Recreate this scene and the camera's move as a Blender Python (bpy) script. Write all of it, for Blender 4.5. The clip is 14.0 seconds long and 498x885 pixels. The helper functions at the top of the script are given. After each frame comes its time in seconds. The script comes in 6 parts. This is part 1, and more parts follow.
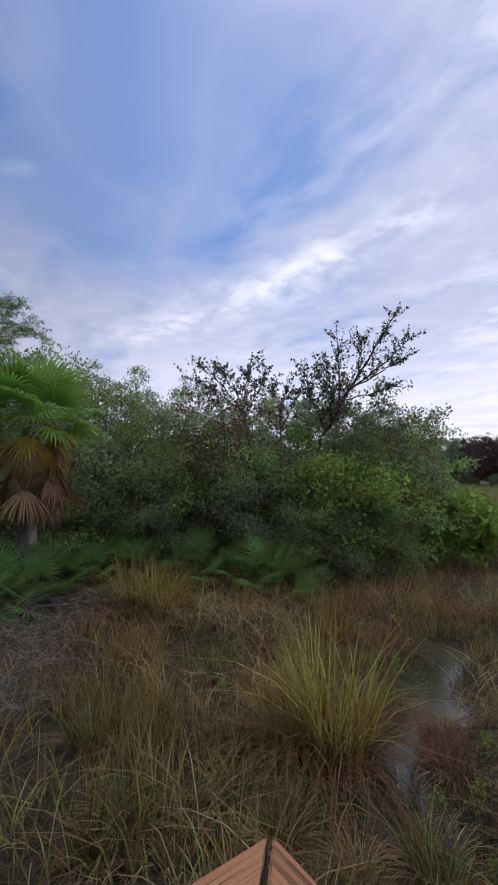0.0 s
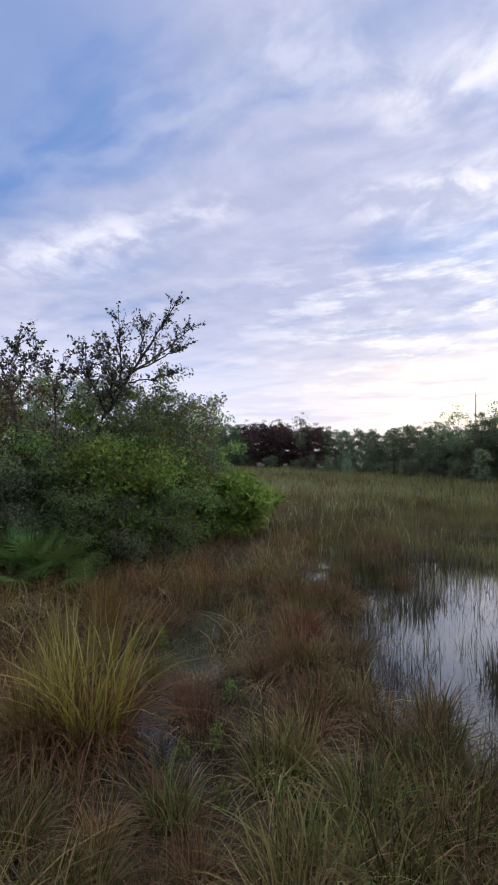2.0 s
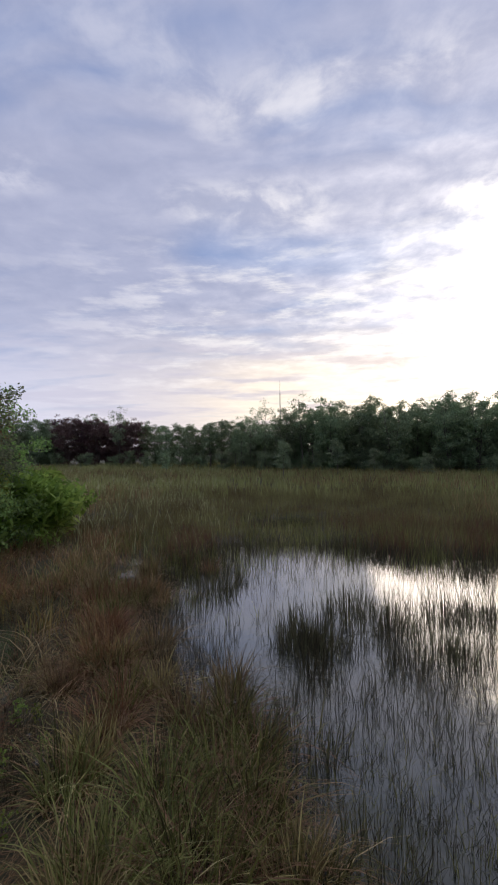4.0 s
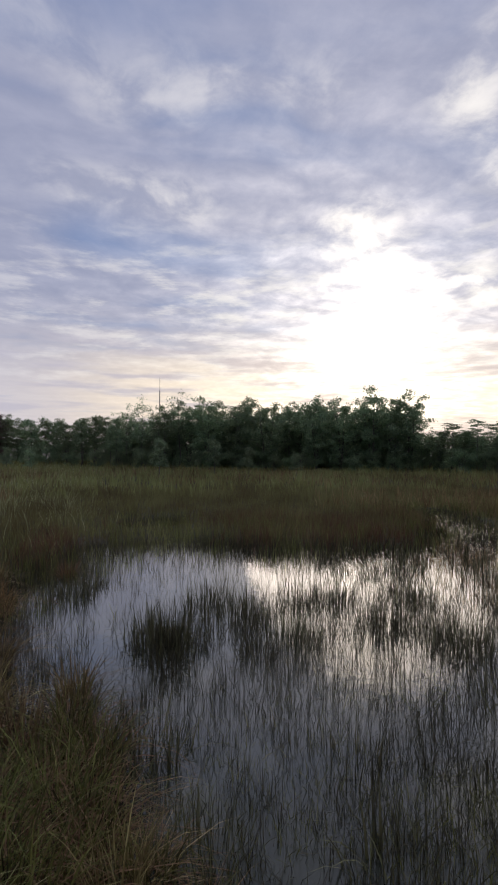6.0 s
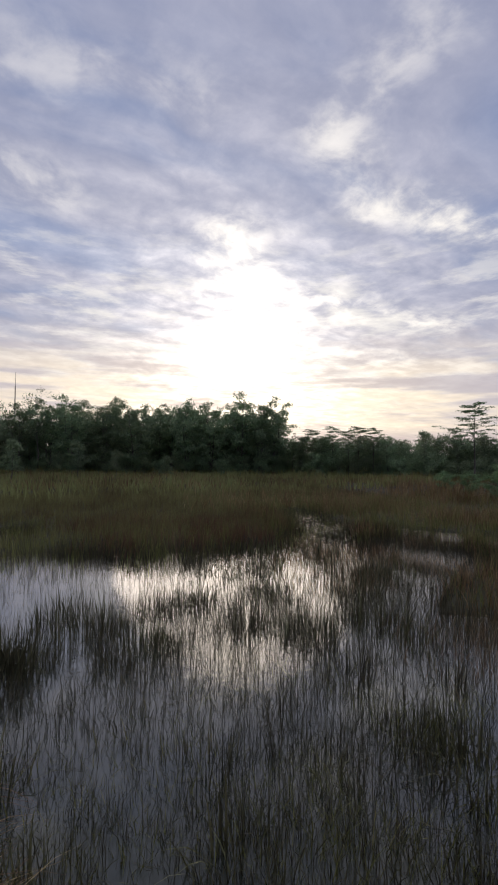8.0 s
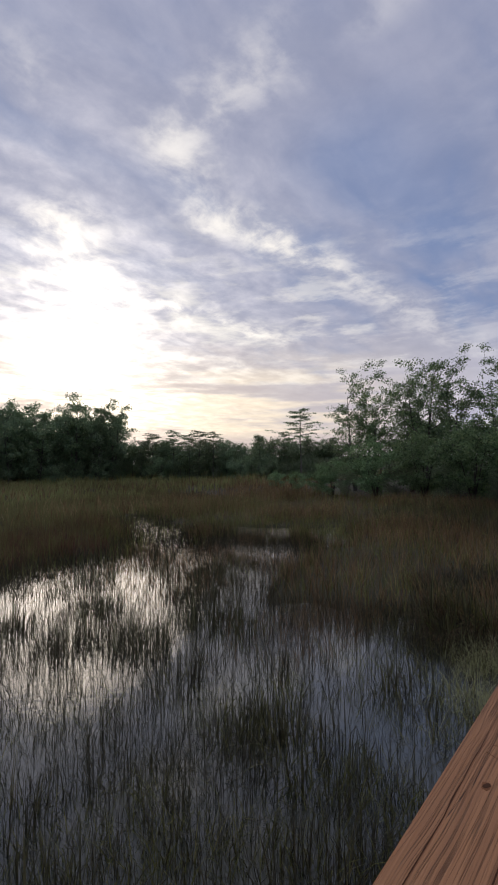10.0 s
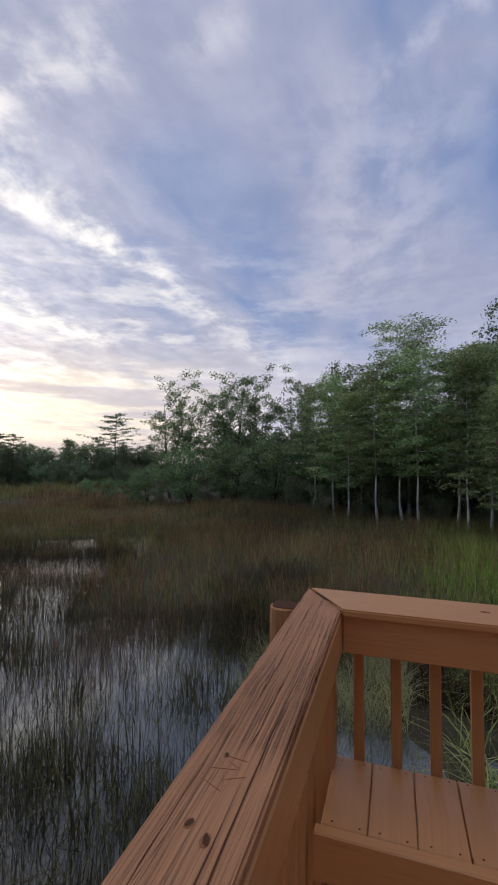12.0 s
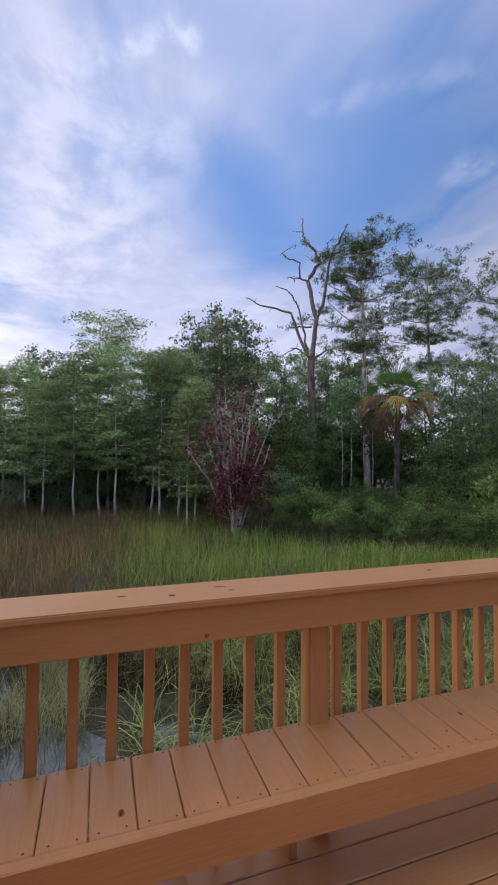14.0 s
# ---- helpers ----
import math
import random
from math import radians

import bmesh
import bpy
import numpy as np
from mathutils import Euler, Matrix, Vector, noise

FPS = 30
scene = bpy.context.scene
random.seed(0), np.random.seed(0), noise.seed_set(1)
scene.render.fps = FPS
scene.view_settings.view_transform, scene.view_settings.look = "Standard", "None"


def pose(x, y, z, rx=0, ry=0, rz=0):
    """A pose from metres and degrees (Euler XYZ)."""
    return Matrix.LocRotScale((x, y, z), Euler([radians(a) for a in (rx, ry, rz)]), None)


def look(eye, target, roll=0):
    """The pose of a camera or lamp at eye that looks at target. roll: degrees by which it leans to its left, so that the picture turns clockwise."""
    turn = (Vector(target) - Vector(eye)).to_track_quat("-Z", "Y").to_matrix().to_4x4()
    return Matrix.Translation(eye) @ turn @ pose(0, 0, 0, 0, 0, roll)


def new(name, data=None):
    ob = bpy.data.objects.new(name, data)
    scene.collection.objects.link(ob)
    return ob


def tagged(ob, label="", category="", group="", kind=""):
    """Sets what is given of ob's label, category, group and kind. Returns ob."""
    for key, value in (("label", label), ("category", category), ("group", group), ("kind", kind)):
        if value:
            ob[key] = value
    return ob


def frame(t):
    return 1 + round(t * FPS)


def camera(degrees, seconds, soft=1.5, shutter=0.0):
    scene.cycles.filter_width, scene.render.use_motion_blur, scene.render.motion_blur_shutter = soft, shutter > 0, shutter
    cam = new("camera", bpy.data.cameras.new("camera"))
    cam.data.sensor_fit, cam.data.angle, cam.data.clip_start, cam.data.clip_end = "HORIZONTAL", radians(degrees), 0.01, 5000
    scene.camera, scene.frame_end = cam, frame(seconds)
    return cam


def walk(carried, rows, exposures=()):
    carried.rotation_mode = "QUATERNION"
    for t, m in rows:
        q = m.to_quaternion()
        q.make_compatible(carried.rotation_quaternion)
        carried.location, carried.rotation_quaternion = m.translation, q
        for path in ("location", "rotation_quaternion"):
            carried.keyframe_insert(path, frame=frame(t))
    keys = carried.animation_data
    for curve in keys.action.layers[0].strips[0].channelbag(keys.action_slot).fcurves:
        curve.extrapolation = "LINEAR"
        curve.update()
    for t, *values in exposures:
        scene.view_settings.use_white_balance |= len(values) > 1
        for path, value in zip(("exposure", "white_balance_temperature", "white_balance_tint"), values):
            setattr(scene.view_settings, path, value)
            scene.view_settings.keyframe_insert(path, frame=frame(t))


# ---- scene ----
cam = camera(59.0, 14.0, 2.0)
PATH = [
    (0, (0.096, -0.432, 3.331), (-1.508, 0.758, 3.436), 1.2),
    (0.5, (0.197, -0.363, 3.33), (-1.239, 1.026, 3.429), 1.2),
    (1, (0.286, -0.312, 3.329), (-0.979, 1.235, 3.419), 1.3),
    (1.5, (0.366, -0.272, 3.328), (-0.726, 1.402, 3.398), 1.1),
    (2, (0.438, -0.243, 3.327), (-0.471, 1.538, 3.377), 0.9),
    (2.5, (0.506, -0.227, 3.326), (-0.211, 1.64, 3.365), 0.7),
    (3, (0.576, -0.219, 3.324), (0.049, 1.71, 3.357), 0.2),
    (3.5, (0.651, -0.214, 3.321), (0.338, 1.761, 3.353), -0.1),
    (3.7, (0.683, -0.211, 3.319), (0.446, 1.774, 3.348), -0.4),
    (5.8, (1.048, -0.18, 3.261), (1.374, 1.793, 3.285), 0.2),
    (6, (1.073, -0.18, 3.259), (1.469, 1.781, 3.281), 0.2),
    (6.5, (1.118, -0.184, 3.253), (1.653, 1.743, 3.279), 0.2),
    (7, (1.154, -0.189, 3.246), (1.791, 1.707, 3.276), 0.3),
    (7.5, (1.194, -0.191, 3.24), (1.971, 1.651, 3.275), 0.6),
    (8, (1.246, -0.189, 3.233), (2.183, 1.578, 3.275), 0.7),
    (8.2, (1.272, -0.186, 3.231), (2.27, 1.547, 3.273), 0.7),
    (10.3, (1.58, -0.143, 3.174), (3.148, 1.097, 3.237), -0.6),
    (10.5, (1.604, -0.149, 3.172), (3.223, 1.024, 3.233), -0.7),
    (11, (1.657, -0.171, 3.169), (3.392, 0.822, 3.234), -0.6),
    (11.5, (1.691, -0.189, 3.169), (3.508, 0.642, 3.253), -0.0),
    (12, (1.719, -0.232, 3.172), (3.615, 0.399, 3.268), 0.3),
    (12.5, (1.743, -0.293, 3.172), (3.705, 0.083, 3.271), 0.4),
    (13, (1.765, -0.355, 3.172), (3.762, -0.312, 3.271), 0.6),
    (13.5, (1.773, -0.404, 3.176), (3.748, -0.705, 3.273), 0.8),
    (14, (1.739, -0.433, 3.175), (3.631, -1.076, 3.25), 0.5),
]
EXPOSURES = [(0.0, 0.84), (2.5, 0.66), (4.0, 0.38), (6.0, 0.06), (8.2, 0.02), (10.4, -0.02), (11.0, 0.09), (12.5, 0.39), (14.0, 0.92)]
walk(cam, [(r[0], look(*r[1:])) for r in PATH], EXPOSURES)

# ---------------------------------------------------------------- light
SUN_AZ, SUN_EL = radians(27.0), radians(11.0)
SUN_DIR = Vector((math.sin(SUN_AZ) * math.cos(SUN_EL), math.cos(SUN_AZ) * math.cos(SUN_EL), math.sin(SUN_EL)))


class Graph:
    """Small helper to chain nodes of one tree."""

    def __init__(self, tree):
        self.t = tree
        self.n = tree.nodes
        self.l = tree.links

    def node(self, kind, **values):
        nd = self.n.new(kind)
        for k, v in values.items():
            if k in nd.inputs:
                if hasattr(v, "links"):
                    self.l.new(v, nd.inputs[k])
                else:
                    nd.inputs[k].default_value = v
        return nd

    def put(self, nd, i, v):
        if hasattr(v, "links"):
            self.l.new(v, nd.inputs[i])
        else:
            nd.inputs[i].default_value = v

    def m(self, op, a, b=0.0, c=0.0, clamp=False):
        nd = self.n.new("ShaderNodeMath")
        nd.operation, nd.use_clamp = op, clamp
        for i, v in enumerate((a, b, c)):
            self.put(nd, i, v)
        return nd.outputs[0]

    def v(self, op, a, b=(0, 0, 0), out=0):
        nd = self.n.new("ShaderNodeVectorMath")
        nd.operation = op
        self.put(nd, 0, a)
        if op == "SCALE":
            self.put(nd, 3, b)
        elif len(nd.inputs) > 1:
            self.put(nd, 1, b)
        return nd.outputs[out]

    def mix(self, f, a, b, blend="MIX"):
        nd = self.n.new("ShaderNodeMix")
        nd.data_type, nd.blend_type, nd.clamp_factor = "RGBA", blend, True
        self.put(nd, 0, f)
        self.put(nd, 6, a)
        self.put(nd, 7, b)
        return nd.outputs[2]

    def ramp(self, f, stops, mode="LINEAR"):
        nd = self.n.new("ShaderNodeValToRGB")
        el = nd.color_ramp.elements
        nd.color_ramp.interpolation = mode
        while len(el) < len(stops):
            el.new(0.5)
        for e, (p, c) in zip(el, stops):
            e.position = p
            e.color = (*c, 1) if hasattr(c, "__len__") else (c, c, c, 1)
        self.l.new(f, nd.inputs[0])
        return nd.outputs[0]

    def step(self, x, a, b):
        nd = self.n.new("ShaderNodeMapRange")
        nd.interpolation_type = "SMOOTHSTEP"
        for i, v in enumerate((x, a, b, 0.0, 1.0)):
            self.put(nd, i, v)
        return nd.outputs[0]

    def noise(self, vec, scale, detail=4.0, rough=0.55, distort=0.0):
        nd = self.n.new("ShaderNodeTexNoise")
        self.l.new(vec, nd.inputs["Vector"])
        nd.inputs["Scale"].default_value = scale
        nd.inputs["Detail"].default_value = detail
        nd.inputs["Roughness"].default_value = rough
        nd.inputs["Distortion"].default_value = distort
        return nd.outputs[0]

    def comb(self, x, y, z=0.0):
        nd = self.n.new("ShaderNodeCombineXYZ")
        for i, v in enumerate((x, y, z)):
            self.put(nd, i, v)
        return nd.outputs[0]


def make_world():
    world = bpy.data.worlds.new("evening_sky")
    scene.world = world
    world.use_nodes = True
    world.node_tree.nodes.clear()
    g = Graph(world.node_tree)
    way = g.node("ShaderNodeTexCoord").outputs["Generated"]
    sep = g.node("ShaderNodeSeparateXYZ", Vector=way)
    x, y, z = sep.outputs
    sky = g.n.new("ShaderNodeTexSky")
    sky.sky_type, sky.sun_disc = "NISHITA", False
    sky.sun_elevation, sky.sun_rotation = SUN_EL, SUN_AZ
    sky.air_density, sky.dust_density, sky.ozone_density = 1.0, 1.2, 2.0
    up = g.m("MAXIMUM", z, 0.0)
    den = g.m("ADD", up, 0.12)
    u, v = g.m("DIVIDE", x, den), g.m("DIVIDE", y, den)
    flat = g.comb(u, v)
    facing = g.v("DOT_PRODUCT", way, tuple(SUN_DIR), out=1)
    # ragged edges: the plane of the clouds is bent by noise
    w1 = g.n.new("ShaderNodeTexNoise")
    g.l.new(flat, w1.inputs["Vector"])
    w1.inputs["Scale"].default_value, w1.inputs["Detail"].default_value = 2.2, 3.0
    bend = g.v("SCALE", g.v("SUBTRACT", w1.outputs["Color"], (0.5, 0.5, 0.5)), 0.22)
    p = g.v("ADD", flat, bend)
    # high thin veil, drawn out along the wind
    turn = g.n.new("ShaderNodeMapping")
    g.l.new(p, turn.inputs["Vector"])
    turn.inputs["Rotation"].default_value = (0, 0, radians(18))
    turn.inputs["Scale"].default_value = (0.55, 1.5, 1.0)
    veil = g.noise(turn.outputs[0], 1.3, 4.0, 0.5, 0.0)
    fine = g.noise(turn.outputs[0], 4.5, 5.0, 0.5, 0.0)
    puffs = g.noise(p, 7.5, 7.0, 0.60, 0.0)

    def streak(a, b, width, soft=1.0):
        ab = (b[0] - a[0], b[1] - a[1], 0.0)
        n2 = ab[0] ** 2 + ab[1] ** 2
        pa = g.v("SUBTRACT", p, (a[0], a[1], 0.0))
        h = g.m("MULTIPLY", g.v("DOT_PRODUCT", pa, ab, out=1), 1.0 / n2, clamp=True)
        foot = g.v("SCALE", ab, h)
        d = g.v("LENGTH", g.v("SUBTRACT", pa, foot), out=1)
        return g.m("MULTIPLY", g.step(d, width, 0.0), soft)

    bright = None
    for a, b, width, soft in STREAKS_WEST + STREAKS_EAST:
        s = streak(a, b, width, soft)
        bright = s if bright is None else g.m("MAXIMUM", bright, s)
    clear = None
    for a, b, width, soft in CLEARINGS:
        s = streak(a, b, width, soft)
        clear = s if clear is None else g.m("MAXIMUM", clear, s)
    texture = g.m("ADD", g.m("MULTIPLY", fine, 0.42), g.m("MULTIPLY", puffs, 0.58))
    bright = g.m("MULTIPLY", bright, g.m("ADD", 0.10, g.m("MULTIPLY", g.step(texture, 0.41, 0.62), 1.0)))
    cover = g.m("ADD", g.step(g.m("ADD", g.m("MULTIPLY", veil, 0.8), g.m("MULTIPLY", fine, 0.2)), 0.22, 0.54), g.m("MULTIPLY", clear, -1.0), clamp=True)
    near = g.step(facing, 0.45, 1.0)
    core = g.m("POWER", g.m("MAXIMUM", facing, 0.0), 320.0)
    wide = g.m("POWER", g.m("MAXIMUM", facing, 0.0), 9.0)
    ring = g.m("POWER", g.m("MAXIMUM", facing, 0.0), 62.0)
    # the clear air between the clouds
    air = g.mix(g.step(z, 0.0, 0.30), SKY_LOW, SKY_HIGH)
    air = g.mix(g.m("MULTIPLY", wide, 0.55), air, SKY_PALE)
    base = g.mix(0.75, sky.outputs[0], air)
    lilac = g.mix(g.step(texture, 0.12, 0.88), CLOUD_SHADE, CLOUD_MID)
    lowc = g.mix(near, CLOUD_LOW_FAR, CLOUD_LOW_SUN)
    lilac = g.mix(g.m("MULTIPLY", g.step(z, 0.34, 0.08), 0.75), lilac, lowc)
    cover = g.m("ADD", cover, g.m("MULTIPLY", g.step(z, 0.30, 0.06), g.m("MULTIPLY", near, 0.6)), clamp=True)
    col = g.mix(g.m("MULTIPLY", cover, 0.82), base, lilac)
    col = g.mix(g.m("MULTIPLY", bright, g.m("ADD", 0.55, g.m("MULTIPLY", near, 0.35))), col, g.mix(near, CLOUD_BRIGHT, CLOUD_SUN))
    # light that the thin cloud before the sun scatters
    glow = g.m("ADD", g.m("MULTIPLY", ring, GLOW[2]), g.m("MULTIPLY", wide, GLOW[1]))
    glow = g.m("MULTIPLY", glow, g.m("ADD", 0.12, g.m("MULTIPLY", g.m("POWER", texture, 3.0), 7.2)))
    glow = g.m("ADD", glow, g.m("MULTIPLY", g.m("MULTIPLY", core, texture), GLOW[0]))
    col = g.v("ADD", col, g.v("SCALE", GLOW_COLOUR, glow))
    # thin bright strata drawn out along the sky towards the sun
    strata = g.n.new("ShaderNodeTexNoise")
    az = g.m("ARCTAN2", x, y)
    g.l.new(g.comb(g.m("ADD", g.m("MULTIPLY", az, 2.4), g.m("MULTIPLY", z, 3.0)), g.m("ADD", g.m("MULTIPLY", z, 11.0), g.m("MULTIPLY", az, -0.8))), strata.inputs["Vector"])
    strata.inputs["Scale"].default_value, strata.inputs["Detail"].default_value, strata.inputs["Roughness"].default_value = 2.1, 6.0, 0.62
    thin = g.m("MULTIPLY", g.step(strata.outputs[0], 0.47, 0.66), g.m("MULTIPLY", g.step(z, 0.06, 0.16), g.step(z, 0.52, 0.28)))
    col = g.mix(g.m("MULTIPLY", thin, g.m("ADD", 0.12, g.m("MULTIPLY", near, 0.6))), col, g.v("ADD", g.mix(near, CLOUD_BRIGHT, CLOUD_SUN), g.v("SCALE", GLOW_COLOUR, g.m("MULTIPLY", glow, 0.5))))
    # dark bars of cloud low over the horizon
    bars = g.n.new("ShaderNodeTexNoise")
    g.l.new(g.comb(g.m("MULTIPLY", az, 2.2), g.m("MULTIPLY", z, 19.0)), bars.inputs["Vector"])
    bars.inputs["Scale"].default_value, bars.inputs["Detail"].default_value = 1.6, 5.0
    # cream light under the cloud near the sun, in streaks
    band = g.m("MULTIPLY", g.step(z, 0.025, 0.06), g.step(z, 0.26, 0.10))
    band = g.m("MULTIPLY", band, g.m("MULTIPLY", g.step(facing, 0.74, 0.95), g.step(bars.outputs[0], 0.60, 0.42)))
    col = g.mix(g.m("MULTIPLY", band, 0.85), col, g.v("ADD", BAND, g.v("SCALE", GLOW_COLOUR, glow)))
    low = g.m("MULTIPLY", g.step(bars.outputs[0], 0.50, 0.62), g.m("MULTIPLY", g.step(z, 0.03, 0.08), g.step(z, 0.30, 0.14)))
    col = g.mix(g.m("MULTIPLY", low, 0.6), col, g.mix(wide, BAR_FAR, BAR_SUN))
    haze = g.m("MULTIPLY", g.step(z, 0.065, 0.02), 0.75)
    col = g.mix(haze, col, g.mix(near, HAZE_FAR, HAZE_SUN))
    # sky above the view, whitened towards the zenith as added overhead fill light
    col = g.mix(g.m("MULTIPLY", g.step(z, 0.72, 1.0), 0.85), col, ZENITH_FILL)
    # away from the sun the evening sky is dimmer
    col = g.v("SCALE", col, g.m("ADD", 0.62, g.m("MULTIPLY", g.step(facing, -0.55, 0.25), 0.38)))
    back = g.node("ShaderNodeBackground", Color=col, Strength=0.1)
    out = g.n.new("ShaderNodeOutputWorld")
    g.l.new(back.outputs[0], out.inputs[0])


def rgb(r, g, b):
    return (r, g, b, 1.0)


# cloud plane: ends of each streak, its half width, its strength
STREAKS_WEST = [((-2.35, 0.92), (-1.45, 1.18), 0.24, 0.7), ((-1.45, 1.18), (-1.08, 1.21), 0.18, 1.0), ((-1.08, 1.21), (-0.74, 1.22), 0.15, 0.65), ((-1.36, 0.10), (-1.34, 0.24), 0.05, 0.25),
                ((-0.38, 0.82), (-0.13, 1.04), 0.16, 0.35), ((-0.13, 1.04), (0.06, 1.02), 0.16, 0.42), ((-0.28, 1.45), (0.09, 1.46), 0.16, 0.5), ((0.05, 1.02), (0.36, 0.97), 0.14, 0.35),
                ((-1.0, 0.85), (-0.46, 0.86), 0.28, 0.15), ((0.72, 1.48), (1.08, 2.15), 0.24, 1.0)]
STREAKS_EAST = [((0.70, 0.55), (0.70, 0.90), 0.16, 0.6), ((0.70, 0.90), (0.92, 1.06), 0.15, 0.75), ((0.95, 1.08), (1.16, 0.97), 0.15, 0.95), ((1.16, 0.97), (1.52, 0.91), 0.17, 1.1),
                ((1.52, 0.91), (2.05, 0.90), 0.18, 0.75), ((2.05, 0.90), (2.95, 0.70), 0.22, 0.7), ((1.15, 1.78), (2.0, 1.58), 0.24, 1.0), ((1.5, 2.6), (2.9, 1.85), 0.40, 0.6),
                ((0.76, 0.38), (0.76, 0.28), 0.08, 0.5), ((1.0, 0.20), (1.0, 0.10), 0.08, 0.4), ((1.02, 0.15), (0.94, -0.02), 0.09, 0.4), ((0.95, 0.0), (0.86, -0.15), 0.045, 0.7),
                ((0.85, -0.15), (0.85, -0.18), 0.05, 1.3), ((1.15, 0.02), (1.9, 0.15), 0.42, 0.35), ((0.92, -0.50), (0.70, -0.74), 0.05, 0.2), ((0.94, -0.93), (0.90, -1.1), 0.10, 0.4)]
CLEARINGS = [((-0.78, 0.55), (-1.35, 0.78), 0.42, 0.7), ((0.74, -0.2), (0.86, -0.42), 0.3, 0.5), ((0.95, -0.75), (1.3, -0.75), 0.75, 1.0), ((1.25, -0.40), (1.5, -0.6), 0.5, 1.0), ((-0.45, 0.12), (-1.15, 0.40), 0.55, 0.85), ((-1.2, 0.15), (-1.5, 0.5), 0.65, 0.8), ((-0.25, 1.7), (0.3, 1.8), 0.25, 0.6), ((1.1, 0.55), (1.6, 0.45), 0.3, 0.5)]
SKY_LOW, SKY_HIGH, SKY_PALE = rgb(4.5, 4.8, 6.5), rgb(1.1, 2.05, 4.65), rgb(3.7, 4.1, 5.7)
CLOUD_SHADE, CLOUD_MID, CLOUD_BRIGHT, CLOUD_SUN = rgb(3.0, 3.15, 4.3), rgb(4.3, 4.35, 5.5), rgb(7.0, 6.9, 7.6), rgb(9.0, 8.6, 8.1)
CLOUD_LOW_FAR, CLOUD_LOW_SUN = rgb(6.4, 6.3, 7.5), rgb(8.6, 7.0, 5.3)
ZENITH_FILL = rgb(10.5, 10.4, 11.0)
BAR_FAR, BAR_SUN = rgb(4.6, 4.5, 5.6), rgb(6.6, 5.3, 4.6)
BAND = (9.6, 8.1, 6.2)
HAZE_FAR, HAZE_SUN = rgb(5.4, 5.0, 5.8), rgb(6.2, 5.1, 4.9)
GLOW, GLOW_COLOUR = (7.0, 2.5, 8.0), (1.0, 0.90, 0.76)
make_world()

sun_data = bpy.data.lights.new("sun", "SUN")
sun_data.energy, sun_data.angle, sun_data.color = 0.4, radians(32), (1.0, 0.84, 0.66)
sun = new("sun", sun_data)
sun.matrix_world = look((0, 0, 60), Vector((0, 0, 60)) - SUN_DIR)


# ---------------------------------------------------------------- materials
def material(name):
    mat = bpy.data.materials.new(name)
    mat.use_nodes = True
    g = Graph(mat.node_tree)
    bsdf = mat.node_tree.nodes["Principled BSDF"]
    return mat, g, bsdf


def bump(g, bsdf, height, strength, distance):
    nd = g.n.new("ShaderNodeBump")
    nd.inputs["Strength"].default_value, nd.inputs["Distance"].default_value = strength, distance
    g.l.new(height, nd.inputs["Height"])
    g.l.new(nd.outputs[0], bsdf.inputs["Normal"])


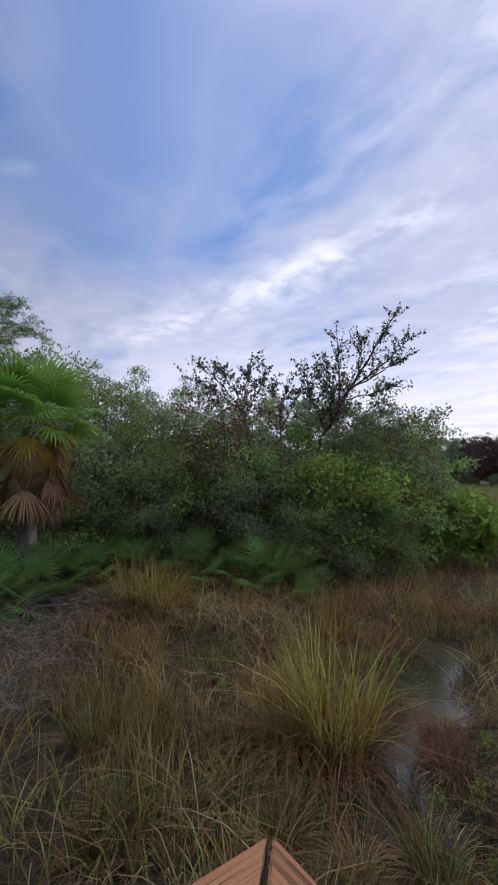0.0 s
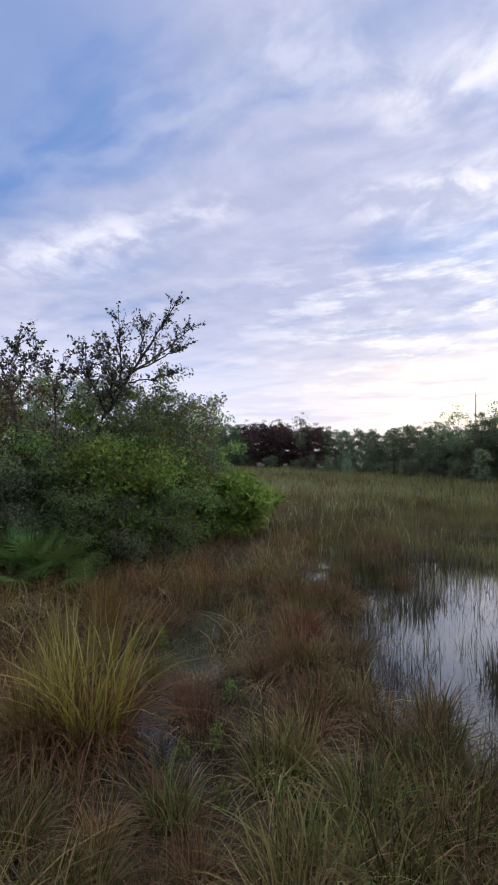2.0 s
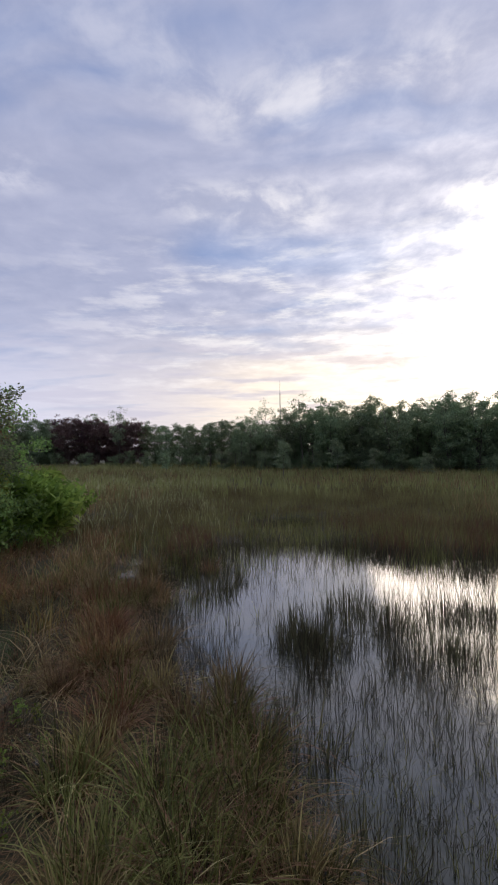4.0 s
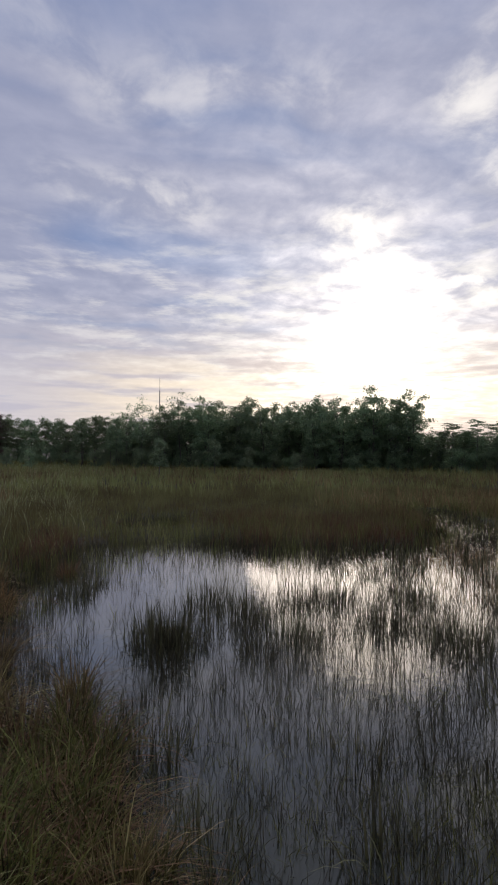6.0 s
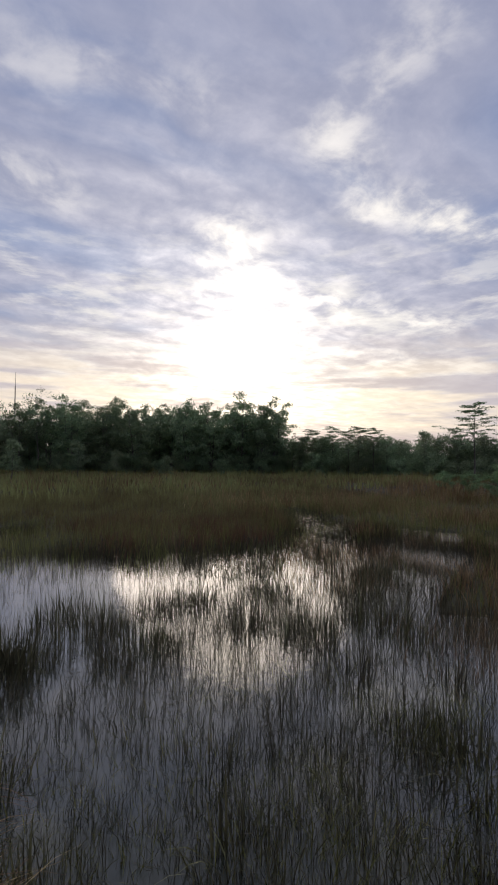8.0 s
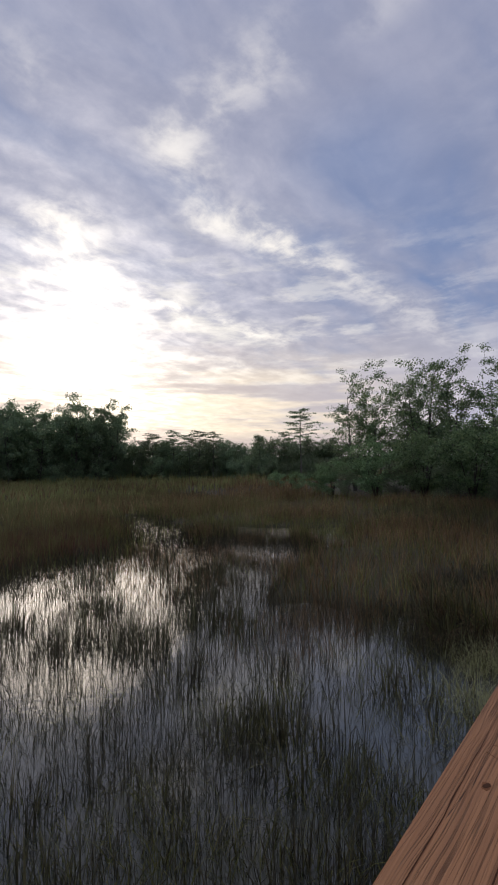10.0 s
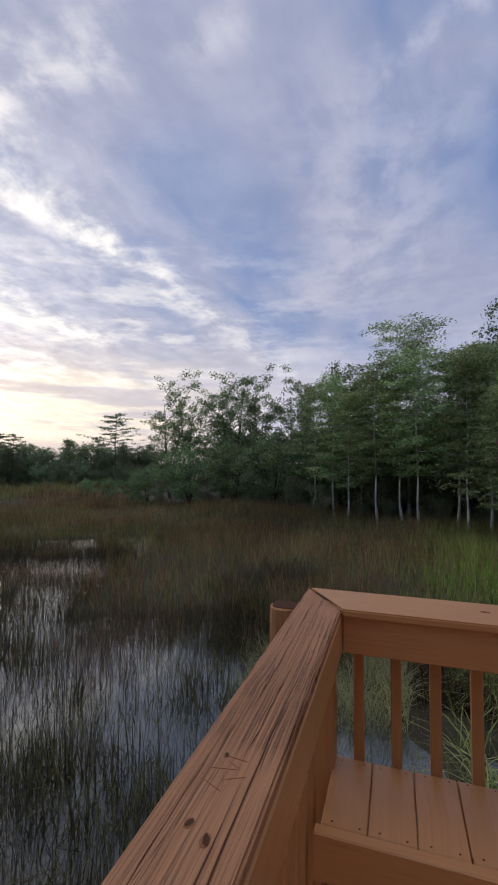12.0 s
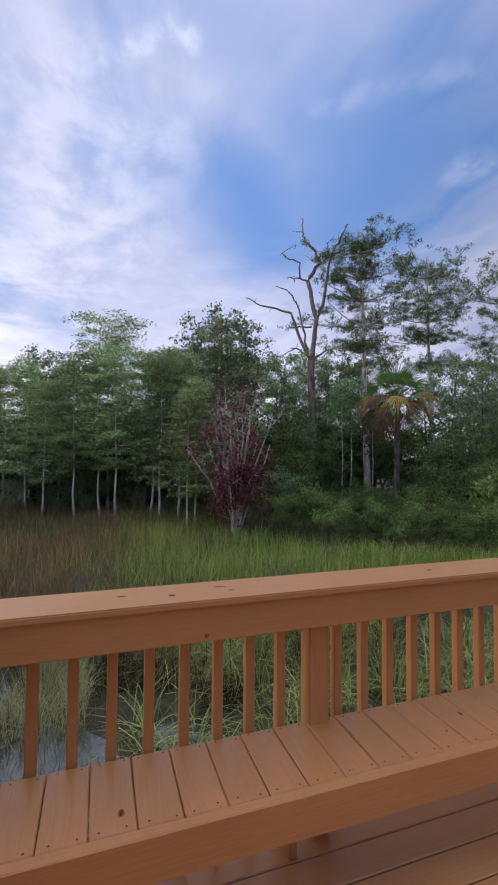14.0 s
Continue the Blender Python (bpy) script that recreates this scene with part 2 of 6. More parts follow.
def wood(name, dark, light, crack=0.0, rough=0.55, grain=1.0, close=1.0):
    """Sawn board: its grain runs along the board's own x."""
    mat, g, bsdf = material(name)
    co = g.node("ShaderNodeTexCoord").outputs["Object"]
    info = g.node("ShaderNodeObjectInfo")
    co = g.v("ADD", co, g.comb(g.m("MULTIPLY", info.outputs["Random"], 17.0), g.m("MULTIPLY", info.outputs["Random"], 9.0)))
    mp = g.n.new("ShaderNodeMapping")
    g.l.new(co, mp.inputs["Vector"])
    mp.inputs["Scale"].default_value = (0.55 / close, 16.0 * close, 16.0 * close)
    wob = g.noise(co, 1.3, 2.0)
    vec = g.v("ADD", mp.outputs[0], g.comb(0.0, g.m("MULTIPLY", wob, 1.6 / close), 0.0))
    rings = g.noise(vec, 2.2, 3.0, 0.5)
    rings = g.step(g.m("ABSOLUTE", g.m("SUBTRACT", g.m("FRACT", g.m("MULTIPLY", rings, 5.0)), 0.5)), 0.05, 0.5)
    fibre = g.noise(vec, 9.0, 6.0, 0.65)
    stain = g.noise(co, 2.3, 4.0)
    f = g.m("ADD", g.m("MULTIPLY", rings, 0.45 * grain), g.m("MULTIPLY", fibre, 0.5), clamp=True)
    col = g.mix(f, light, dark)
    col = g.mix(g.m("MULTIPLY", g.step(stain, 0.45, 0.75), 0.35), col, dark)
    col = g.mix(g.m("MULTIPLY", info.outputs["Random"], 0.42), col, rgb(light[0] * 0.75, light[1] * 0.78, light[2] * 0.8))
    height = f
    if crack:
        mp2 = g.n.new("ShaderNodeMapping")
        g.l.new(g.v("ADD", co, g.comb(0.0, g.m("MULTIPLY", g.noise(co, 2.0, 3.0), 0.025), 0.0)), mp2.inputs["Vector"])
        mp2.inputs["Scale"].default_value = (0.25, 30.0, 0.0)
        line = g.noise(mp2.outputs[0], 2.1, 2.0, 0.5)
        gap = g.step(g.m("ABSOLUTE", g.m("SUBTRACT", line, 0.5)), 0.010 * crack, 0.002 * crack)
        long_ = g.step(g.noise(co, 1.9, 2.0), 0.42, 0.52)
        gap = g.m("MULTIPLY", gap, long_)
        col = g.mix(g.m("MULTIPLY", gap, 0.92), col, rgb(0.028, 0.011, 0.006))
        mp3 = g.n.new("ShaderNodeMapping")
        g.l.new(g.v("ADD", co, g.comb(0.0, g.m("MULTIPLY", g.noise(co, 1.4, 3.0), 0.05), 0.0)), mp3.inputs["Vector"])
        mp3.inputs["Scale"].default_value = (0.35, 62.0, 0.0)
        fine = g.noise(mp3.outputs[0], 2.3, 3.0, 0.55)
        groove = g.m("MULTIPLY", g.step(g.m("ABSOLUTE", g.m("SUBTRACT", fine, 0.5)), 0.045, 0.006), g.step(g.noise(co, 3.1, 3.0), 0.36, 0.56))
        col = g.mix(g.m("MULTIPLY", groove, 0.72), col, rgb(0.075, 0.030, 0.014))
        gap = g.m("MAXIMUM", gap, g.m("MULTIPLY", groove, 0.6))
        height = g.m("SUBTRACT", f, g.m("MULTIPLY", gap, 2.0))
    g.l.new(col, bsdf.inputs["Base Color"])
    g.l.new(g.m("ADD", rough - 0.1, g.m("MULTIPLY", fibre, 0.25)), bsdf.inputs["Roughness"])
    bsdf.inputs["Specular IOR Level"].default_value = 0.28 if crack else 0.5
    bump(g, bsdf, height, 0.6 if crack else 0.35, 0.003)
    return mat


def leafy(name, stops, passes=0.45, rough=0.55, single=0.66):
    """Leaves and blades: each one takes its own tint; light passes through in part."""
    mat, g, bsdf = material(name)
    geo = g.node("ShaderNodeNewGeometry")
    info = g.node("ShaderNodeObjectInfo")
    co = g.node("ShaderNodeTexCoord").outputs["Object"]
    patch = g.m("ADD", g.m("MULTIPLY", g.noise(co, 0.55, 3.0), 0.5), g.m("MULTIPLY", g.noise(co, 0.10, 3.0), 0.5))
    f = g.m("ADD", g.m("MULTIPLY", geo.outputs["Random Per Island"], single), g.m("MULTIPLY", g.step(patch, 0.36, 0.64), 1.0 - single))
    col = g.ramp(f, stops)
    hsv = g.n.new("ShaderNodeHueSaturation")
    g.l.new(col, hsv.inputs["Color"])
    g.l.new(g.m("ADD", 0.75, g.m("MULTIPLY", info.outputs["Random"], 0.55)), hsv.inputs["Value"])
    g.l.new(g.m("ADD", 0.478, g.m("MULTIPLY", info.outputs["Random"], 0.044)), hsv.inputs["Hue"])
    col = hsv.outputs[0]
    g.l.new(col, bsdf.inputs["Base Color"])
    bsdf.inputs["Roughness"].default_value = rough
    bsdf.inputs["Specular IOR Level"].default_value = 0.16
    tr = g.node("ShaderNodeBsdfTranslucent", Color=col)
    mixer = g.n.new("ShaderNodeMixShader")
    mixer.inputs[0].default_value = passes
    g.l.new(bsdf.outputs[0], mixer.inputs[1])
    g.l.new(tr.outputs[0], mixer.inputs[2])
    g.l.new(mixer.outputs[0], g.n["Material Output"].inputs[0])
    return mat


def bark(name, dark, light, scale=6.0):
    mat, g, bsdf = material(name)
    co = g.node("ShaderNodeTexCoord").outputs["Object"]
    mp = g.n.new("ShaderNodeMapping")
    g.l.new(co, mp.inputs["Vector"])
    mp.inputs["Scale"].default_value = (1.0, 1.0, 0.28)
    a = g.noise(mp.outputs[0], scale, 6.0, 0.65)
    b = g.noise(co, 1.1, 3.0)
    col = g.mix(g.step(a, 0.35, 0.65), dark, light)
    col = g.mix(g.m("MULTIPLY", g.step(b, 0.5, 0.7), 0.4), col, dark)
    g.l.new(col, bsdf.inputs["Base Color"])
    bsdf.inputs["Roughness"].default_value = 0.9
    bump(g, bsdf, a, 0.7, 0.02)
    return mat


def water_material():
    mat, g, bsdf = material("marsh_water")
    co = g.node("ShaderNodeTexCoord").outputs["Object"]
    silt = g.noise(co, 0.9, 5.0, 0.6)
    scum = g.noise(co, 4.5, 6.0, 0.7)
    col = g.mix(g.step(silt, 0.35, 0.7), rgb(0.028, 0.034, 0.027), rgb(0.056, 0.060, 0.044))
    g.l.new(col, bsdf.inputs["Base Color"])
    bsdf.inputs["Specular IOR Level"].default_value = 0.0
    ripple = g.m("ADD", g.noise(co, 2.2, 3.0), g.m("MULTIPLY", g.noise(co, 9.0, 2.0), 0.25))
    bump(g, bsdf, ripple, 0.22, 0.02)
    # the surface film mirrors the more, the flatter it is seen
    gloss = g.node("ShaderNodeBsdfGlossy", Color=rgb(0.86, 0.85, 0.84))
    g.l.new(g.m("ADD", 0.10, g.m("MULTIPLY", g.step(scum, 0.5, 0.8), 0.14)), gloss.inputs["Roughness"])
    g.l.new(bsdf.inputs["Normal"].links[0].from_socket, gloss.inputs["Normal"])
    facing = g.node("ShaderNodeLayerWeight", Blend=0.5).outputs["Facing"]
    mixer = g.n.new("ShaderNodeMixShader")
    g.l.new(g.m("ADD", 0.02, g.m("MULTIPLY", g.m("POWER", facing, 2.5), 1.15), clamp=True), mixer.inputs[0])
    g.l.new(bsdf.outputs[0], mixer.inputs[1])
    g.l.new(gloss.outputs[0], mixer.inputs[2])
    g.l.new(mixer.outputs[0], g.n["Material Output"].inputs[0])
    return mat


def ground_material():
    mat, g, bsdf = material("peat_and_thatch")
    co = g.node("ShaderNodeTexCoord").outputs["Object"]
    a, b = g.noise(co, 0.35, 5.0), g.noise(co, 9.0, 6.0, 0.7)
    col = g.mix(g.step(a, 0.35, 0.65), rgb(0.052, 0.042, 0.024), rgb(0.062, 0.062, 0.028))
    col = g.mix(g.m("MULTIPLY", g.step(b, 0.4, 0.7), 0.7), col, rgb(0.022, 0.018, 0.013))
    g.l.new(col, bsdf.inputs["Base Color"])
    bsdf.inputs["Roughness"].default_value = 0.95
    bump(g, bsdf, b, 0.8, 0.05)
    return mat


def plain(name, col, rough=0.6, metal=0.0):
    mat, g, bsdf = material(name)
    co = g.node("ShaderNodeTexCoord").outputs["Object"]
    n = g.noise(co, 40.0, 3.0)
    g.l.new(g.mix(n, col, rgb(col[0] * 0.7, col[1] * 0.7, col[2] * 0.7)), bsdf.inputs["Base Color"])
    bsdf.inputs["Roughness"].default_value, bsdf.inputs["Metallic"].default_value, bsdf.inputs["Specular IOR Level"].default_value = rough, metal, 0.5 if metal else 0.2
    return mat


W_CAP = wood("weathered_stained_cap", rgb(0.215, 0.092, 0.044), rgb(0.48, 0.228, 0.105), crack=0.8, rough=0.52, grain=0.55, close=2.4)
W_STAIN = wood("stained_deck_lumber", rgb(0.41, 0.175, 0.062), rgb(0.57, 0.270, 0.102), rough=0.34, grain=0.5)
W_PILE = wood("treated_pile", rgb(0.23, 0.10, 0.035), rgb(0.52, 0.25, 0.09), rough=0.7)
M_KNOT = plain("knot_wood", rgb(0.085, 0.034, 0.016), 0.8)
M_KNOT_SOFT = plain("stained_knot_wood", rgb(0.27, 0.108, 0.045), 0.6)
M_SCRATCH = plain("scratched_wood", rgb(0.27, 0.125, 0.062), 0.8)
M_GAP_SHADE = plain("joint_shade", rgb(0.02, 0.012, 0.009), 0.9)
M_SCREW = plain("screw_head", rgb(0.075, 0.034, 0.018), 0.7)
M_STEEL = plain("galvanised_steel", rgb(0.16, 0.16, 0.17), 0.5, 0.6)
M_WATER, M_GROUND = water_material(), ground_material()
L_SHRUB = leafy("shrub_leaf", [(0, (0.060, 0.085, 0.042)), (0.4, (0.190, 0.255, 0.115)), (0.8, (0.310, 0.390, 0.165)), (1, (0.340, 0.350, 0.160))], 0.5, 0.55)
L_GREY = leafy("grey_green_leaf", [(0, (0.075, 0.094, 0.060)), (0.4, (0.215, 0.255, 0.155)), (0.8, (0.345, 0.390, 0.230)), (1, (0.350, 0.345, 0.200))], 0.5, 0.55)
L_LIME = leafy("lime_leaf", [(0, (0.085, 0.120, 0.030)), (0.4, (0.210, 0.290, 0.062)), (0.8, (0.345, 0.425, 0.100)), (1, (0.450, 0.430, 0.140))], 0.45, 0.55)
L_WOOD = leafy("woodland_leaf", [(0, (0.070, 0.108, 0.058)), (0.5, (0.215, 0.315, 0.155)), (0.85, (0.300, 0.400, 0.195)), (1, (0.330, 0.360, 0.165))], 0.5, 0.55)
L_MID = leafy("mid_green_leaf", [(0, (0.065, 0.095, 0.036)), (0.4, (0.205, 0.300, 0.098)), (0.8, (0.335, 0.440, 0.140)), (1, (0.360, 0.380, 0.140))], 0.5, 0.55)
G_PRAIRIE = leafy("prairie_blade", [(0, (0.095, 0.075, 0.036)), (0.3, (0.205, 0.175, 0.078)), (0.55, (0.280, 0.280, 0.108)), (0.8, (0.330, 0.345, 0.142)), (1, (0.420, 0.385, 0.195))], 0.45, 0.6, 0.42)
L_CYP = leafy("cypress_leaf", [(0, (0.120, 0.170, 0.085)), (0.5, (0.310, 0.410, 0.190)), (0.85, (0.430, 0.540, 0.250)), (1, (0.450, 0.480, 0.220))], 0.45, 0.55)
L_PINE = leafy("pine_needle", [(0.0, (0.080, 0.125, 0.062)), (0.6, (0.165, 0.245, 0.105)), (1.0, (0.270, 0.330, 0.130))], 0.3, 0.55)
L_RED = leafy("maroon_leaf", [(0, (0.120, 0.036, 0.044)), (0.6, (0.250, 0.076, 0.090)), (1, (0.360, 0.160, 0.140))], 0.45)
L_RUST = leafy("rust_leaf", [(0.0, (0.120, 0.068, 0.042)), (0.6, (0.210, 0.112, 0.068)), (1.0, (0.180, 0.165, 0.075))])
L_PLUM = leafy("plum_leaf", [(0.0, (0.085, 0.060, 0.060)), (0.6, (0.160, 0.092, 0.095)), (1.0, (0.190, 0.160, 0.105))])
L_FAR = leafy("far_leaf", [(0, (0.125, 0.172, 0.108)), (0.6, (0.240, 0.315, 0.180)), (1, (0.370, 0.395, 0.220))], 0.5, 0.55)
L_PALM = leafy("palm_leaf", [(0.0, (0.107, 0.216, 0.045)), (0.6, (0.198, 0.360, 0.073)), (1.0, (0.306, 0.432, 0.107))], 0.4, 0.4)
L_PALM_DARK = leafy("palmetto_leaf", [(0.0, (0.045, 0.085, 0.030)), (0.6, (0.130, 0.230, 0.066)), (1.0, (0.270, 0.370, 0.115))], 0.35, 0.35)
L_DEAD = leafy("dead_palm_leaf", [(0.0, (0.075, 0.040, 0.026)), (0.5, (0.175, 0.098, 0.060)), (1.0, (0.30, 0.20, 0.12))], 0.2, 0.8)
L_OCHRE = leafy("ochre_palm_leaf", [(0.0, (0.224, 0.154, 0.035)), (0.6, (0.420, 0.280, 0.070)), (1.0, (0.364, 0.336, 0.098))], 0.3, 0.7)
G_STRAW = leafy("straw_blade", [(0, (0.060, 0.038, 0.020)), (0.35, (0.190, 0.140, 0.064)), (0.75, (0.400, 0.320, 0.150)), (1, (0.640, 0.550, 0.320))], 0.3, 0.6)
G_OLIVE = leafy("olive_blade", [(0, (0.030, 0.024, 0.011)), (0.3, (0.092, 0.092, 0.030)), (0.7, (0.225, 0.236, 0.072)), (1, (0.500, 0.440, 0.190))], 0.3, 0.6)
G_RUSH = leafy("dark_rush", [(0, (0.034, 0.030, 0.020)), (0.5, (0.095, 0.090, 0.050)), (0.85, (0.180, 0.168, 0.092)), (1, (0.330, 0.285, 0.165))], 0.25, 0.6)
G_DEAD = leafy("dead_blade", [(0, (0.075, 0.036, 0.022)), (0.35, (0.210, 0.105, 0.056)), (0.75, (0.370, 0.230, 0.130)), (1, (0.620, 0.480, 0.300))], 0.35, 0.6)
G_RED = leafy("russet_blade", [(0, (0.064, 0.034, 0.021)), (0.35, (0.190, 0.105, 0.062)), (0.75, (0.315, 0.200, 0.112)), (1, (0.480, 0.370, 0.215))], 0.3, 0.6)
G_GREEN = leafy("green_blade", [(0, (0.038, 0.055, 0.015)), (0.35, (0.155, 0.235, 0.048)), (0.75, (0.320, 0.410, 0.085)), (1, (0.540, 0.500, 0.200))], 0.45, 0.55)
G_LITTER = leafy("dark_matted_litter", [(0, (0.020, 0.014, 0.009)), (0.5, (0.058, 0.040, 0.023)), (0.85, (0.125, 0.088, 0.050)), (1, (0.300, 0.225, 0.130))], 0.2, 0.7)
B_MAPLE = bark("maple_bark", rgb(0.22, 0.195, 0.175), rgb(0.55, 0.50, 0.46), 5.0)
L_DUSK = leafy("dusky_small_leaf", [(0, (0.042, 0.042, 0.036)), (0.5, (0.105, 0.112, 0.082)), (1, (0.220, 0.225, 0.150))], 0.35, 0.6)
L_UNDER = leafy("understorey_leaf", [(0, (0.040, 0.066, 0.026)), (0.4, (0.120, 0.185, 0.064)), (0.8, (0.200, 0.280, 0.095)), (1, (0.250, 0.290, 0.105))], 0.45, 0.5)
# Pale blade: the sedge's own colour, and brighter light put into the north-western prairie.
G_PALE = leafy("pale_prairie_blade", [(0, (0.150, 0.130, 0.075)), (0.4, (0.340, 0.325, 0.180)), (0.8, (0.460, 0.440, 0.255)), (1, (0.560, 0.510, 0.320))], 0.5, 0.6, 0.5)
G_MOUND = leafy("pale_green_blade", [(0, (0.040, 0.048, 0.016)), (0.35, (0.172, 0.202, 0.060)), (0.75, (0.365, 0.388, 0.138)), (1, (0.640, 0.590, 0.300))], 0.35, 0.55)
G_YELLOW = leafy("golden_blade", [(0, (0.110, 0.056, 0.022)), (0.3, (0.260, 0.180, 0.055)), (0.65, (0.400, 0.340, 0.098)), (1, (0.600, 0.510, 0.220))], 0.4, 0.55)
B_PALE = bark("pale_bark", rgb(0.36, 0.34, 0.31), rgb(0.80, 0.78, 0.74), 4.0)
B_GREY = bark("grey_bark", rgb(0.07, 0.06, 0.05), rgb(0.20, 0.18, 0.155))
B_DARK = bark("dark_bark", rgb(0.03, 0.024, 0.02), rgb(0.085, 0.07, 0.055))
B_PINE = bark("pine_bark", rgb(0.34, 0.29, 0.26), rgb(0.72, 0.67, 0.63), 9.0)
B_DEAD = bark("bleached_dead_wood", rgb(0.085, 0.072, 0.062), rgb(0.255, 0.220, 0.190), 5.0)



# ---------------------------------------------------------------- mesh helpers
def mesh_of(name, verts, faces, mat, smooth=False):
    """A mesh from an (n, 3) array and an (m, 3 or 4) array of corners."""
    verts, faces = np.asarray(verts, np.float32), np.asarray(faces, np.int32)
    me = bpy.data.meshes.new(name)
    k = faces.shape[1]
    me.vertices.add(len(verts))
    me.vertices.foreach_set("co", verts.ravel())
    me.loops.add(faces.size)
    me.loops.foreach_set("vertex_index", faces.ravel())
    me.polygons.add(len(faces))
    me.polygons.foreach_set("loop_start", np.arange(0, faces.size, k, dtype=np.int32))
    me.polygons.foreach_set("use_smooth", np.full(len(faces), smooth))
    me.update(calc_edges=True)
    me.materials.append(mat)
    return me


def stack(pieces):
    """Joins (verts, faces) pieces into one."""
    vs, fs, n = [], [], 0
    for v, f in pieces:
        vs.append(v)
        fs.append(f + n)
        n += len(v)
    return np.concatenate(vs), np.concatenate(fs)


def child(name, me, parent, m=None, label=""):
    ob = new(name, me)
    ob.parent = parent
    if m is not None:
        ob.matrix_basis = m
    return tagged(ob, label)


def part(name, bm, mat, parent, label="", m=None):
    """Links a bmesh as one mesh object under a thing or a part."""
    me = bpy.data.meshes.new(name)
    bm.to_mesh(me)
    bm.free()
    me.materials.append(mat)
    return child(name, me, parent, m, label)


def thing(name, label, category, group="", kind="", m=None):
    ob = new(name)
    ob.empty_display_size = 0.2
    if m is not None:
        ob.matrix_basis = m
    return tagged(ob, label, category, group, kind)


def tube(points, radii, sides=6):
    """A tapered limb along points; the last ring closes to a tip."""
    p, r = np.asarray(points, float), np.asarray(radii, float)
    n = len(p)
    d = np.gradient(p, axis=0)
    d /= np.linalg.norm(d, axis=1)[:, None] + 1e-9
    ref = np.where(np.abs(d[:, 2:3]) > 0.9, np.array([[1.0, 0, 0]]), np.array([[0, 0, 1.0]]))
    a = np.cross(d, ref)
    a /= np.linalg.norm(a, axis=1)[:, None] + 1e-9
    b = np.cross(d, a)
    ang = np.linspace(0, 2 * np.pi, sides, endpoint=False)
    v = (p[:, None] + r[:, None, None] * (np.cos(ang)[None, :, None] * a[:, None] + np.sin(ang)[None, :, None] * b[:, None])).reshape(-1, 3)
    i, j = np.meshgrid(np.arange(n - 1), np.arange(sides), indexing="ij")
    k = (j + 1) % sides
    f = np.stack([i * sides + j, i * sides + k, (i + 1) * sides + k, (i + 1) * sides + j], -1).reshape(-1, 4)
    return v, f


def leaves(rng, centres, size, flat=0.0, long=1.7):
    """A folded diamond for each centre, turned at random (flat: how far it lies level)."""
    n = len(centres)
    ax = rng.normal(size=(n, 3))
    ax[:, 2] *= 1 - flat
    ax /= np.linalg.norm(ax, axis=1)[:, None]
    nr = rng.normal(size=(n, 3))
    nr[:, 2] += flat * 3
    nr -= ax * (nr * ax).sum(1)[:, None]
    nr /= np.linalg.norm(nr, axis=1)[:, None]
    sd = np.cross(ax, nr)
    s = (size * rng.uniform(0.65, 1.35, n))[:, None]
    L, W = ax * s * long * 0.5, sd * s * 0.5
    fold = nr * s * 0.12
    v = np.stack([centres - L, centres + W + fold, centres + L, centres - W + fold], 1).reshape(-1, 3)
    return v, np.arange(n * 4).reshape(n, 4)


def blades(rng, base, height, width, lean, segs=3, droop=0.5, heading=None):
    """Curved, tapering ribbons that stand at base."""
    n = len(base)
    az = rng.uniform(0, 2 * np.pi, n) if heading is None else heading
    out = np.stack([np.cos(az), np.sin(az), np.zeros(n)], 1)
    side = np.stack([-np.sin(az), np.cos(az), np.zeros(n)], 1)
    tw = rng.uniform(-1.2, 1.2, n)[:, None]
    side = side * np.cos(tw) + out * np.sin(tw)
    rows = []
    for k in range(segs + 1):
        s = k / segs
        reach = lean * (s ** 1.6)
        up = height * (s - droop * np.clip(lean / (height + 1e-6), 0, 1.4) * s ** 2.6 * 0.55)
        c = base + out * reach[:, None] + np.array([0, 0, 1.0]) * up[:, None]
        w = (width * (1 - s) ** 0.7 * 0.5 + width * 0.04)[:, None] * side
        rows += [c - w, c + w]
    v = np.stack(rows, 1)
    m = 2 * (segs + 1)
    q = np.array([[2 * k, 2 * k + 1, 2 * k + 3, 2 * k + 2] for k in range(segs)])
    f = (np.arange(n)[:, None, None] * m + q[None]).reshape(-1, 4)
    return v.reshape(-1, 3), f


_grid = np.random.RandomState(5).rand(256, 256)


def val_noise(x, y, scale):
    """Smooth value noise, 0 to 1."""
    x, y = np.asarray(x) / scale + 500.3, np.asarray(y) / scale + 500.7
    i, j = np.floor(x).astype(int), np.floor(y).astype(int)
    a, b = x - i, y - j
    a, b = a * a * (3 - 2 * a), b * b * (3 - 2 * b)
    gr = lambda p, q: _grid[p % 256, q % 256]
    return (gr(i, j) * (1 - a) + gr(i + 1, j) * a) * (1 - b) + (gr(i, j + 1) * (1 - a) + gr(i + 1, j + 1) * a) * b


def smooth(x, a, b):
    t = np.clip((x - a) / (b - a), 0, 1)
    return t * t * (3 - 2 * t)


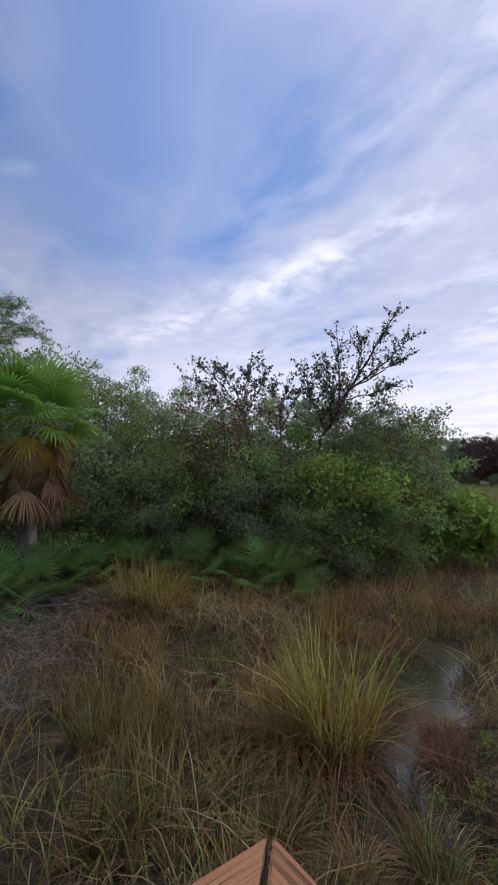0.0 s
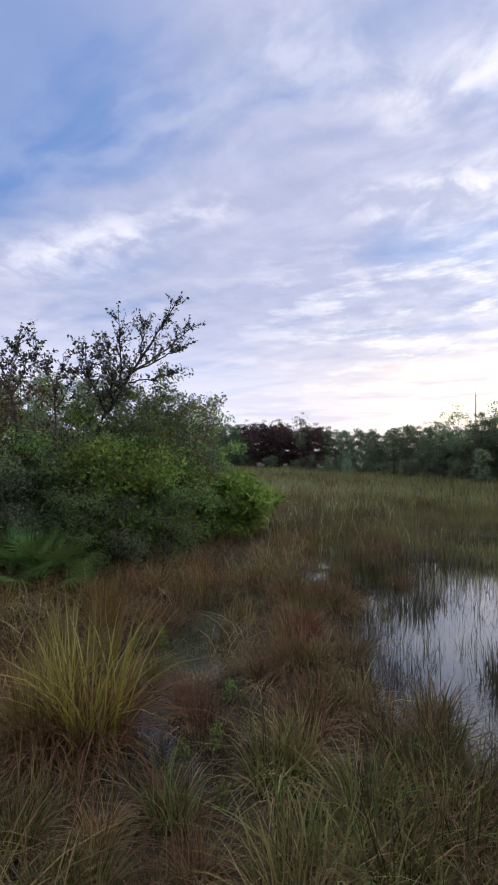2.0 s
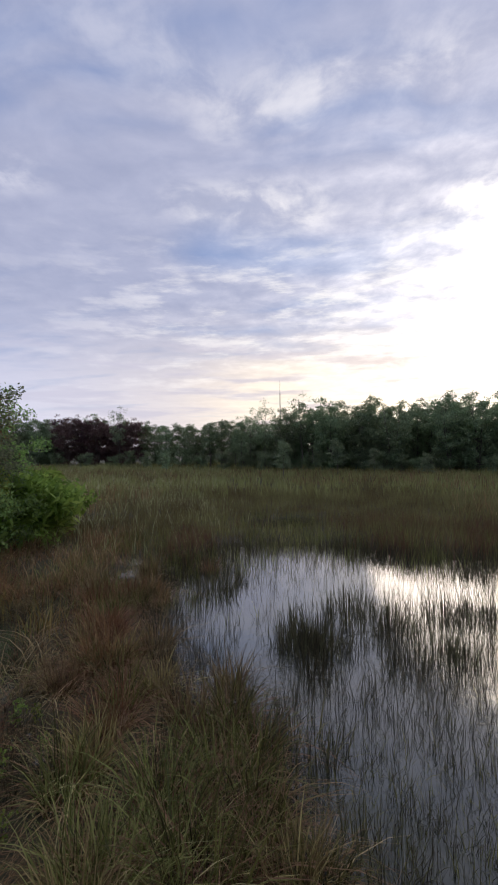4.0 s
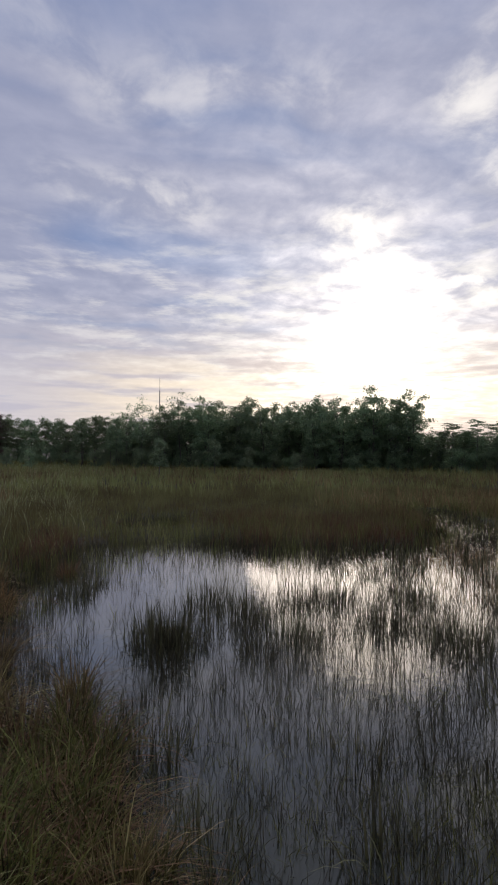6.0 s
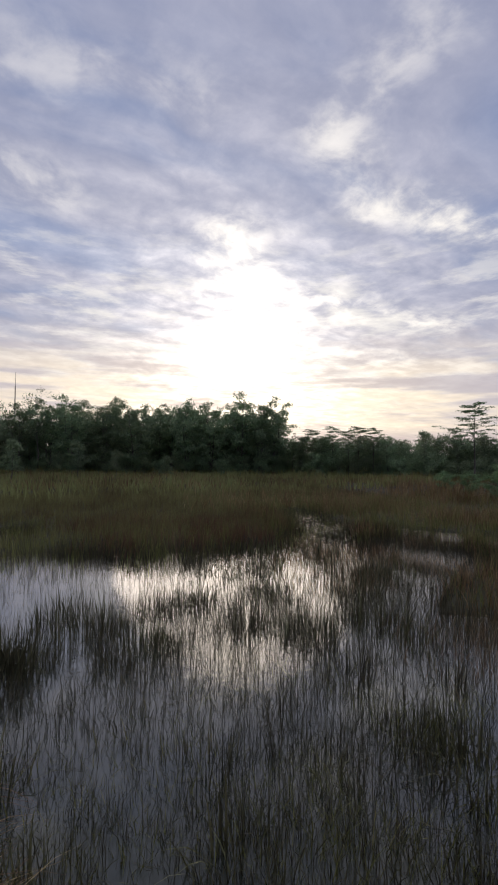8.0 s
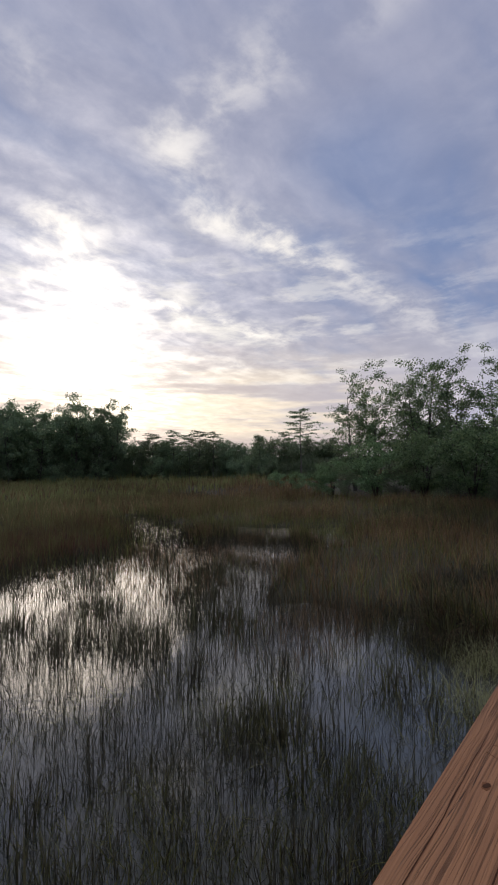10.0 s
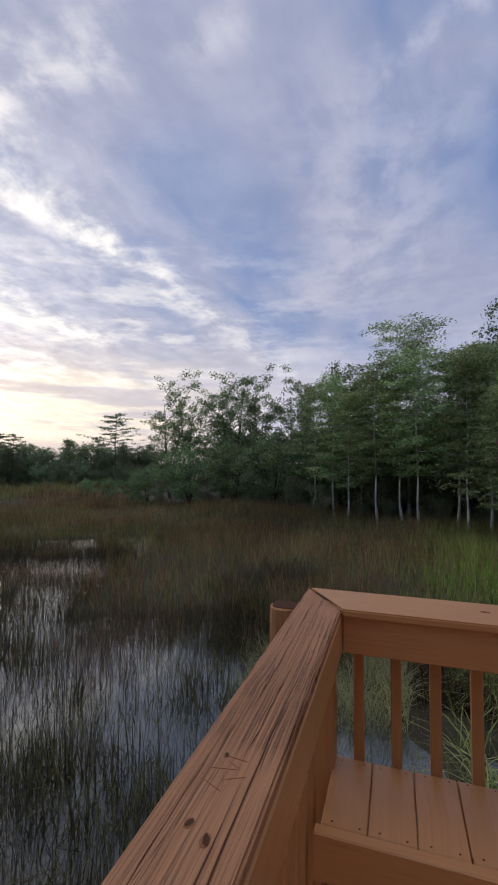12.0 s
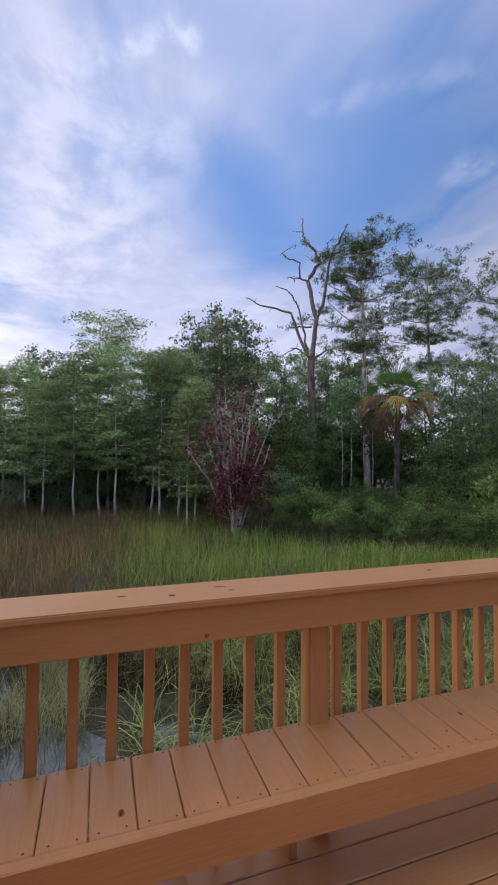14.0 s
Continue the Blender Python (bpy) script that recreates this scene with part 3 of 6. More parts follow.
# ---------------------------------------------------------------- lie of the land (water level is z = 0)
POOL = np.array([(0.6, 1.6), (0.15, 4.0), (-0.9, 6.0), (-1.55, 8.0), (-2.2, 11.0), (-0.7, 14.3), (1.6, 14.8), (4.0, 13.9), (6.0, 13.4), (9.0, 13.2), (11.3, 14.5),
                 (13.6, 20.0), (15.2, 19.4), (13.6, 14.2), (12.6, 12.6), (15.5, 11.2), (14.2, 7.8), (11.0, 7.2), (9.2, 6.0), (9.6, 4.0), (10.2, 1.8), (8.6, -0.2),
                 (6.6, -0.9), (4.6, -0.6), (3.0, -4.5), (-1.5, -4.5), (-1.2, 0.4)])
PUDDLES = [((-8.2, 20.6), (-7.2, 20.8), 0.35), ((-8.0, 26.8), (-7.2, 27.0), 0.3), ((0.4, 18.6), (1.2, 18.8), 0.45), ((-4.6, 13.0), (-3.8, 12.7), 0.35), ((-6.2, 10.8), (-4.4, 7.5), 0.12), ((-4.4, 7.5), (-3.4, 5.5), 0.10), ((-3.4, 5.4), (-2.9, 4.1), -0.16), ((-2.6, 4.9), (-1.9, 4.5), -0.12), ((-2.5, 3.8), (-2.1, 3.6), -0.1), ((-4.7, 4.2), (-4.4, 5.0), 0.3), ((-5.6, 14.4), (-4.2, 13.8), 0.0),
           ((-3.2, 11.2), (-2.6, 12.4), 0.1), ((9.0, -5.6), (10.2, -5.2), 0.4), ((12.4, 3.3), (13.6, 2.5), 0.7), ((14.6, 12.8), (17.6, 10.4), 1.0), ((15.6, 8.4), (16.6, 9.2), 0.7), ((13.9, 17.6), (14.6, 19.2), 0.9), ((6.5, -1.8), (7.0, -1.3), 0.35),
           ((7.9, -5.8), (8.6, -5.4), 0.4), ((8.2, -0.9), (8.8, -0.6), 0.4)]


def seg_dist(x, y, a, b):
    ax, ay, bx, by = *a, *b
    t = np.clip(((x - ax) * (bx - ax) + (y - ay) * (by - ay)) / ((bx - ax) ** 2 + (by - ay) ** 2), 0, 1)
    return np.hypot(x - ax - t * (bx - ax), y - ay - t * (by - ay))


def pool_depth(x, y):
    """Signed distance to the nearest open water: below zero in it."""
    x, y = np.asarray(x, float), np.asarray(y, float)
    d = np.full(x.shape, 1e9)
    inside = np.zeros(x.shape, bool)
    for a, b in zip(POOL, np.roll(POOL, -1, 0)):
        d = np.minimum(d, seg_dist(x, y, a, b))
        cross = ((a[1] > y) != (b[1] > y)) & (x < (b[0] - a[0]) * (y - a[1]) / (b[1] - a[1] + 1e-12) + a[0])
        inside ^= cross
    d = np.where(inside, -d, d)
    for a, b, r in PUDDLES:
        d = np.minimum(d, seg_dist(x, y, a, b) - r)
    return d + (val_noise(x, y, 0.8) - 0.5) * 0.7 + (val_noise(x, y, 2.7) - 0.5) * 0.9


def land(x, y):
    """Height of the ground."""
    x, y = np.asarray(x, float), np.asarray(y, float)
    r = np.hypot(x, y)
    z = 0.05 + (val_noise(x, y, 1.1) - 0.5) * 0.08 + (val_noise(x, y, 5.0) - 0.5) * 0.06
    wood_w = smooth(-(x + 7.4 + 0.42 * (y - 10)) * 0.9, 0, 3.0) * smooth(y, -40, -20) * smooth(24 - y, 0, 4)
    wood_e = smooth(x - 17.5 - 0.35 * np.clip(y, 0, 30), 0, 4.0) * smooth(40 - y, 0, 8)
    z = z + 0.25 * np.maximum(wood_w, wood_e)
    z = np.where(r > 62, z + 0.2 * smooth(r, 62, 75), z)
    wet = smooth(pool_depth(x, y), 0.25, -0.35) * (r < 60)
    return z * (1 - wet) - 0.4 * wet


def axis(lo, hi, fine):
    far = np.array([-3000, -1200, -500, -250, -150])
    mid = np.arange(-110, 111, 4.0)
    near = np.arange(lo, hi, fine)
    mid = mid[(mid < lo - 1) | (mid > hi + 1)]
    return np.sort(np.concatenate([far, mid, near, -far]))


gx, gy = axis(-17, 22, 0.3), axis(-16, 26, 0.3)
X, Y = np.meshgrid(gx, gy)
Zg = land(X, Y)
gi, gj = np.meshgrid(np.arange(len(gy) - 1), np.arange(len(gx) - 1), indexing="ij")
nx = len(gx)
gf = np.stack([gi * nx + gj, gi * nx + gj + 1, (gi + 1) * nx + gj + 1, (gi + 1) * nx + gj], -1).reshape(-1, 4)
ground = new("ground", mesh_of("ground", np.stack([X, Y, Zg], -1).reshape(-1, 3), gf, M_GROUND, True))
tagged(ground, "dark wet peat with brown and olive grass thatch", "ground", kind="structure")

water = new("water", mesh_of("water", [(-40, -40, 0), (60, -40, 0), (60, 58, 0), (-40, 58, 0)], [(0, 1, 2, 3)], M_WATER))
tagged(water, "still shallow marsh water that mirrors the evening sky", "water", kind="structure")


# ---------------------------------------------------------------- the deck
_boards = {}


def board_mesh(l, w, t, mat, edge=0.004):
    """A sawn board with eased edges: length along x, centred, top at z = 0."""
    key = (round(l, 3), round(w, 3), round(t, 3), mat.name)
    if key not in _boards:
        bm = bmesh.new()
        bmesh.ops.create_cube(bm, size=1.0)
        bmesh.ops.scale(bm, vec=(l, w, t), verts=bm.verts)
        bmesh.ops.translate(bm, vec=(0, 0, -t / 2), verts=bm.verts)
        bmesh.ops.bevel(bm, geom=list(bm.edges), offset=edge, segments=1, affect="EDGES")
        me = bpy.data.meshes.new("board")
        bm.to_mesh(me)
        bm.free()
        me.materials.append(mat)
        _boards[key] = me
    return _boards[key]


def along(x, y, z, heading=0.0, tip=0.0, roll=0.0):
    """Pose of a board whose length points to heading (degrees from x), tipped up by tip."""
    return pose(x, y, z, 0, 0, heading) @ pose(0, 0, 0, 0, -tip, 0) @ pose(0, 0, 0, roll, 0, 0)


def mitred_cap(l_out, l_in_a, l_in_b, w, t):
    """Cap board: outer edge on y = 0 from x = 0 to l_out, inner edge on y = -w."""
    bm = bmesh.new()
    gap = 0.005
    pts = [(gap, 0), (l_out - gap, 0), (l_in_b - gap, -w), (l_in_a + gap, -w)]
    lowv = [bm.verts.new((x, y, -t)) for x, y in pts]
    top = [bm.verts.new((x, y, 0)) for x, y in pts]
    bm.faces.new(top[::-1])
    bm.faces.new(lowv)
    for i in range(4):
        bm.faces.new((top[i], top[(i + 1) % 4], lowv[(i + 1) % 4], lowv[i]))
    bmesh.ops.recalc_face_normals(bm, faces=bm.faces)
    bmesh.ops.bevel(bm, geom=list(bm.edges), offset=0.005, segments=2, affect="EDGES")
    return bm


DECK_Z, CAP_Z, CAP_T = 1.62, 2.665, 0.027
AX, AY, BX = -0.545, 0.113, 3.545       # outer corners of the caps
WN, WE, WW = 0.158, 0.238, 0.155        # widths of the three caps
SOUTH = -3.72


def blob(rx, ry, rng, n=14, thick=0.002):
    """A small ragged disc."""
    bm = bmesh.new()
    vs = []
    for k in range(n):
        a = 2 * math.pi * k / n
        q = 1 + rng.uniform(-0.14, 0.14)
        vs.append(bm.verts.new((rx * q * math.cos(a), ry * q * math.sin(a), 0)))
    f = bm.faces.new(vs)
    ex = bmesh.ops.extrude_face_region(bm, geom=[f])
    bmesh.ops.translate(bm, vec=(0, 0, thick), verts=[v for v in ex["geom"] if isinstance(v, bmesh.types.BMVert)])
    bmesh.ops.recalc_face_normals(bm, faces=bm.faces)
    return bm


def railing(name, label, origin, heading, l_out, in_a, in_b, w, mat, face, stick, posts, sticks, post_off=0.0, over=0.0):
    """One side of the railing, built along its own x with the deck on the side of -y."""
    rail = thing(name, label, "railing", "railings of the deck", m=pose(*origin, 0, 0, heading))
    cap = part("cap_board", mitred_cap(l_out, in_a, in_b, w, CAP_T), mat, rail, "wide flat cap board, weathered grain", pose(0, 0, 0))
    zf = -CAP_T - 0.001
    child("fascia_board", board_mesh(in_b - in_a - 0.006 + over, 0.038, 0.131, W_STAIN), rail, pose((in_a + in_b + over) / 2, face - 0.019, zf))
    child("outer_board", board_mesh(l_out - 0.16, 0.036, 0.131, W_STAIN), rail, pose(l_out / 2, -0.03, zf))
    low = DECK_Z - CAP_Z
    child("bottom_rail", board_mesh(l_out - 0.16, 0.036, 0.088, W_STAIN), rail, pose(l_out / 2, stick + 0.021, low + 0.02))
    h = -(low - 0.05) + zf
    for s in posts:
        child("post", board_mesh(h + 0.25, 0.09, 0.09, W_STAIN), rail, pose(s, stick - 0.022 + post_off, zf - (h + 0.25) / 2) @ pose(0, 0, 0, 0, 90, 0) @ pose(0, 0, 0.045))
    for s in sticks:
        child("baluster", board_mesh(h, 0.040, 0.038, W_STAIN), rail, pose(s, stick, zf - h / 2) @ pose(0, 0, 0, 0, 90, 0) @ pose(0, 0, 0.019))
    return rail, cap


rng0 = random.Random(4)
LN = BX - AX
STEP = 0.1355
# north rail, from corner A to corner B
north_sticks = [LN - 0.29 - STEP * k for k in range(28) if min(abs(LN - 0.29 - STEP * k - q) for q in (1.33, 2.64)) > 0.075]
rail_n, cap_n = railing("deck_railing", "red-brown stained wooden railing with a deeply cracked weathered cap board", (AX, AY, CAP_Z), 0, LN, WW, LN - WE, WN, W_CAP, -WN + 0.036, -0.055,
                        (0.1, 1.33, 2.64, LN - 0.12), north_sticks, over=0.029)
# east rail, from corner B southwards
LE = AY - SOUTH
east_posts = (1.442, 2.78)
east_sticks = [0.203 + STEP * k for k in range(26) if min(abs(0.203 + STEP * k - q) for q in east_posts) > 0.085]
rail_e, cap_e = railing("deck_railing", "red-brown stained wooden railing with square balusters behind the bench", (BX, AY, CAP_Z), -90, LE, WN, LE - 0.0, WE, W_STAIN, -WE + 0.062, -0.052,
                        east_posts, east_sticks)
# west rail, from corner A southwards (its deck side is mirrored by turning it end for end)
rail_w, cap_w = railing("deck_railing", "red-brown stained wooden railing with a mitred corner cap", (AX, SOUTH, CAP_Z), 90, LE, 0.0, LE - WN, WW, W_CAP, -WW + 0.036, -0.055,
                        (0.6, 1.9, 3.1), [0.1 + STEP * k for k in range(27) if min(abs(0.1 + STEP * k - q) for q in (0.6, 1.9, 3.1)) > 0.085])

for kx, ky, rx, ry in ((2.306, 0.050, 0.016, 0.012), (2.286, 0.016, 0.020, 0.013), (2.458, 0.052, 0.012, 0.008), (2.93, -0.012, 0.005, 0.004)):
    knot = part("knot", blob(rx * 0.62, ry * 0.55, rng0, 40, 0.0004), M_KNOT_SOFT, cap_n, "dark knot in the wood", pose(kx - AX, ky - AY, 0.0002))
    part("knot_heart", blob(rx * 0.52, ry * 0.34, rng0, 34, 0.0004), M_KNOT, knot, "cracked dark heart of the knot", pose(rx * 0.06, -ry * 0.05, 0.0004, 0, 0, rng0.uniform(-25, 25)))
for ky, kx, rx, ry in ((-0.52, 3.44, 0.022, 0.012), (-0.70, 3.40, 0.016, 0.02), (-0.90, 3.455, 0.03, 0.010), (-0.93, 3.40, 0.014, 0.008), (-1.9, 3.43, 0.02, 0.012)):
    knot = part("knot", blob(rx * 0.75, ry * 0.6, rng0, 40, 0.0004), M_KNOT_SOFT, cap_e, "dark knot in the wood", pose(AY - ky, kx - BX, 0.0002))
    part("knot_heart", blob(rx * 0.7, ry * 0.2, rng0, 34, 0.0004), M_KNOT, knot, "cracked dark heart of the knot", pose(0, ry * 0.1, 0.0004, 0, 0, rng0.uniform(-20, 20)))
part("knot", blob(0.008, 0.008, rng0, 24, 0.0006), M_KNOT_SOFT, rail_e, "dark knot in the wood", pose(0.93, -WE + 0.0225, -0.135) @ pose(0, 0, 0, 90, 0, 0))
# marks scratched into the north cap
for sx, sy, l, a in ((2.385, 0.050, 0.045, 66), (2.40, 0.036, 0.032, 20), (2.425, 0.045, 0.045, 100), (2.438, 0.030, 0.03, 60), (2.41, 0.018, 0.034, 116), (2.455, 0.030, 0.04, 84)):
    child("scratch", board_mesh(l, 0.0007, 0.0010, M_SCRATCH, 0.0002), cap_n, pose(sx - AX, sy - AY, 0.0008, 0, 0, a), "thin scratched line")


def crack_strip(length, w, rng):
    """A long split in the wood, widest in its middle."""
    bm = bmesh.new()
    n = 12
    off = 0.0
    a, b = [], []
    for k in range(n + 1):
        s = k / n
        off += rng.uniform(-0.0022, 0.0022)
        ww = w * math.sin(math.pi * min(max(s, 0.03), 0.97)) * rng.uniform(0.6, 1.2)
        a.append(bm.verts.new((length * (s - 0.5), off - ww / 2, 0)))
        b.append(bm.verts.new((length * (s - 0.5), off + ww / 2, 0)))
    for k in range(n):
        bm.faces.new((a[k], a[k + 1], b[k + 1], b[k]))
    return bm


for sx, sy, l, w in ((2.86, 0.055, 0.50, 0.005), (2.62, 0.020, 0.42, 0.005), (3.20, 0.060, 0.30, 0.006), (2.35, -0.018, 0.75, 0.006), (2.05, 0.000, 0.70, 0.006), (2.2, 0.080, 0.6, 0.004), (-0.33, 0.06, 0.3, 0.003), (-0.30, 0.025, 0.3, 0.003)):
    part("split", crack_strip(l, w * 0.55, rng0), M_KNOT, cap_n, "dark split along the grain", pose(sx - AX, sy - AY, 0.0006))

# Dark strips over the mitre gaps stand in for the shade inside them.
for a, b in (((BX, AY), (BX - WE, AY - WN)), ((AX, AY), (AX + WW, AY - WN))):
    dx, dy = b[0] - a[0], b[1] - a[1]
    part("mitre_shade", crack_strip(math.hypot(dx, dy) * 0.98, 0.008, rng0), M_GAP_SHADE, cap_n, "dark strip over the open mitre joint for its shade", pose((a[0] + b[0]) / 2 - AX, (a[1] + b[1]) / 2 - AY, 0.0006, 0, 0, math.degrees(math.atan2(dy, dx))))

# deck floor: boards that run north to south on joists
deck = thing("floor", "stained wooden deck boards with dark gaps between them", "deck floor", kind="structure", m=pose(0, 0, DECK_Z))
for k in range(29):
    px = 3.415 - 0.140 * k
    child("plank", board_mesh(3.74, 0.1345, 0.036, W_STAIN), deck, along(px + rng0.uniform(-0.001, 0.001), (SOUTH + 0.09) / 2, rng0.uniform(-0.0015, 0.0), 90))
for k in range(8):
    child("joist", board_mesh(LN - 0.06, 0.038, 0.18, W_STAIN), deck, pose((AX + BX) / 2, 0.04 - 0.53 * k, -0.038))
for px in (AX + 0.05, BX - 0.05):
    child("rim_board", board_mesh(3.70, 0.038, 0.184, W_STAIN), deck, along(px, SOUTH / 2 + 0.05, -0.038, 90))


def pile(label, x, y, z, r, rng):
    p = thing("wooden_pile", label, "pile", "piles of the deck", m=pose(x, y, -0.6))
    n, h = 16, z + 0.6
    prof = [(0.0, r * 1.05), (h * 0.5, r * 1.0), (h - 0.05, r * 0.98), (h - 0.006, r * 0.95), (h, r * 0.86)]
    bm = bmesh.new()
    rings = []
    for hh, rr in prof:
        rings.append([bm.verts.new((rr * math.cos(2 * math.pi * k / n), rr * math.sin(2 * math.pi * k / n), hh)) for k in range(n)])
    for a, b in zip(rings, rings[1:]):
        for k in range(n):
            bm.faces.new((a[k], a[(k + 1) % n], b[(k + 1) % n], b[k]))
    bm.faces.new(rings[-1])
    bmesh.ops.rotate(bm, cent=(0, 0, 0), matrix=Euler((0, radians(90), 0)).to_matrix(), verts=bm.verts)
    part("shaft", bm, W_PILE, p, "", pose(0, 0, 0, 0, -90, 0))
    part("end_grain", blob(r * 0.84, r * 0.84, rng, 16, 0.003), M_KNOT, p, "dark weathered end grain", pose(0, 0, h))
    return p


pile("round treated timber pile standing outside the railing corner", 3.80, 0.275, 2.50, 0.075, rng0)
for px, py in ((-0.4, 0.02), (1.5, 0.02), (-0.4, -3.4), (1.5, -3.4), (3.4, -3.4), (3.4, -1.7)):
    pile("round treated timber pile carrying the deck", px, py, 1.40, 0.09, rng0)

# bench along the east rail
bench = thing("bench", "built-in red-brown stained bench with cross planks on the deck", "bench", m=pose(0, 0, DECK_Z))
SEAT = 2.07 - DECK_Z
P = 0.1415
screws = []
for k in range(25):
    yc = -P * (k + 0.5) - 0.0
    child("seat_plank", board_mesh(0.338, 0.1385, 0.036, W_STAIN), bench, pose(3.293, yc, SEAT + rng0.uniform(-0.0012, 0.0012), 0, 0, rng0.uniform(-0.15, 0.15)))
    for sx in (3.142, 3.440):
        for sy in (-0.042, 0.040):
            screws.append((sx + rng0.uniform(-0.006, 0.006), yc + sy + rng0.uniform(-0.006, 0.006)))
child("front_board", board_mesh(P * 25 + 0.02, 0.040, 0.140, W_STAIN), bench, along(3.102, -P * 12.5 + 0.004, SEAT + 0.002, 90))
child("back_board", board_mesh(P * 25, 0.036, 0.088, W_STAIN), bench, along(3.43, -P * 12.5, SEAT - 0.037, 90))
for k in range(4):
    yl = -0.03 - 1.15 * k
    if k == 0:
        child("leg", board_mesh(SEAT - 0.140, 0.036, 0.088, W_STAIN), bench, pose(3.105, yl, (SEAT - 0.140) / 2) @ pose(0, 0, 0, 0, 90, 0) @ pose(0, 0, 0.044))
    child("leg", board_mesh(SEAT - 0.037, 0.036, 0.088, W_STAIN), bench, pose(3.40, yl, (SEAT - 0.037) / 2) @ pose(0, 0, 0, 0, 90, 0) @ pose(0, 0, 0.044))
bm = bmesh.new()
for sx, sy in screws:
    vs = [bm.verts.new((sx + 0.0038 * math.cos(a), sy + 0.0038 * math.sin(a), SEAT + 0.0016)) for a in np.linspace(0, 2 * math.pi, 7)[:-1]]
    bm.faces.new(vs)
tagged(part("screw_heads", bm, M_SCREW, bench, "small dark screw heads"), kind="stuff")
for kx, ky, rx, ry in ((3.20, -0.52, 0.03, 0.02), (3.135, -0.425, 0.008, 0.006), (3.30, -1.95, 0.03, 0.012), (3.22, -1.80, 0.014, 0.010)):
    knot = part("knot", blob(rx * 0.5, ry * 0.5, rng0, 40, 0.0007), M_KNOT_SOFT, bench, "dark knot in the wood", pose(kx, ky, SEAT + 0.001))
    part("knot_heart", blob(rx * 0.4, ry * 0.16, rng0, 30, 0.0004), M_KNOT, knot, "cracked dark heart of the knot", pose(0, 0, 0.0007, 0, 0, rng0.uniform(-30, 30)))


# ---------------------------------------------------------------- trees and shrubs
def crown_shape(kind, s):
    """Reach of the limbs at the share s of the crown's height."""
    if kind == "round":
        return 0.35 + 0.65 * math.sin(math.pi * min(max(0.12 + 0.8 * s, 0), 1))
    if kind == "cone":
        return 1.05 - 0.85 * s
    if kind == "vase":
        return 0.35 + 0.65 * s
    if kind == "top":
        return 0.45 + 0.75 * s if s < 0.7 else 1.0 - 1.4 * (s - 0.7)
    return 0.75 + 0.25 * math.sin(3.0 * s)


def tree_meshes(seed, h, r, clear, kind, limbs, clumps, per, leaf, clump_r, leaf_mat, bark_mat, trunk_r, rise=0.5, flat=0.0, squash=0.7, wander=0.05, long=1.7, stems=1, lean=(0, 0), tip=1.0, bare=0.0, twigs=0.5):
    """Trunk and crown of a broad-leaved tree or shrub: limbs off a tapered trunk, leaves in loose clumps along them."""
    rng = np.random.RandomState(seed)
    woody, centres = [], []
    for st in range(stems):
        a0 = 2 * math.pi * st / stems + rng.uniform(0, 1)
        spread = (0.35 * r if stems > 1 else 0.0)
        n = 8
        t = np.linspace(0, 1, n)
        px = spread * np.cos(a0) * t + lean[0] * t ** 1.5 + np.cumsum(rng.normal(0, wander * h / n, n)) * (t > 0)
        py = spread * np.sin(a0) * t + lean[1] * t ** 1.5 + np.cumsum(rng.normal(0, wander * h / n, n)) * (t > 0)
        hh = h * (0.94 if st == 0 else rng.uniform(0.75, 0.95))
        line = np.stack([px, py, t * hh - 0.15 * (t == 0)], 1)
        woody.append(tube(line, trunk_r * (1 - 0.88 * t ** 0.8) * (1 + 0.5 * (t == 0)), 7))
        m = max(3, limbs // stems)
        for k in range(m):
            s = (k + rng.uniform(0.1, 0.9)) / m
            q = clear + (1 - clear) * s * tip
            i = q * (n - 1)
            lo = min(int(i), n - 2)
            start = line[lo] + (line[lo + 1] - line[lo]) * (i - lo)
            az = k * 2.4 + rng.uniform(-0.5, 0.5)
            reach = r * crown_shape(kind, s) * rng.uniform(0.6, 1.1)
            up = reach * rise * rng.uniform(0.5, 1.3) * (1.2 if s > 0.7 else 1.0)
            u = np.linspace(0, 1, 5)
            bend = rng.normal(0, 0.10 * reach, (5, 3)) * u[:, None]
            limb = start + np.stack([np.cos(az) * reach * u, np.sin(az) * reach * u, up * u ** 1.3], 1) + bend
            woody.append(tube(limb, trunk_r * 0.42 * (1 - 0.55 * q) * (1 - 0.85 * u), 5))
            for c in range(max(1, clumps // limbs)):
                w = rng.uniform(0.35, 1.05)
                j = min(int(w * 4), 3)
                at = limb[j] + (limb[j + 1] - limb[j]) * min(w * 4 - j, 1.2)
                off = rng.normal(0, clump_r * 0.8, 3)
                off[2] *= squash
                end = at + off
                if rng.rand() < twigs:
                    woody.append(tube(np.stack([at, (at + end) / 2 + rng.normal(0, 0.03, 3), end]), np.array([0.3, 0.2, 0.06]) * trunk_r * 0.22 + 0.002, 3))
                if rng.rand() < bare:
                    continue
                pts = rng.normal(0, 1.0, (int(per * rng.uniform(0.5, 1.4)), 3))
                pts *= (clump_r * 1.75 * rng.rand(len(pts)) ** 0.5 / (np.linalg.norm(pts, axis=1) + 1e-6))[:, None]
                pts[:, 2] *= squash
                centres.append(end + pts)
    pts = np.concatenate(centres)
    pts = pts[pts[:, 2] > 0.05]
    tv, tf = stack(woody)
    lv, lf = leaves(rng, pts, leaf, flat, long)
    return mesh_of("trunk", tv, tf, bark_mat, True), mesh_of("crown", lv, lf, leaf_mat)


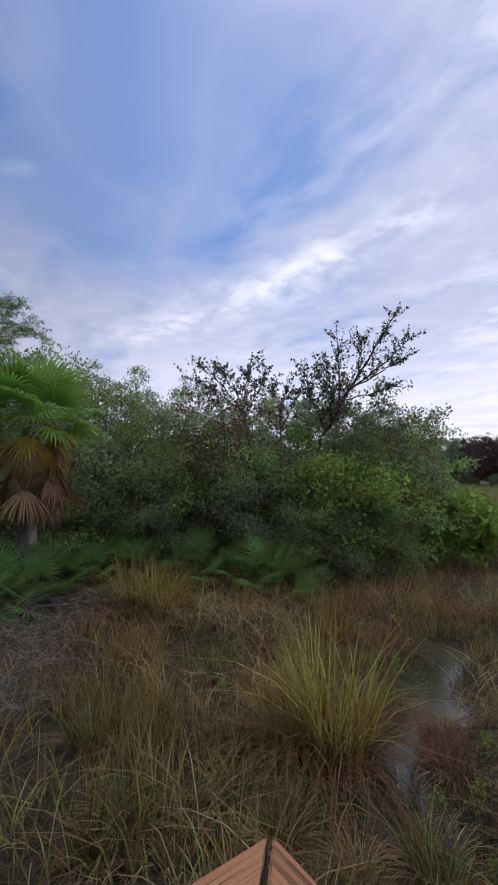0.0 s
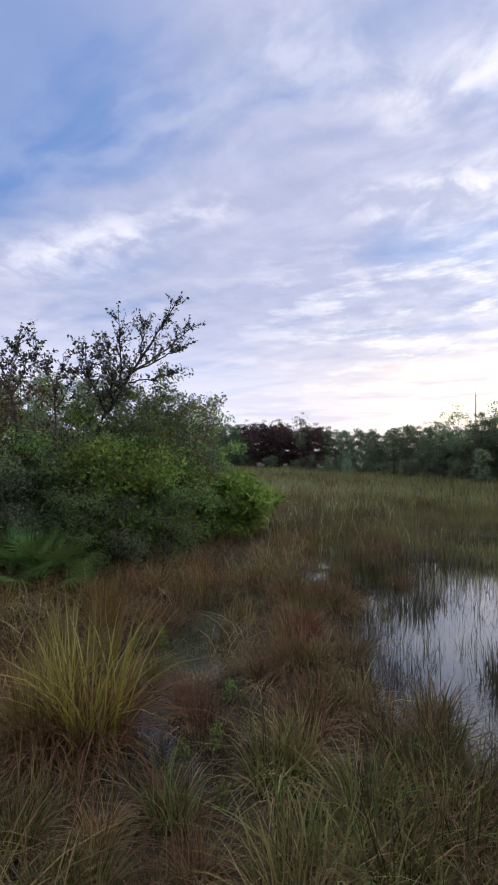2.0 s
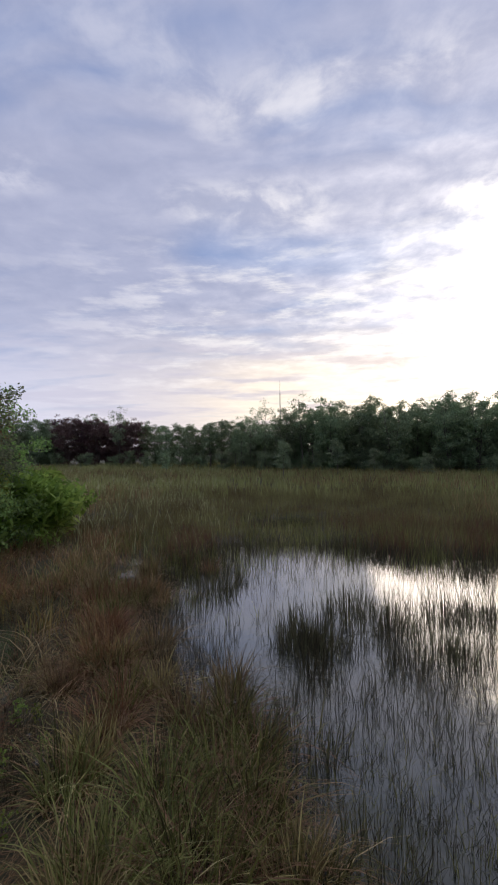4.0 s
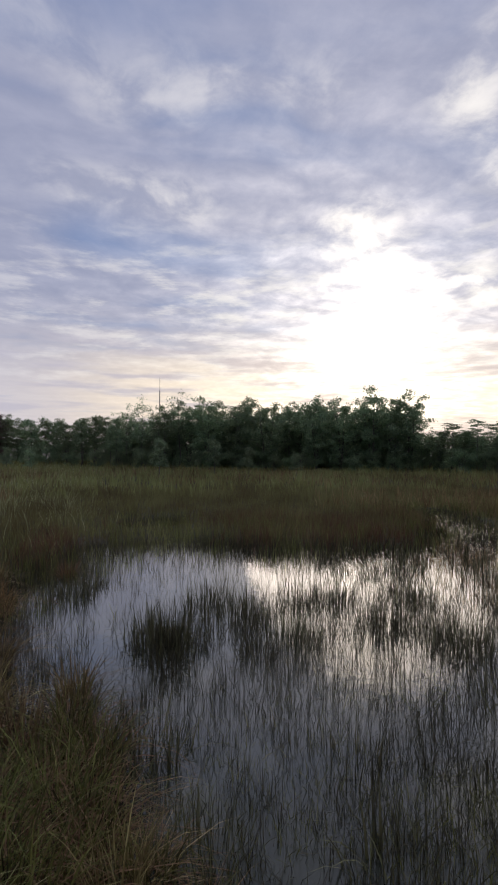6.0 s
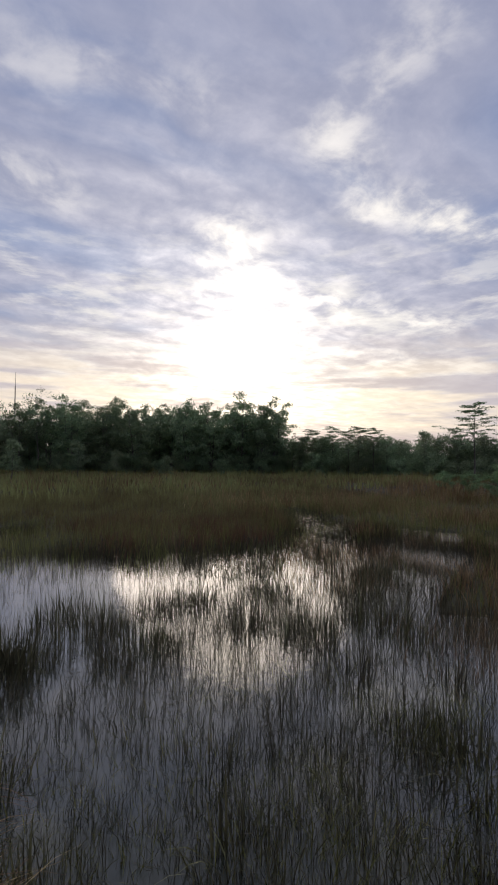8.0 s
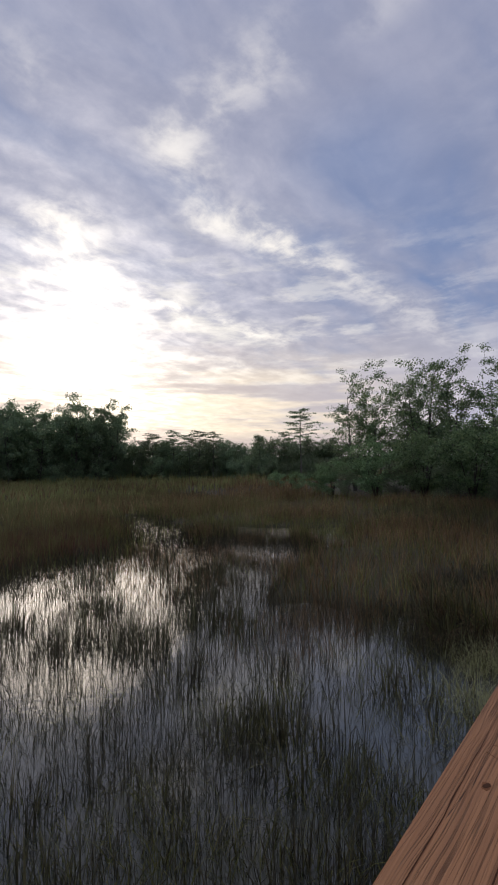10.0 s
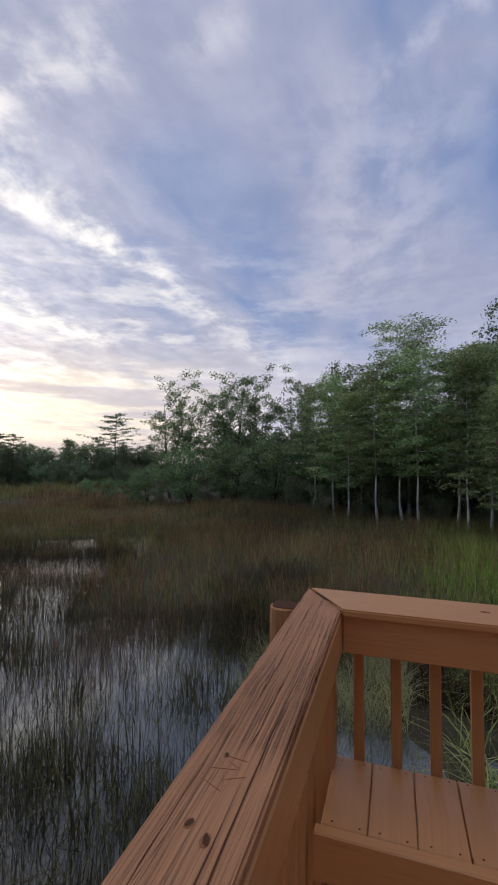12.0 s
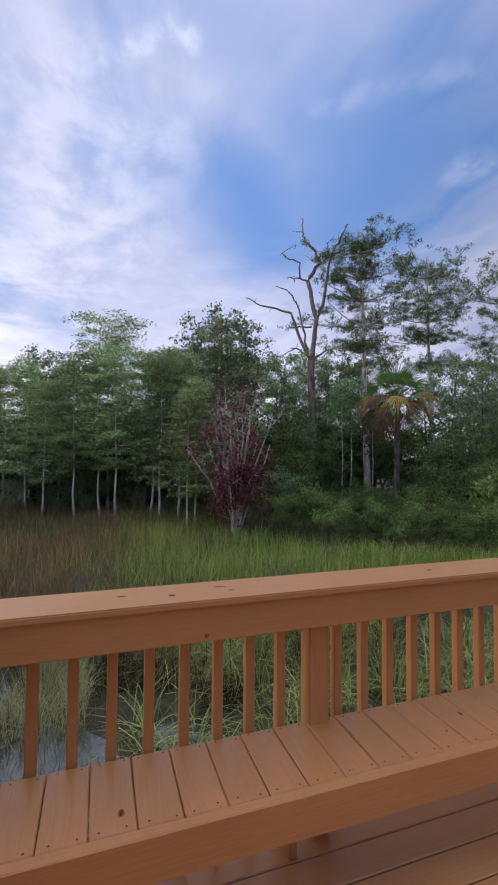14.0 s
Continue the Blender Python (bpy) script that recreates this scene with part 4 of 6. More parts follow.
def plant(name, meshes, label, category, x, y, size=1.0, turn=0.0, group="", z=None, tilt=0.0):
    z = float(land(x, y)) - 0.03 if z is None else z
    ob = thing(name, label, category, group, m=pose(x, y, z, 0, tilt, turn))
    ob.scale = (size, size, size)
    child("trunk", meshes[0], ob)
    child("crown", meshes[1], ob)
    return ob


def polar(az, d):
    return 0.1 + d * math.sin(radians(az)), -0.4 + d * math.cos(radians(az))


R = random.Random(11)
shrubA = tree_meshes(1, 3.2, 1.7, 0.08, "round", 26, 150, 52, 0.054, 0.26, L_SHRUB, B_GREY, 0.05, 0.6, stems=4, twigs=0.3)
shrubB = tree_meshes(2, 3.0, 1.5, 0.08, "round", 24, 140, 52, 0.054, 0.26, L_GREY, B_GREY, 0.05, 0.7, stems=5, twigs=0.3)
shrubC = tree_meshes(3, 2.8, 1.5, 0.06, "round", 24, 140, 52, 0.054, 0.26, L_LIME, B_GREY, 0.045, 0.6, stems=4, twigs=0.3)
treeA = tree_meshes(4, 5.6, 2.3, 0.12, "round", 30, 210, 54, 0.062, 0.28, L_SHRUB, B_GREY, 0.10, 0.6, stems=2, twigs=0.3)
treeB = tree_meshes(5, 5.6, 2.1, 0.12, "round", 30, 200, 54, 0.062, 0.27, L_GREY, B_GREY, 0.09, 0.6, stems=2, twigs=0.3)
treeM = tree_meshes(14, 5.6, 2.2, 0.10, "round", 30, 200, 54, 0.062, 0.27, L_MID, B_GREY, 0.09, 0.6, stems=3, twigs=0.3)
shrubM = tree_meshes(15, 3.1, 1.6, 0.06, "round", 26, 150, 52, 0.054, 0.26, L_MID, B_GREY, 0.05, 0.6, stems=4, twigs=0.3)
treeR = tree_meshes(6, 5.0, 1.7, 0.2, "round", 22, 90, 44, 0.062, 0.33, L_RUST, B_GREY, 0.07, 0.7, stems=2)


def twiggy_tree(seed, limbs, leaf_mat, bark_mat, leaf=0.062):
    """An open tree from its limbs, rows of (points, thick end, thin end, where the leaves begin, shoots); x to the viewer's side, z up."""
    rng = np.random.RandomState(seed)
    woody, pts = [], []
    for points, r0, r1, bare, shoots in limbs:
        p = np.array(points, float)
        k = len(p)
        s = np.linspace(0, k - 1, (k - 1) * 4 + 1)
        q = np.stack([np.interp(s, np.arange(k), p[:, c]) for c in range(3)], 1)
        q[1:-1] += rng.normal(0, 0.03, (len(q) - 2, 3))
        woody.append(tube(q, np.linspace(r0, r1, len(q)), 6))
        for _ in range(shoots):
            w = (bare + (1 - bare) * rng.rand()) * (len(q) - 1)
            j = min(int(w), len(q) - 2)
            a = q[j] + (q[j + 1] - q[j]) * (w - j)
            run = q[j + 1] - q[j]
            run = run / (np.linalg.norm(run) + 1e-6)
            b = a + (run * 0.5 + rng.normal(0, 0.55, 3) * (1, 1, 0.5) + (0, 0, 0.35)) * rng.uniform(0.25, 0.62)
            mid = (a + b) / 2 + rng.normal(0, 0.03, 3)
            woody.append(tube(np.stack([a, mid, b]), np.array([0.011, 0.008, 0.004]), 3))
            for f in np.linspace(0.3, 1.0, 5):
                pts.append((a * (1 - f) + b * f) + rng.normal(0, 0.035, (2, 3)))
    tv, tf = stack(woody)
    lv, lf = leaves(rng, np.concatenate(pts), leaf, 0.0, 1.6)
    return mesh_of("trunk", tv, tf, bark_mat, True), mesh_of("crown", lv, lf, leaf_mat)


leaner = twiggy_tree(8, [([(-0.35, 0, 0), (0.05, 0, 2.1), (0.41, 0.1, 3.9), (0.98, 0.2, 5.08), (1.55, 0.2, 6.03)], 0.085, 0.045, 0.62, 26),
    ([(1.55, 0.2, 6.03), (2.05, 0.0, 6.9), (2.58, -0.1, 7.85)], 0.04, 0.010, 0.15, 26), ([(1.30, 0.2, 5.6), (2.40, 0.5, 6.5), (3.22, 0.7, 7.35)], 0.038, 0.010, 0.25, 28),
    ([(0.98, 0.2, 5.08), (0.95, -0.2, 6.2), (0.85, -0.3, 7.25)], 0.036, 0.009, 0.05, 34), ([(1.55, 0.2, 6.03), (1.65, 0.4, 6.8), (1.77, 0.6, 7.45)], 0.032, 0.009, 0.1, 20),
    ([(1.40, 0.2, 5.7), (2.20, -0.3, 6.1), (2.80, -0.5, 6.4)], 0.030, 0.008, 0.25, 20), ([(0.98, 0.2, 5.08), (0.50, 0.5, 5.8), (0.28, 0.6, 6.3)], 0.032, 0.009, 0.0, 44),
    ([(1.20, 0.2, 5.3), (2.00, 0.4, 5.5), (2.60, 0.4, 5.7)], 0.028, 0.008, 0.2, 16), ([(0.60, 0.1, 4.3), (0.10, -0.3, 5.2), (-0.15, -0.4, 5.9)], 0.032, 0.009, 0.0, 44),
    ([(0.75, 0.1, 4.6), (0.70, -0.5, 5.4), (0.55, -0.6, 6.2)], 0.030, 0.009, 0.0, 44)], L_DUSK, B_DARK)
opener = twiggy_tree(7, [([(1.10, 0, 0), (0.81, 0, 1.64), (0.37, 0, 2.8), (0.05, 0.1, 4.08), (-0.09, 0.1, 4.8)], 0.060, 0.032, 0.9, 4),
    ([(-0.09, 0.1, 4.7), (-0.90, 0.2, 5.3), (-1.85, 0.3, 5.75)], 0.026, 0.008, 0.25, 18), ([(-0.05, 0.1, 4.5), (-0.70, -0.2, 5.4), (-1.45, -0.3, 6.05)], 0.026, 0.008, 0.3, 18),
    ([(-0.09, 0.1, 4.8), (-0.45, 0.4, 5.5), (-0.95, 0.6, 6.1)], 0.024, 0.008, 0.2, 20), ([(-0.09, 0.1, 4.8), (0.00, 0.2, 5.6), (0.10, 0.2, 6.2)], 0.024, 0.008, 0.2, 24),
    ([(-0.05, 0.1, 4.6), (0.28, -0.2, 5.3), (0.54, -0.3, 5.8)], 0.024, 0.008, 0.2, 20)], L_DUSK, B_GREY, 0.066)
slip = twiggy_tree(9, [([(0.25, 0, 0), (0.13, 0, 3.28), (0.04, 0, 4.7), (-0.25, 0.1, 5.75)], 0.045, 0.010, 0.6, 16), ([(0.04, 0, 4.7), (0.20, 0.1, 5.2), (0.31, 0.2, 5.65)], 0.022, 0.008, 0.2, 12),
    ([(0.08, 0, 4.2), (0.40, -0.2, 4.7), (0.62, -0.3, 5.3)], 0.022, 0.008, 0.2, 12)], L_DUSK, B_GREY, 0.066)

# the hammock west of the deck: back row, middle, front
for az, d, h, me in ((-88, 17, 5.4, treeB), (-82, 18, 5.6, treeA), (-77, 16.5, 5.9, treeB), (-71, 15, 5.3, treeM), (-66, 17, 5.1, treeB), (-62.5, 15, 4.6, treeM), (-56, 17, 4.9, treeB), (-50, 16.5, 4.7, treeM),
                     (-45, 16, 5.2, treeB), (-40, 15.0, 5.3, treeA), (-35.5, 15.5, 4.8, treeB), (-94, 16, 6.2, treeA), (-101, 17, 6.0, treeB)  , (-33.2, 17.5, 4.8, treeM)):
    x, y = polar(az, d)
    plant("broadleaf_tree", me, "dense green broadleaf tree in the thicket" if me is treeA else "fresh mid-green broadleaf tree in the thicket" if me is treeM else "grey-green broadleaf tree with thin twigs in the thicket", "tree", x, y, h / 5.6, R.uniform(0, 360), "thicket trees")
for az, d, h, me, lab in ((-56.0, 13.4, 5.0, treeR, "rust-brown half-bare tree among green ones"), (-36, 16.5, 4.8, treeR, "small rust-tinged tree at the thicket's end")):
    x, y = polar(az, d)
    plant("broadleaf_tree", me, lab, "tree", x, y, h / 5.0, R.uniform(0, 360), "thicket trees")
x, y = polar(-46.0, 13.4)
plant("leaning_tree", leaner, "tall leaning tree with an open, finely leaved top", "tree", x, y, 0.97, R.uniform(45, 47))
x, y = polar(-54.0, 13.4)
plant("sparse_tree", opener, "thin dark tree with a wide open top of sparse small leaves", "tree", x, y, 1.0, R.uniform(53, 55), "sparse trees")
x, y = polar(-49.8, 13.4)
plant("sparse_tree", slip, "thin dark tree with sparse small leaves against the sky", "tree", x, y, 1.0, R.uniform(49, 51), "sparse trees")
for az, d, h, me in ((-86, 13.2, 3.2, shrubA), (-80, 13.6, 3.6, shrubB), (-74.5, 12.6, 3.4, shrubA), (-70, 13.4, 3.9, shrubB), (-66, 12.6, 3.0, shrubA), (-62, 13.6, 3.8, shrubM), (-59, 12.4, 2.9, shrubB), (-55, 13.2, 3.5, shrubM),
                     (-51, 12.4, 2.8, shrubB), (-47.5, 13.0, 3.3, shrubA), (-44, 12.8, 3.7, shrubC), (-41, 13.2, 3.9, shrubC), (-38, 13.8, 3.6, shrubM), (-35.5, 14.6, 3.3, shrubC), (-33.2, 15.6, 2.9, shrubM), (-39.5, 12.0, 2.3, shrubB), (-36, 12.6, 2.0, shrubA),
                     (-46, 11.6, 2.0, shrubA), (-31.6, 16.2, 2.4, shrubA), (-72, 11.9, 2.2, shrubA), (-64, 11.8, 2.0, shrubB), (-92, 13, 3.4, shrubB), (-99, 13.5, 3.6, shrubA)):
    x, y = polar(az, d)
    lab = {id(shrubA): "dark green leafy shrub at the marsh edge", id(shrubB): "grey-green twiggy shrub at the marsh edge", id(shrubM): "mid-green leafy shrub at the marsh edge", id(shrubC): "yellow-green leafy shrub at the marsh edge"}[id(me)]
    plant("shrub", me, lab, "shrub", x, y, h / 3.2, R.uniform(0, 360), "marsh edge shrubs")
# bright green fern patch at the end of the thicket
fern = tree_meshes(9, 1.3, 0.9, 0.05, "round", 20, 90, 40, 0.085, 0.22, L_LIME, B_GREY, 0.02, 0.7, stems=5, long=3.0)
for az, d, h in ((-29.4, 17.4, 2.0), (-28.2, 18.2, 2.0), (-30.4, 16.6, 2.0), (-27.2, 19.4, 1.6)):
    x, y = polar(az, d)
    plant("fern_clump", fern, "bright green fern clump at the water's edge", "fern", x, y, h / 1.3, R.uniform(0, 360), "fern clumps")


# ---------------------------------------------------------------- palms
def fan_leaf(seed, radius, stalk, mat, droop=0.35, spread=230, n=30, fold=0.25):
    """One fan leaf: a stalk along x, then narrow segments in a fan that bend down at their tips."""
    rng = np.random.RandomState(seed)
    v, f = [], []
    tv, tf = tube(np.array([(0, 0, 0), (stalk * 0.5, 0, stalk * 0.05), (stalk, 0, 0)]), np.array([0.016, 0.012, 0.008]), 4)
    v.append(tv)
    f.append(tf)
    o, w = np.array([stalk, 0, 0]), radius * 0.05

    def ray(a, L, q):
        sag = fold * L * 0.3 * abs(math.sin(a)) * q - droop * L * q ** 2.4
        return o + np.array([math.cos(a) * L * q, math.sin(a) * L * q, sag])

    step = radians(spread) / n
    edge = [radians(-spread / 2) + step * k for k in range(n + 1)]
    reach = [radius * (0.72 + 0.28 * math.cos(a * 0.8)) for a in edge]
    rows = [ray(a, L, q) - (0, 0, w * 0.25 * (k % 2)) for q in (0.04, 0.38) for k, (a, L) in enumerate(zip(edge, reach))]
    quads = []
    for k in range(n):
        a = edge[k] + step / 2 + rng.normal(0, 0.02)
        L = reach[k] * rng.uniform(0.9, 1.08)
        s = np.array([-math.sin(a), math.cos(a), 0.0]) * w
        lift = np.array([0, 0, droop * L * rng.uniform(-0.25, 0.25)])
        m, tip = ray(a, L, 0.74) + lift * 0.4, ray(a, L, 1.0) + lift
        i = len(rows)
        rows += [m - s * 0.36, m + s * 0.36, tip - s * 0.03, tip + s * 0.03]
        c = n + 1 + k
        quads += [(k, k + 1, c + 1, c), (c, c + 1, i + 1, i), (i, i + 1, i + 3, i + 2)]
    v.append(np.array(rows))
    f.append(np.array(quads) + len(tv))
    return mesh_of("frond", np.concatenate(v), np.concatenate(f), mat)


def palm(name, label, x, y, h, trunk_r, fronds, scale=1.0, z=None, skirt=0.27):
    """fronds: rows of (mesh, count, pitch from, pitch to, name, label)."""
    z = float(land(x, y)) - 0.05 if z is None else z
    ob = thing(name, label, "palm", "palms", m=pose(x, y, z))
    rng = random.Random(int(h * 100 + x * 7))
    if h > 0.5:
        t = np.linspace(0, 1, 14)
        line = np.stack([0.06 * np.sin(3 * t), 0.05 * np.cos(4 * t) - 0.05, t * h], 1)
        tv, tf = tube(line, trunk_r * (1.12 - 0.15 * t + 0.05 * np.sin(t * 60)), 10)
        child("trunk", mesh_of("trunk", tv, tf, B_GREY, True), ob, None, "rough grey palm trunk")
    for me, n, lo, hi, nm, lab in fronds:
        for k in range(n):
            az = 137.5 * k + rng.uniform(-18, 18)
            pit = lo + (hi - lo) * (k + rng.random()) / n
            o = child(nm, me, ob, pose(0, 0, h - (rng.uniform(0, skirt) * h if nm == "dead_frond" else 0.0)) @ pose(0, 0, 0, 0, 0, az) @ pose(0, 0, 0, rng.uniform(-25, 25), -pit, 0), lab)
            q = scale * rng.uniform(0.85, 1.12)
            o.scale = (q, q, q)
    return ob


fan_green = fan_leaf(1, 0.85, 0.75, L_PALM, 0.35)
fan_dark = fan_leaf(2, 0.55, 0.55, L_PALM_DARK, 0.15, 200, 22)
fan_tall = fan_leaf(5, 0.9, 0.75, L_PALM_DARK, 0.2, 130, 15)
fan_dead = fan_leaf(3, 0.75, 0.6, L_DEAD, 0.35, 90, 18, 0.0)
fan_ochre = fan_leaf(4, 0.75, 0.6, L_OCHRE, 0.5, 130, 22, 0.0)
fan_reach = fan_leaf(6, 0.85, 0.95, L_OCHRE, 1.0, 120, 20, 0.0)
fan_old = fan_leaf(7, 0.85, 1.0, L_DEAD, 1.1, 80, 16, 0.0)
x, y = polar(-79.6, 10.4)
palm("cabbage_palm", "bright green fan palm with a hanging skirt of dead brown fronds", x, y, 4.0, 0.17,
     [(fan_green, 34, -15, 82, "frond", ""), (fan_ochre, 8, -70, -30, "frond", "yellowing drooping frond"), (fan_dead, 38, -84, -25, "dead_frond", "dry brown hanging frond")], 1.05, skirt=0.30)
x, y = polar(125.3, 27.5)
palm("cabbage_palm", "tall grey-trunked fan palm with yellow and brown drooping fronds", x, y, 6.5, 0.16,
     [(fan_tall, 17, 2, 80, "frond", ""), (fan_reach, 6, -12, 14, "frond", "yellowing drooping frond"), (fan_old, 15, -42, 6, "dead_frond", "dry brown hanging frond")], 1.3, skirt=0.04)
for az, d, n in ((-53.0, 10.9, 12), (-50.2, 10.5, 14), (-48.0, 11.3, 10), (-60.5, 11.2, 9), (-80, 11.0, 12), (-76, 11.2, 12), (-84, 11.5, 12), (-82.5, 10.6, 10), (-83.5, 9.4, 11), (-80.5, 9.6, 11), (-85.5, 9.8, 10), (-78, 10.5, 11), (-74, 10.9, 10), (-72, 11.6, 10), (-60, 11.8, 10), (-67, 11.4, 10), (-88, 11, 12)):
    x, y = polar(az, d)
    palm("saw_palmetto", "low dark green palmetto with stiff fan leaves", x, y, 0.35, 0.1, [(fan_dark, n, 5, 75, "frond", "")], 1.15)
for az, d in ((-57.5, 11.7), (-77.5, 11.0), (-53, 11.3)):
    x, y = polar(az, d)
    palm("dead_palmetto", "withered brown palmetto hanging in the thicket", x, y, 0.7, 0.06, [(fan_dead, 9, -85, -20, "dead_frond", "")], 0.8)

# ---------------------------------------------------------------- east side: cypress grove, maple, pines
cypA = tree_meshes(21, 10.0, 2.1, 0.30, "top", 44, 300, 50, 0.052, 0.38, L_CYP, B_PALE, 0.075, 0.16, flat=0.55, squash=0.24, wander=0.03, long=3.0)
cypB = tree_meshes(22, 8.0, 1.35, 0.30, "round", 40, 170, 46, 0.052, 0.32, L_CYP, B_PALE, 0.056, 0.10, flat=0.55, squash=0.24, wander=0.04, long=3.0)
cypC = tree_meshes(23, 7.0, 1.2, 0.25, "cone", 36, 150, 44, 0.050, 0.30, L_CYP, B_PALE, 0.050, 0.05, flat=0.55, squash=0.22, wander=0.04, long=3.0)
thin = tree_meshes(24, 9.0, 1.0, 0.55, "round", 26, 120, 30, 0.08, 0.20, L_GREY, B_GREY, 0.06, 0.8, wander=0.03)
oakA = tree_meshes(25, 9.5, 2.7, 0.12, "round", 40, 240, 40, 0.085, 0.30, L_WOOD, B_GREY, 0.14, 0.7, stems=2, squash=0.6, twigs=0.2)
oakB = tree_meshes(26, 9.0, 2.3, 0.12, "vase", 40, 320, 34, 0.080, 0.26, L_WOOD, B_GREY, 0.12, 0.8, stems=3, squash=0.6, twigs=0.4)
under = tree_meshes(27, 4.2, 2.4, 0.05, "round", 28, 140, 44, 0.095, 0.36, L_WOOD, B_DARK, 0.06, 0.5, stems=4, squash=0.5, twigs=0.15)

for x, y, h, me in ((26.3, 3.0, 8.2, cypC), (26.7, 1.6, 7.4, cypC), (24.0, 0.6, 8.2, cypB), (23.9, -0.55, 8.4, cypB), (22.6, -1.2, 8.4, cypB), (22.7, -2.7, 8.6, cypB), (21.4, -3.0, 8.0, cypC), (21.5, -3.8, 8.3, cypB), (19.6, -3.85, 6.2, cypC), (19.9, -4.25, 6.8, cypC),
                    (24.9, 2.1, 7.0, cypC), (26.2, -0.9, 11.0, cypA), (27.6, -3.0, 9.2, cypA), (26.0, -4.4, 9.6, cypB), (27.8, 1.2, 8.4, cypA), (27.5, 4.4, 8.0, cypB), (24.2, -6.4, 9.8, cypB), (25.6, -8.2, 9.6, cypB), (28.5, -5.8, 9.4, cypA)):
    plant("cypress_tree", me, "slender cypress with a pale straight trunk and feathery green foliage", "tree", x, y, h / {id(cypA): 10.0, id(cypB): 8.0, id(cypC): 7.0}[id(me)], R.uniform(0, 360), "cypress grove")
for x, y, h in ((28.5, 3.1, 9.3), (27.6, 1.9, 8.4), (24.0, -5.2, 10.6), (29.5, 5.0, 8.4), (25.4, -6.6, 11.8), (24.9, -8.0, 11.2)):
    plant("sparse_tree", thin, "thin grey tree with a sparse open top", "tree", x, y, h / 9.3, R.uniform(0, 360), "sparse trees")
for x, y, h, me in ((34.5, 17.6, 8.6, oakB), (33.6, 15.6, 9.0, oakB), (34.2, 11.6, 9.6, oakA), (33.4, 9.4, 9.0, oakB), (33.0, 6.6, 8.8, oakB), (36, 13.5, 8.6, oakA), (35, 3.8, 8.0, oakA), (33, 0.5, 8.2, oakA), (33.5, -3.5, 8.6, oakB), (32, -7.5, 9.0, oakA),
                    (33.5, -11.5, 10.8, oakA), (35, -15, 11.2, oakA), (34, -18.5, 11.3, oakA), (33.2, -22, 11.0, oakA), (30.5, -25.5, 10.6, oakA), (31, -12.8, 9.8, oakA), (32, -16.6, 10.4, oakA), (31.4, -20.4, 10.4, oakA), (29.6, -15.0, 8.6, oakB), (26, -26, 9.0, oakA), (22.5, -24.5, 8.6, oakB), (19.6, -20.8, 8.4, oakA), (18.5, -18.4, 7.6, oakB), (22.5, -20.5, 8.6, oakA), (16.5, -21.5, 8.2, oakA), (13.5, -22.5, 8.0, oakB)):
    plant("broadleaf_tree", me, "dense dark green broadleaf tree at the marsh edge" if me is oakA else "grey-green many-stemmed broadleaf tree at the marsh edge", "tree", x, y, h / 9.3, R.uniform(0, 360), "woodland trees")
for az, d, h, me in ((-92, 20, 7.4, oakA), (-87, 21, 7.2, oakB), (-83, 20, 7.0, oakA), (-79, 20.5, 7.0, oakB), (-75.5, 19.5, 6.8, oakA), (-72, 20.5, 6.6, oakB), (-68.5, 19.5, 6.4, oakA), (-65, 20, 6.2, oakA), (-61.5, 19.5, 6.1, oakB), (-58, 20.5, 6.1, oakA),
                     (-54.5, 19.5, 6.0, oakA), (-51, 20, 5.9, oakB), (-47.5, 19.5, 5.9, oakA), (-44, 20.5, 5.8, oakB), (-40.5, 19.5, 5.6, oakA), (-37, 20.5, 5.6, oakA), (-34, 22, 5.4, oakB)):
    x, y = polar(az, d)
    plant("broadleaf_tree", me, "grey-green broadleaf tree rising behind the thicket", "tree", x, y, h / 9.3, R.uniform(0, 360), "thicket trees")
UNDER_NORTH = [(30.5, 20.5, 1.5), (31.5, 23.4, 1.4), (34, 25.5, 1.2), (30.2, 18.4, 1.7), (30, 17.0, 2.4), (29.6, 13.4, 3.6), (30, 10.2, 4.0), (29.4, 7.2, 4.2),
    (29.2, 4.4, 4.2), (29.6, 1.6, 4.6), (28.4, -1.2, 4.6), (28.6, -4.2, 5.0), (26.6, -7.2, 4.6), (26.5, -10.2, 4.8), (25.4, -12.6, 3.4), (31.6, 3.2, 5.0),
    (31.2, 0.2, 5.2), (30.8, -2.8, 5.2), (30.2, -6.0, 5.2)]
UNDER_SOUTH = [(29.6, -9.2, 5.2), (29, -12, 5), (27, 0.2, 3.4), (26.2, -3, 3.6), (25.4, -5.6, 3.4), (31, -14.5, 5.4), (30.5, -18, 5.4), (28, -21, 5),
    (23.6, -14.6, 1.6), (22.6, -17.8, 1.6), (20.6, -15.6, 1.6), (17, -15.6, 2.8), (18.6, -17, 4), (15.2, -17.4, 3.4), (14.2, -19.2, 4.2), (21.4, -12.2, 1.2),
    (23, -9.6, 3.2), (20.9, -8.6, 2.2), (12, -20, 4.5)]
underG = tree_meshes(37, 4.2, 2.4, 0.05, "round", 28, 140, 44, 0.095, 0.36, L_UNDER, B_DARK, 0.06, 0.5, stems=4, squash=0.5, twigs=0.15)
for x, y, h in UNDER_NORTH + UNDER_SOUTH:
    plant("shrub", under if y > -9.5 else underG, "dark green understorey shrub below the trees", "shrub", x, y, h / 4.2, R.uniform(0, 360), "understorey shrubs")
